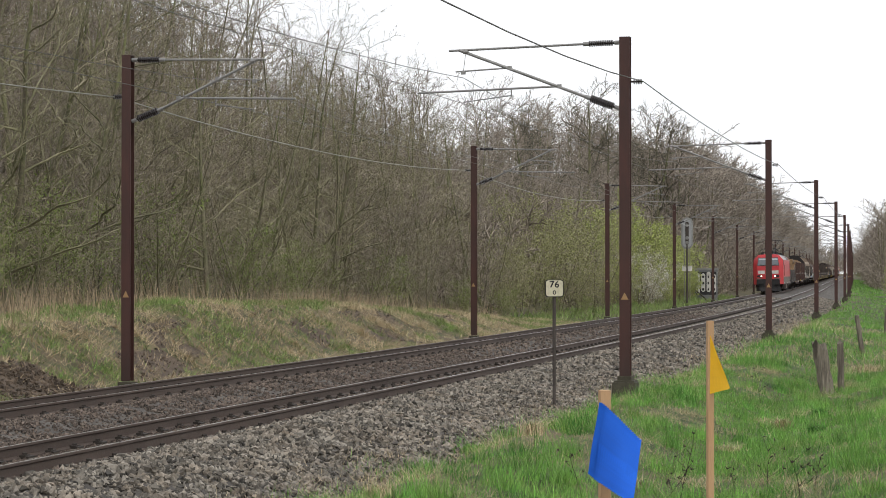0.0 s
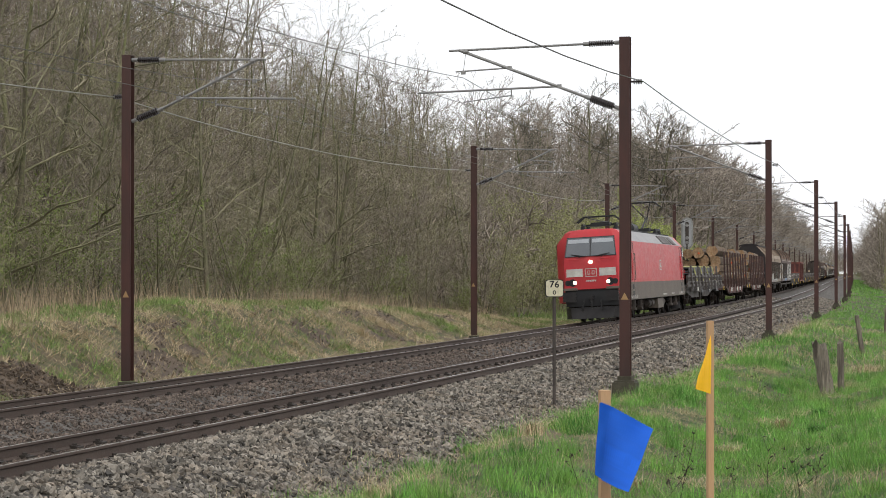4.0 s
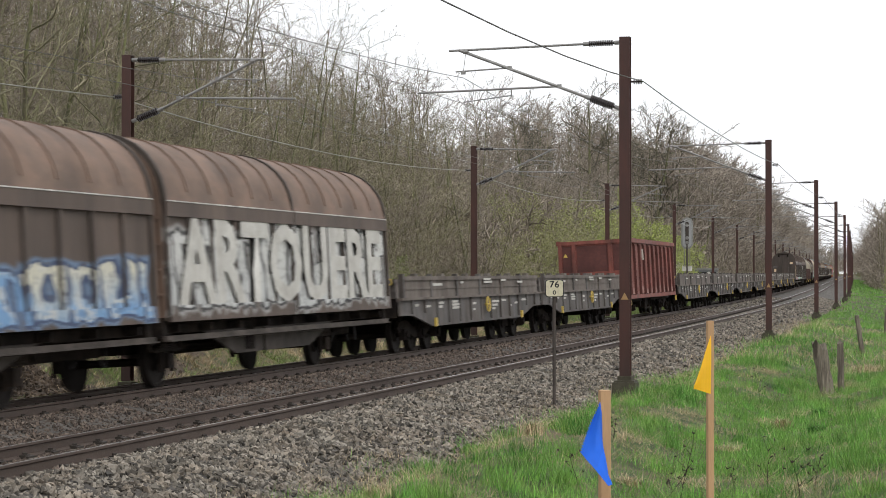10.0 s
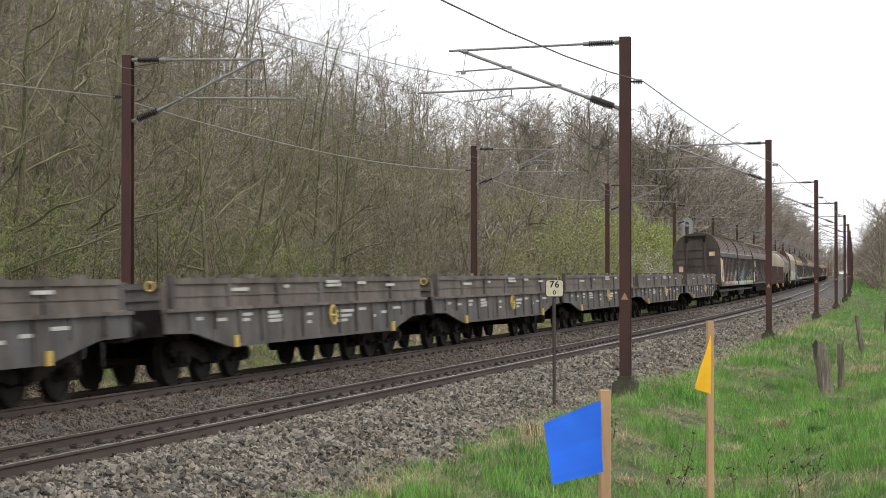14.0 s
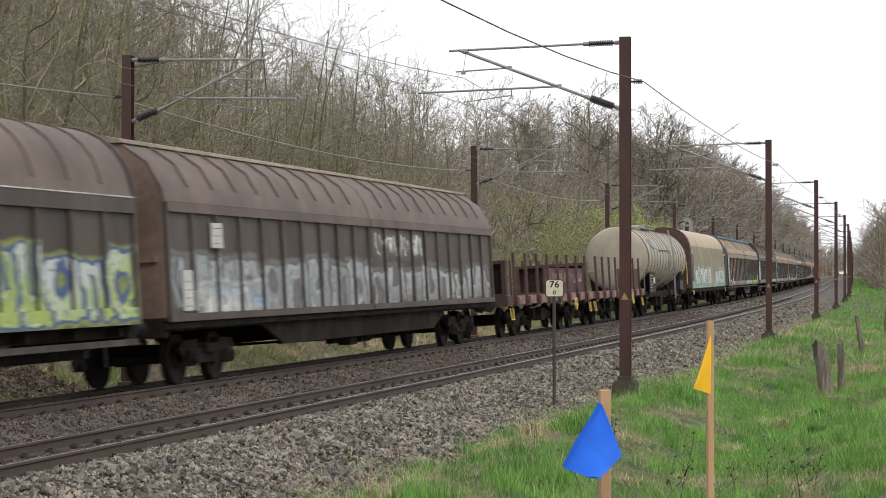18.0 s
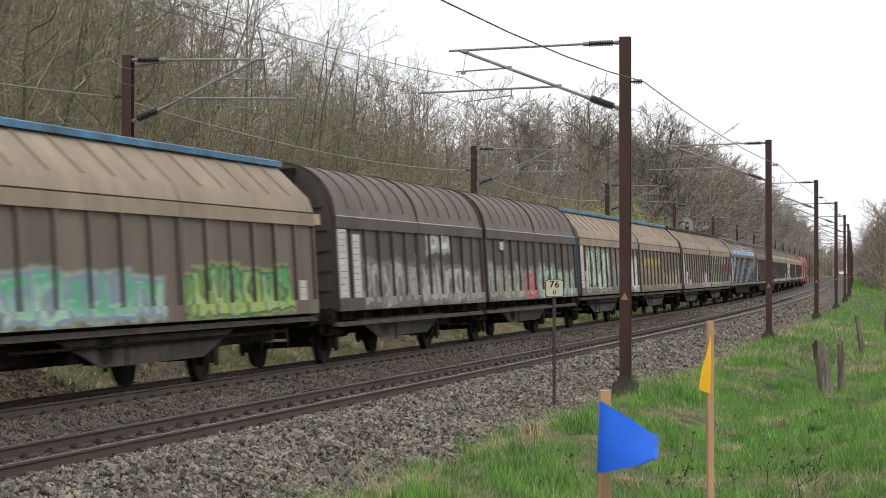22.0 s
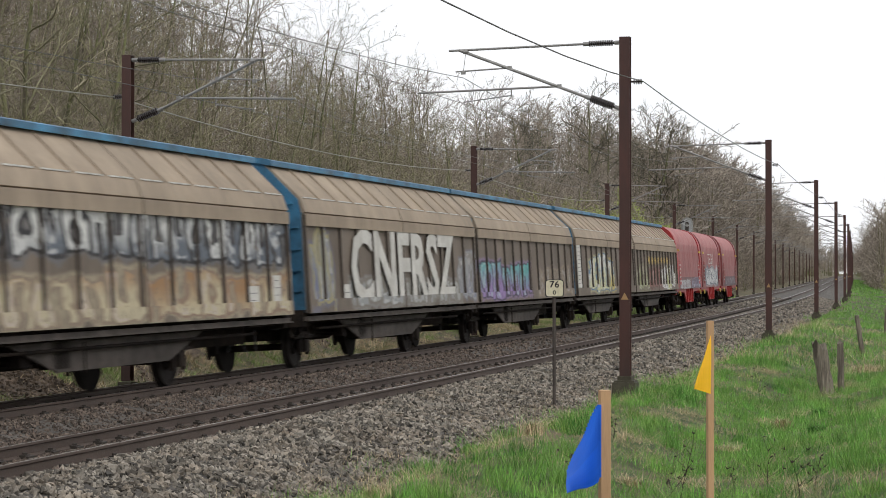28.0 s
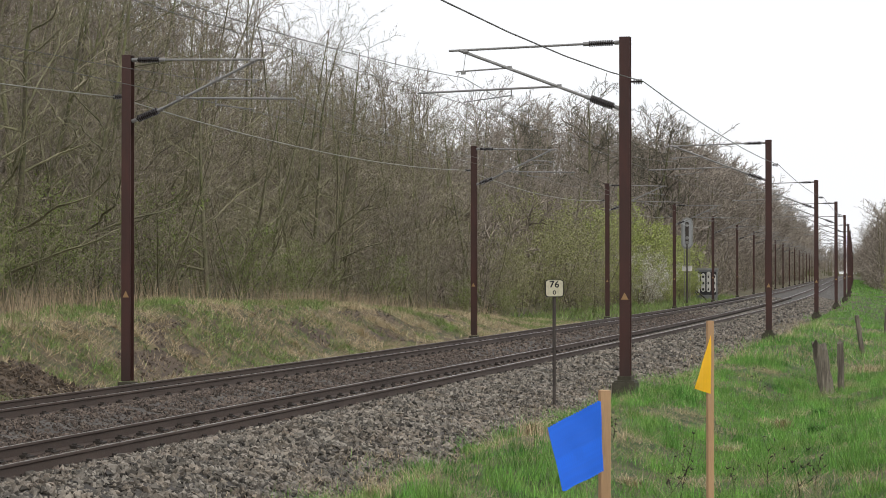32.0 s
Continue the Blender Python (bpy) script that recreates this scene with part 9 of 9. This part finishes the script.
def fly(panels, hoist, w, fall, wind, step):
    """Each panel hangs on from the end of the one before it."""
    tt = [k[0] for k in wind]
    rows = [[] for _ in panels]
    n = len(panels)
    for i in range(int(round(32.0 / step)) + 1):
        t = i * step
        head, droop, amp = (np.interp(t, tt, [k[j] for k in wind]) for j in (1, 2, 3))
        p = hoist.copy()
        for k in range(n):
            a = head + amp * (0.3 + k / n) * math.sin(1.4 * k - 5.5 * t)
            stiff = 0.12 + 0.68 * max(0.0, math.cos(radians(head))) ** 2
            b = droop * (stiff + (0.95 - stiff) * (k / (n - 1)) ** 0.6)
            m = Matrix.Translation(p) @ Matrix.Rotation(radians(-a), 4, "Z") @ Matrix.Rotation(radians(b), 4, "Y")
            rows[k].append((t, m))
            p = p + m.to_3x3() @ Vector((w, 0, -fall * w)) - Vector((0, 0, w * math.tan(radians(droop * 0.25))))
    for o, r in zip(panels, rows):
        walk(o, r)


def fly_blue():
    """The blue cloth between its four corners; what the corners leave of its size bellies towards the eye."""
    keys = np.array(BLUE_CORNERS)
    rows = [[] for _ in BLUE]
    for i in range(161):
        t = i * 0.2
        c = [np.interp(t, keys[:, 0], keys[:, j]) / 100 for j in range(1, 7)]
        tie, hem, tip, toe = Vector((0, 0, 0)), Vector((c[0], 0, c[1])), Vector((c[2], 0, c[3])), Vector((c[4], 0, c[5]))
        deep = math.sqrt(max(0.0, BLUE_W ** 2 - tip.length_squared))
        for k in range(BLUE_N):
            u = (k + 0.5) / BLUE_N
            up, down = tie.lerp(tip, u), hem.lerp(toe, u)
            fold = math.sqrt(max(0.0, BLUE_H ** 2 - (up - down).length_squared))
            belly = -deep * u * 0.8 + 0.010 * u * math.sin(8 * u - 6 * t)
            up.y, down.y = belly, belly - fold
            z = (up - down).normalized()
            x = (tip + Vector((0, -deep * 0.8 + 0.08 * BLUE_W * math.cos(8 * u - 6 * t), 0))).lerp(toe - hem + Vector((0, -deep * 0.8, 0)), 0.5)
            x = (x - z * x.dot(z)).normalized()
            y = z.cross(x)
            at_ = BLUE_TIE + (up + down) / 2
            m = Matrix(((x.x, y.x, z.x, at_.x), (x.y, y.y, z.y, at_.y + 0.0004 * k), (x.z, y.z, z.z, at_.z), (0, 0, 0, 1)))
            rows[k].append((t, m))
    for o, r in zip(BLUE, rows):
        walk(o, r)


def motions():
    for ob, u, half in TRAIN:
        walk(ob, [(float(t), on_track(u, half, float(t))) for t in range(0, 33)])
    fly_blue()
    fly(*FLAGS[0], YELLOW_WIND, 0.4)


motions()
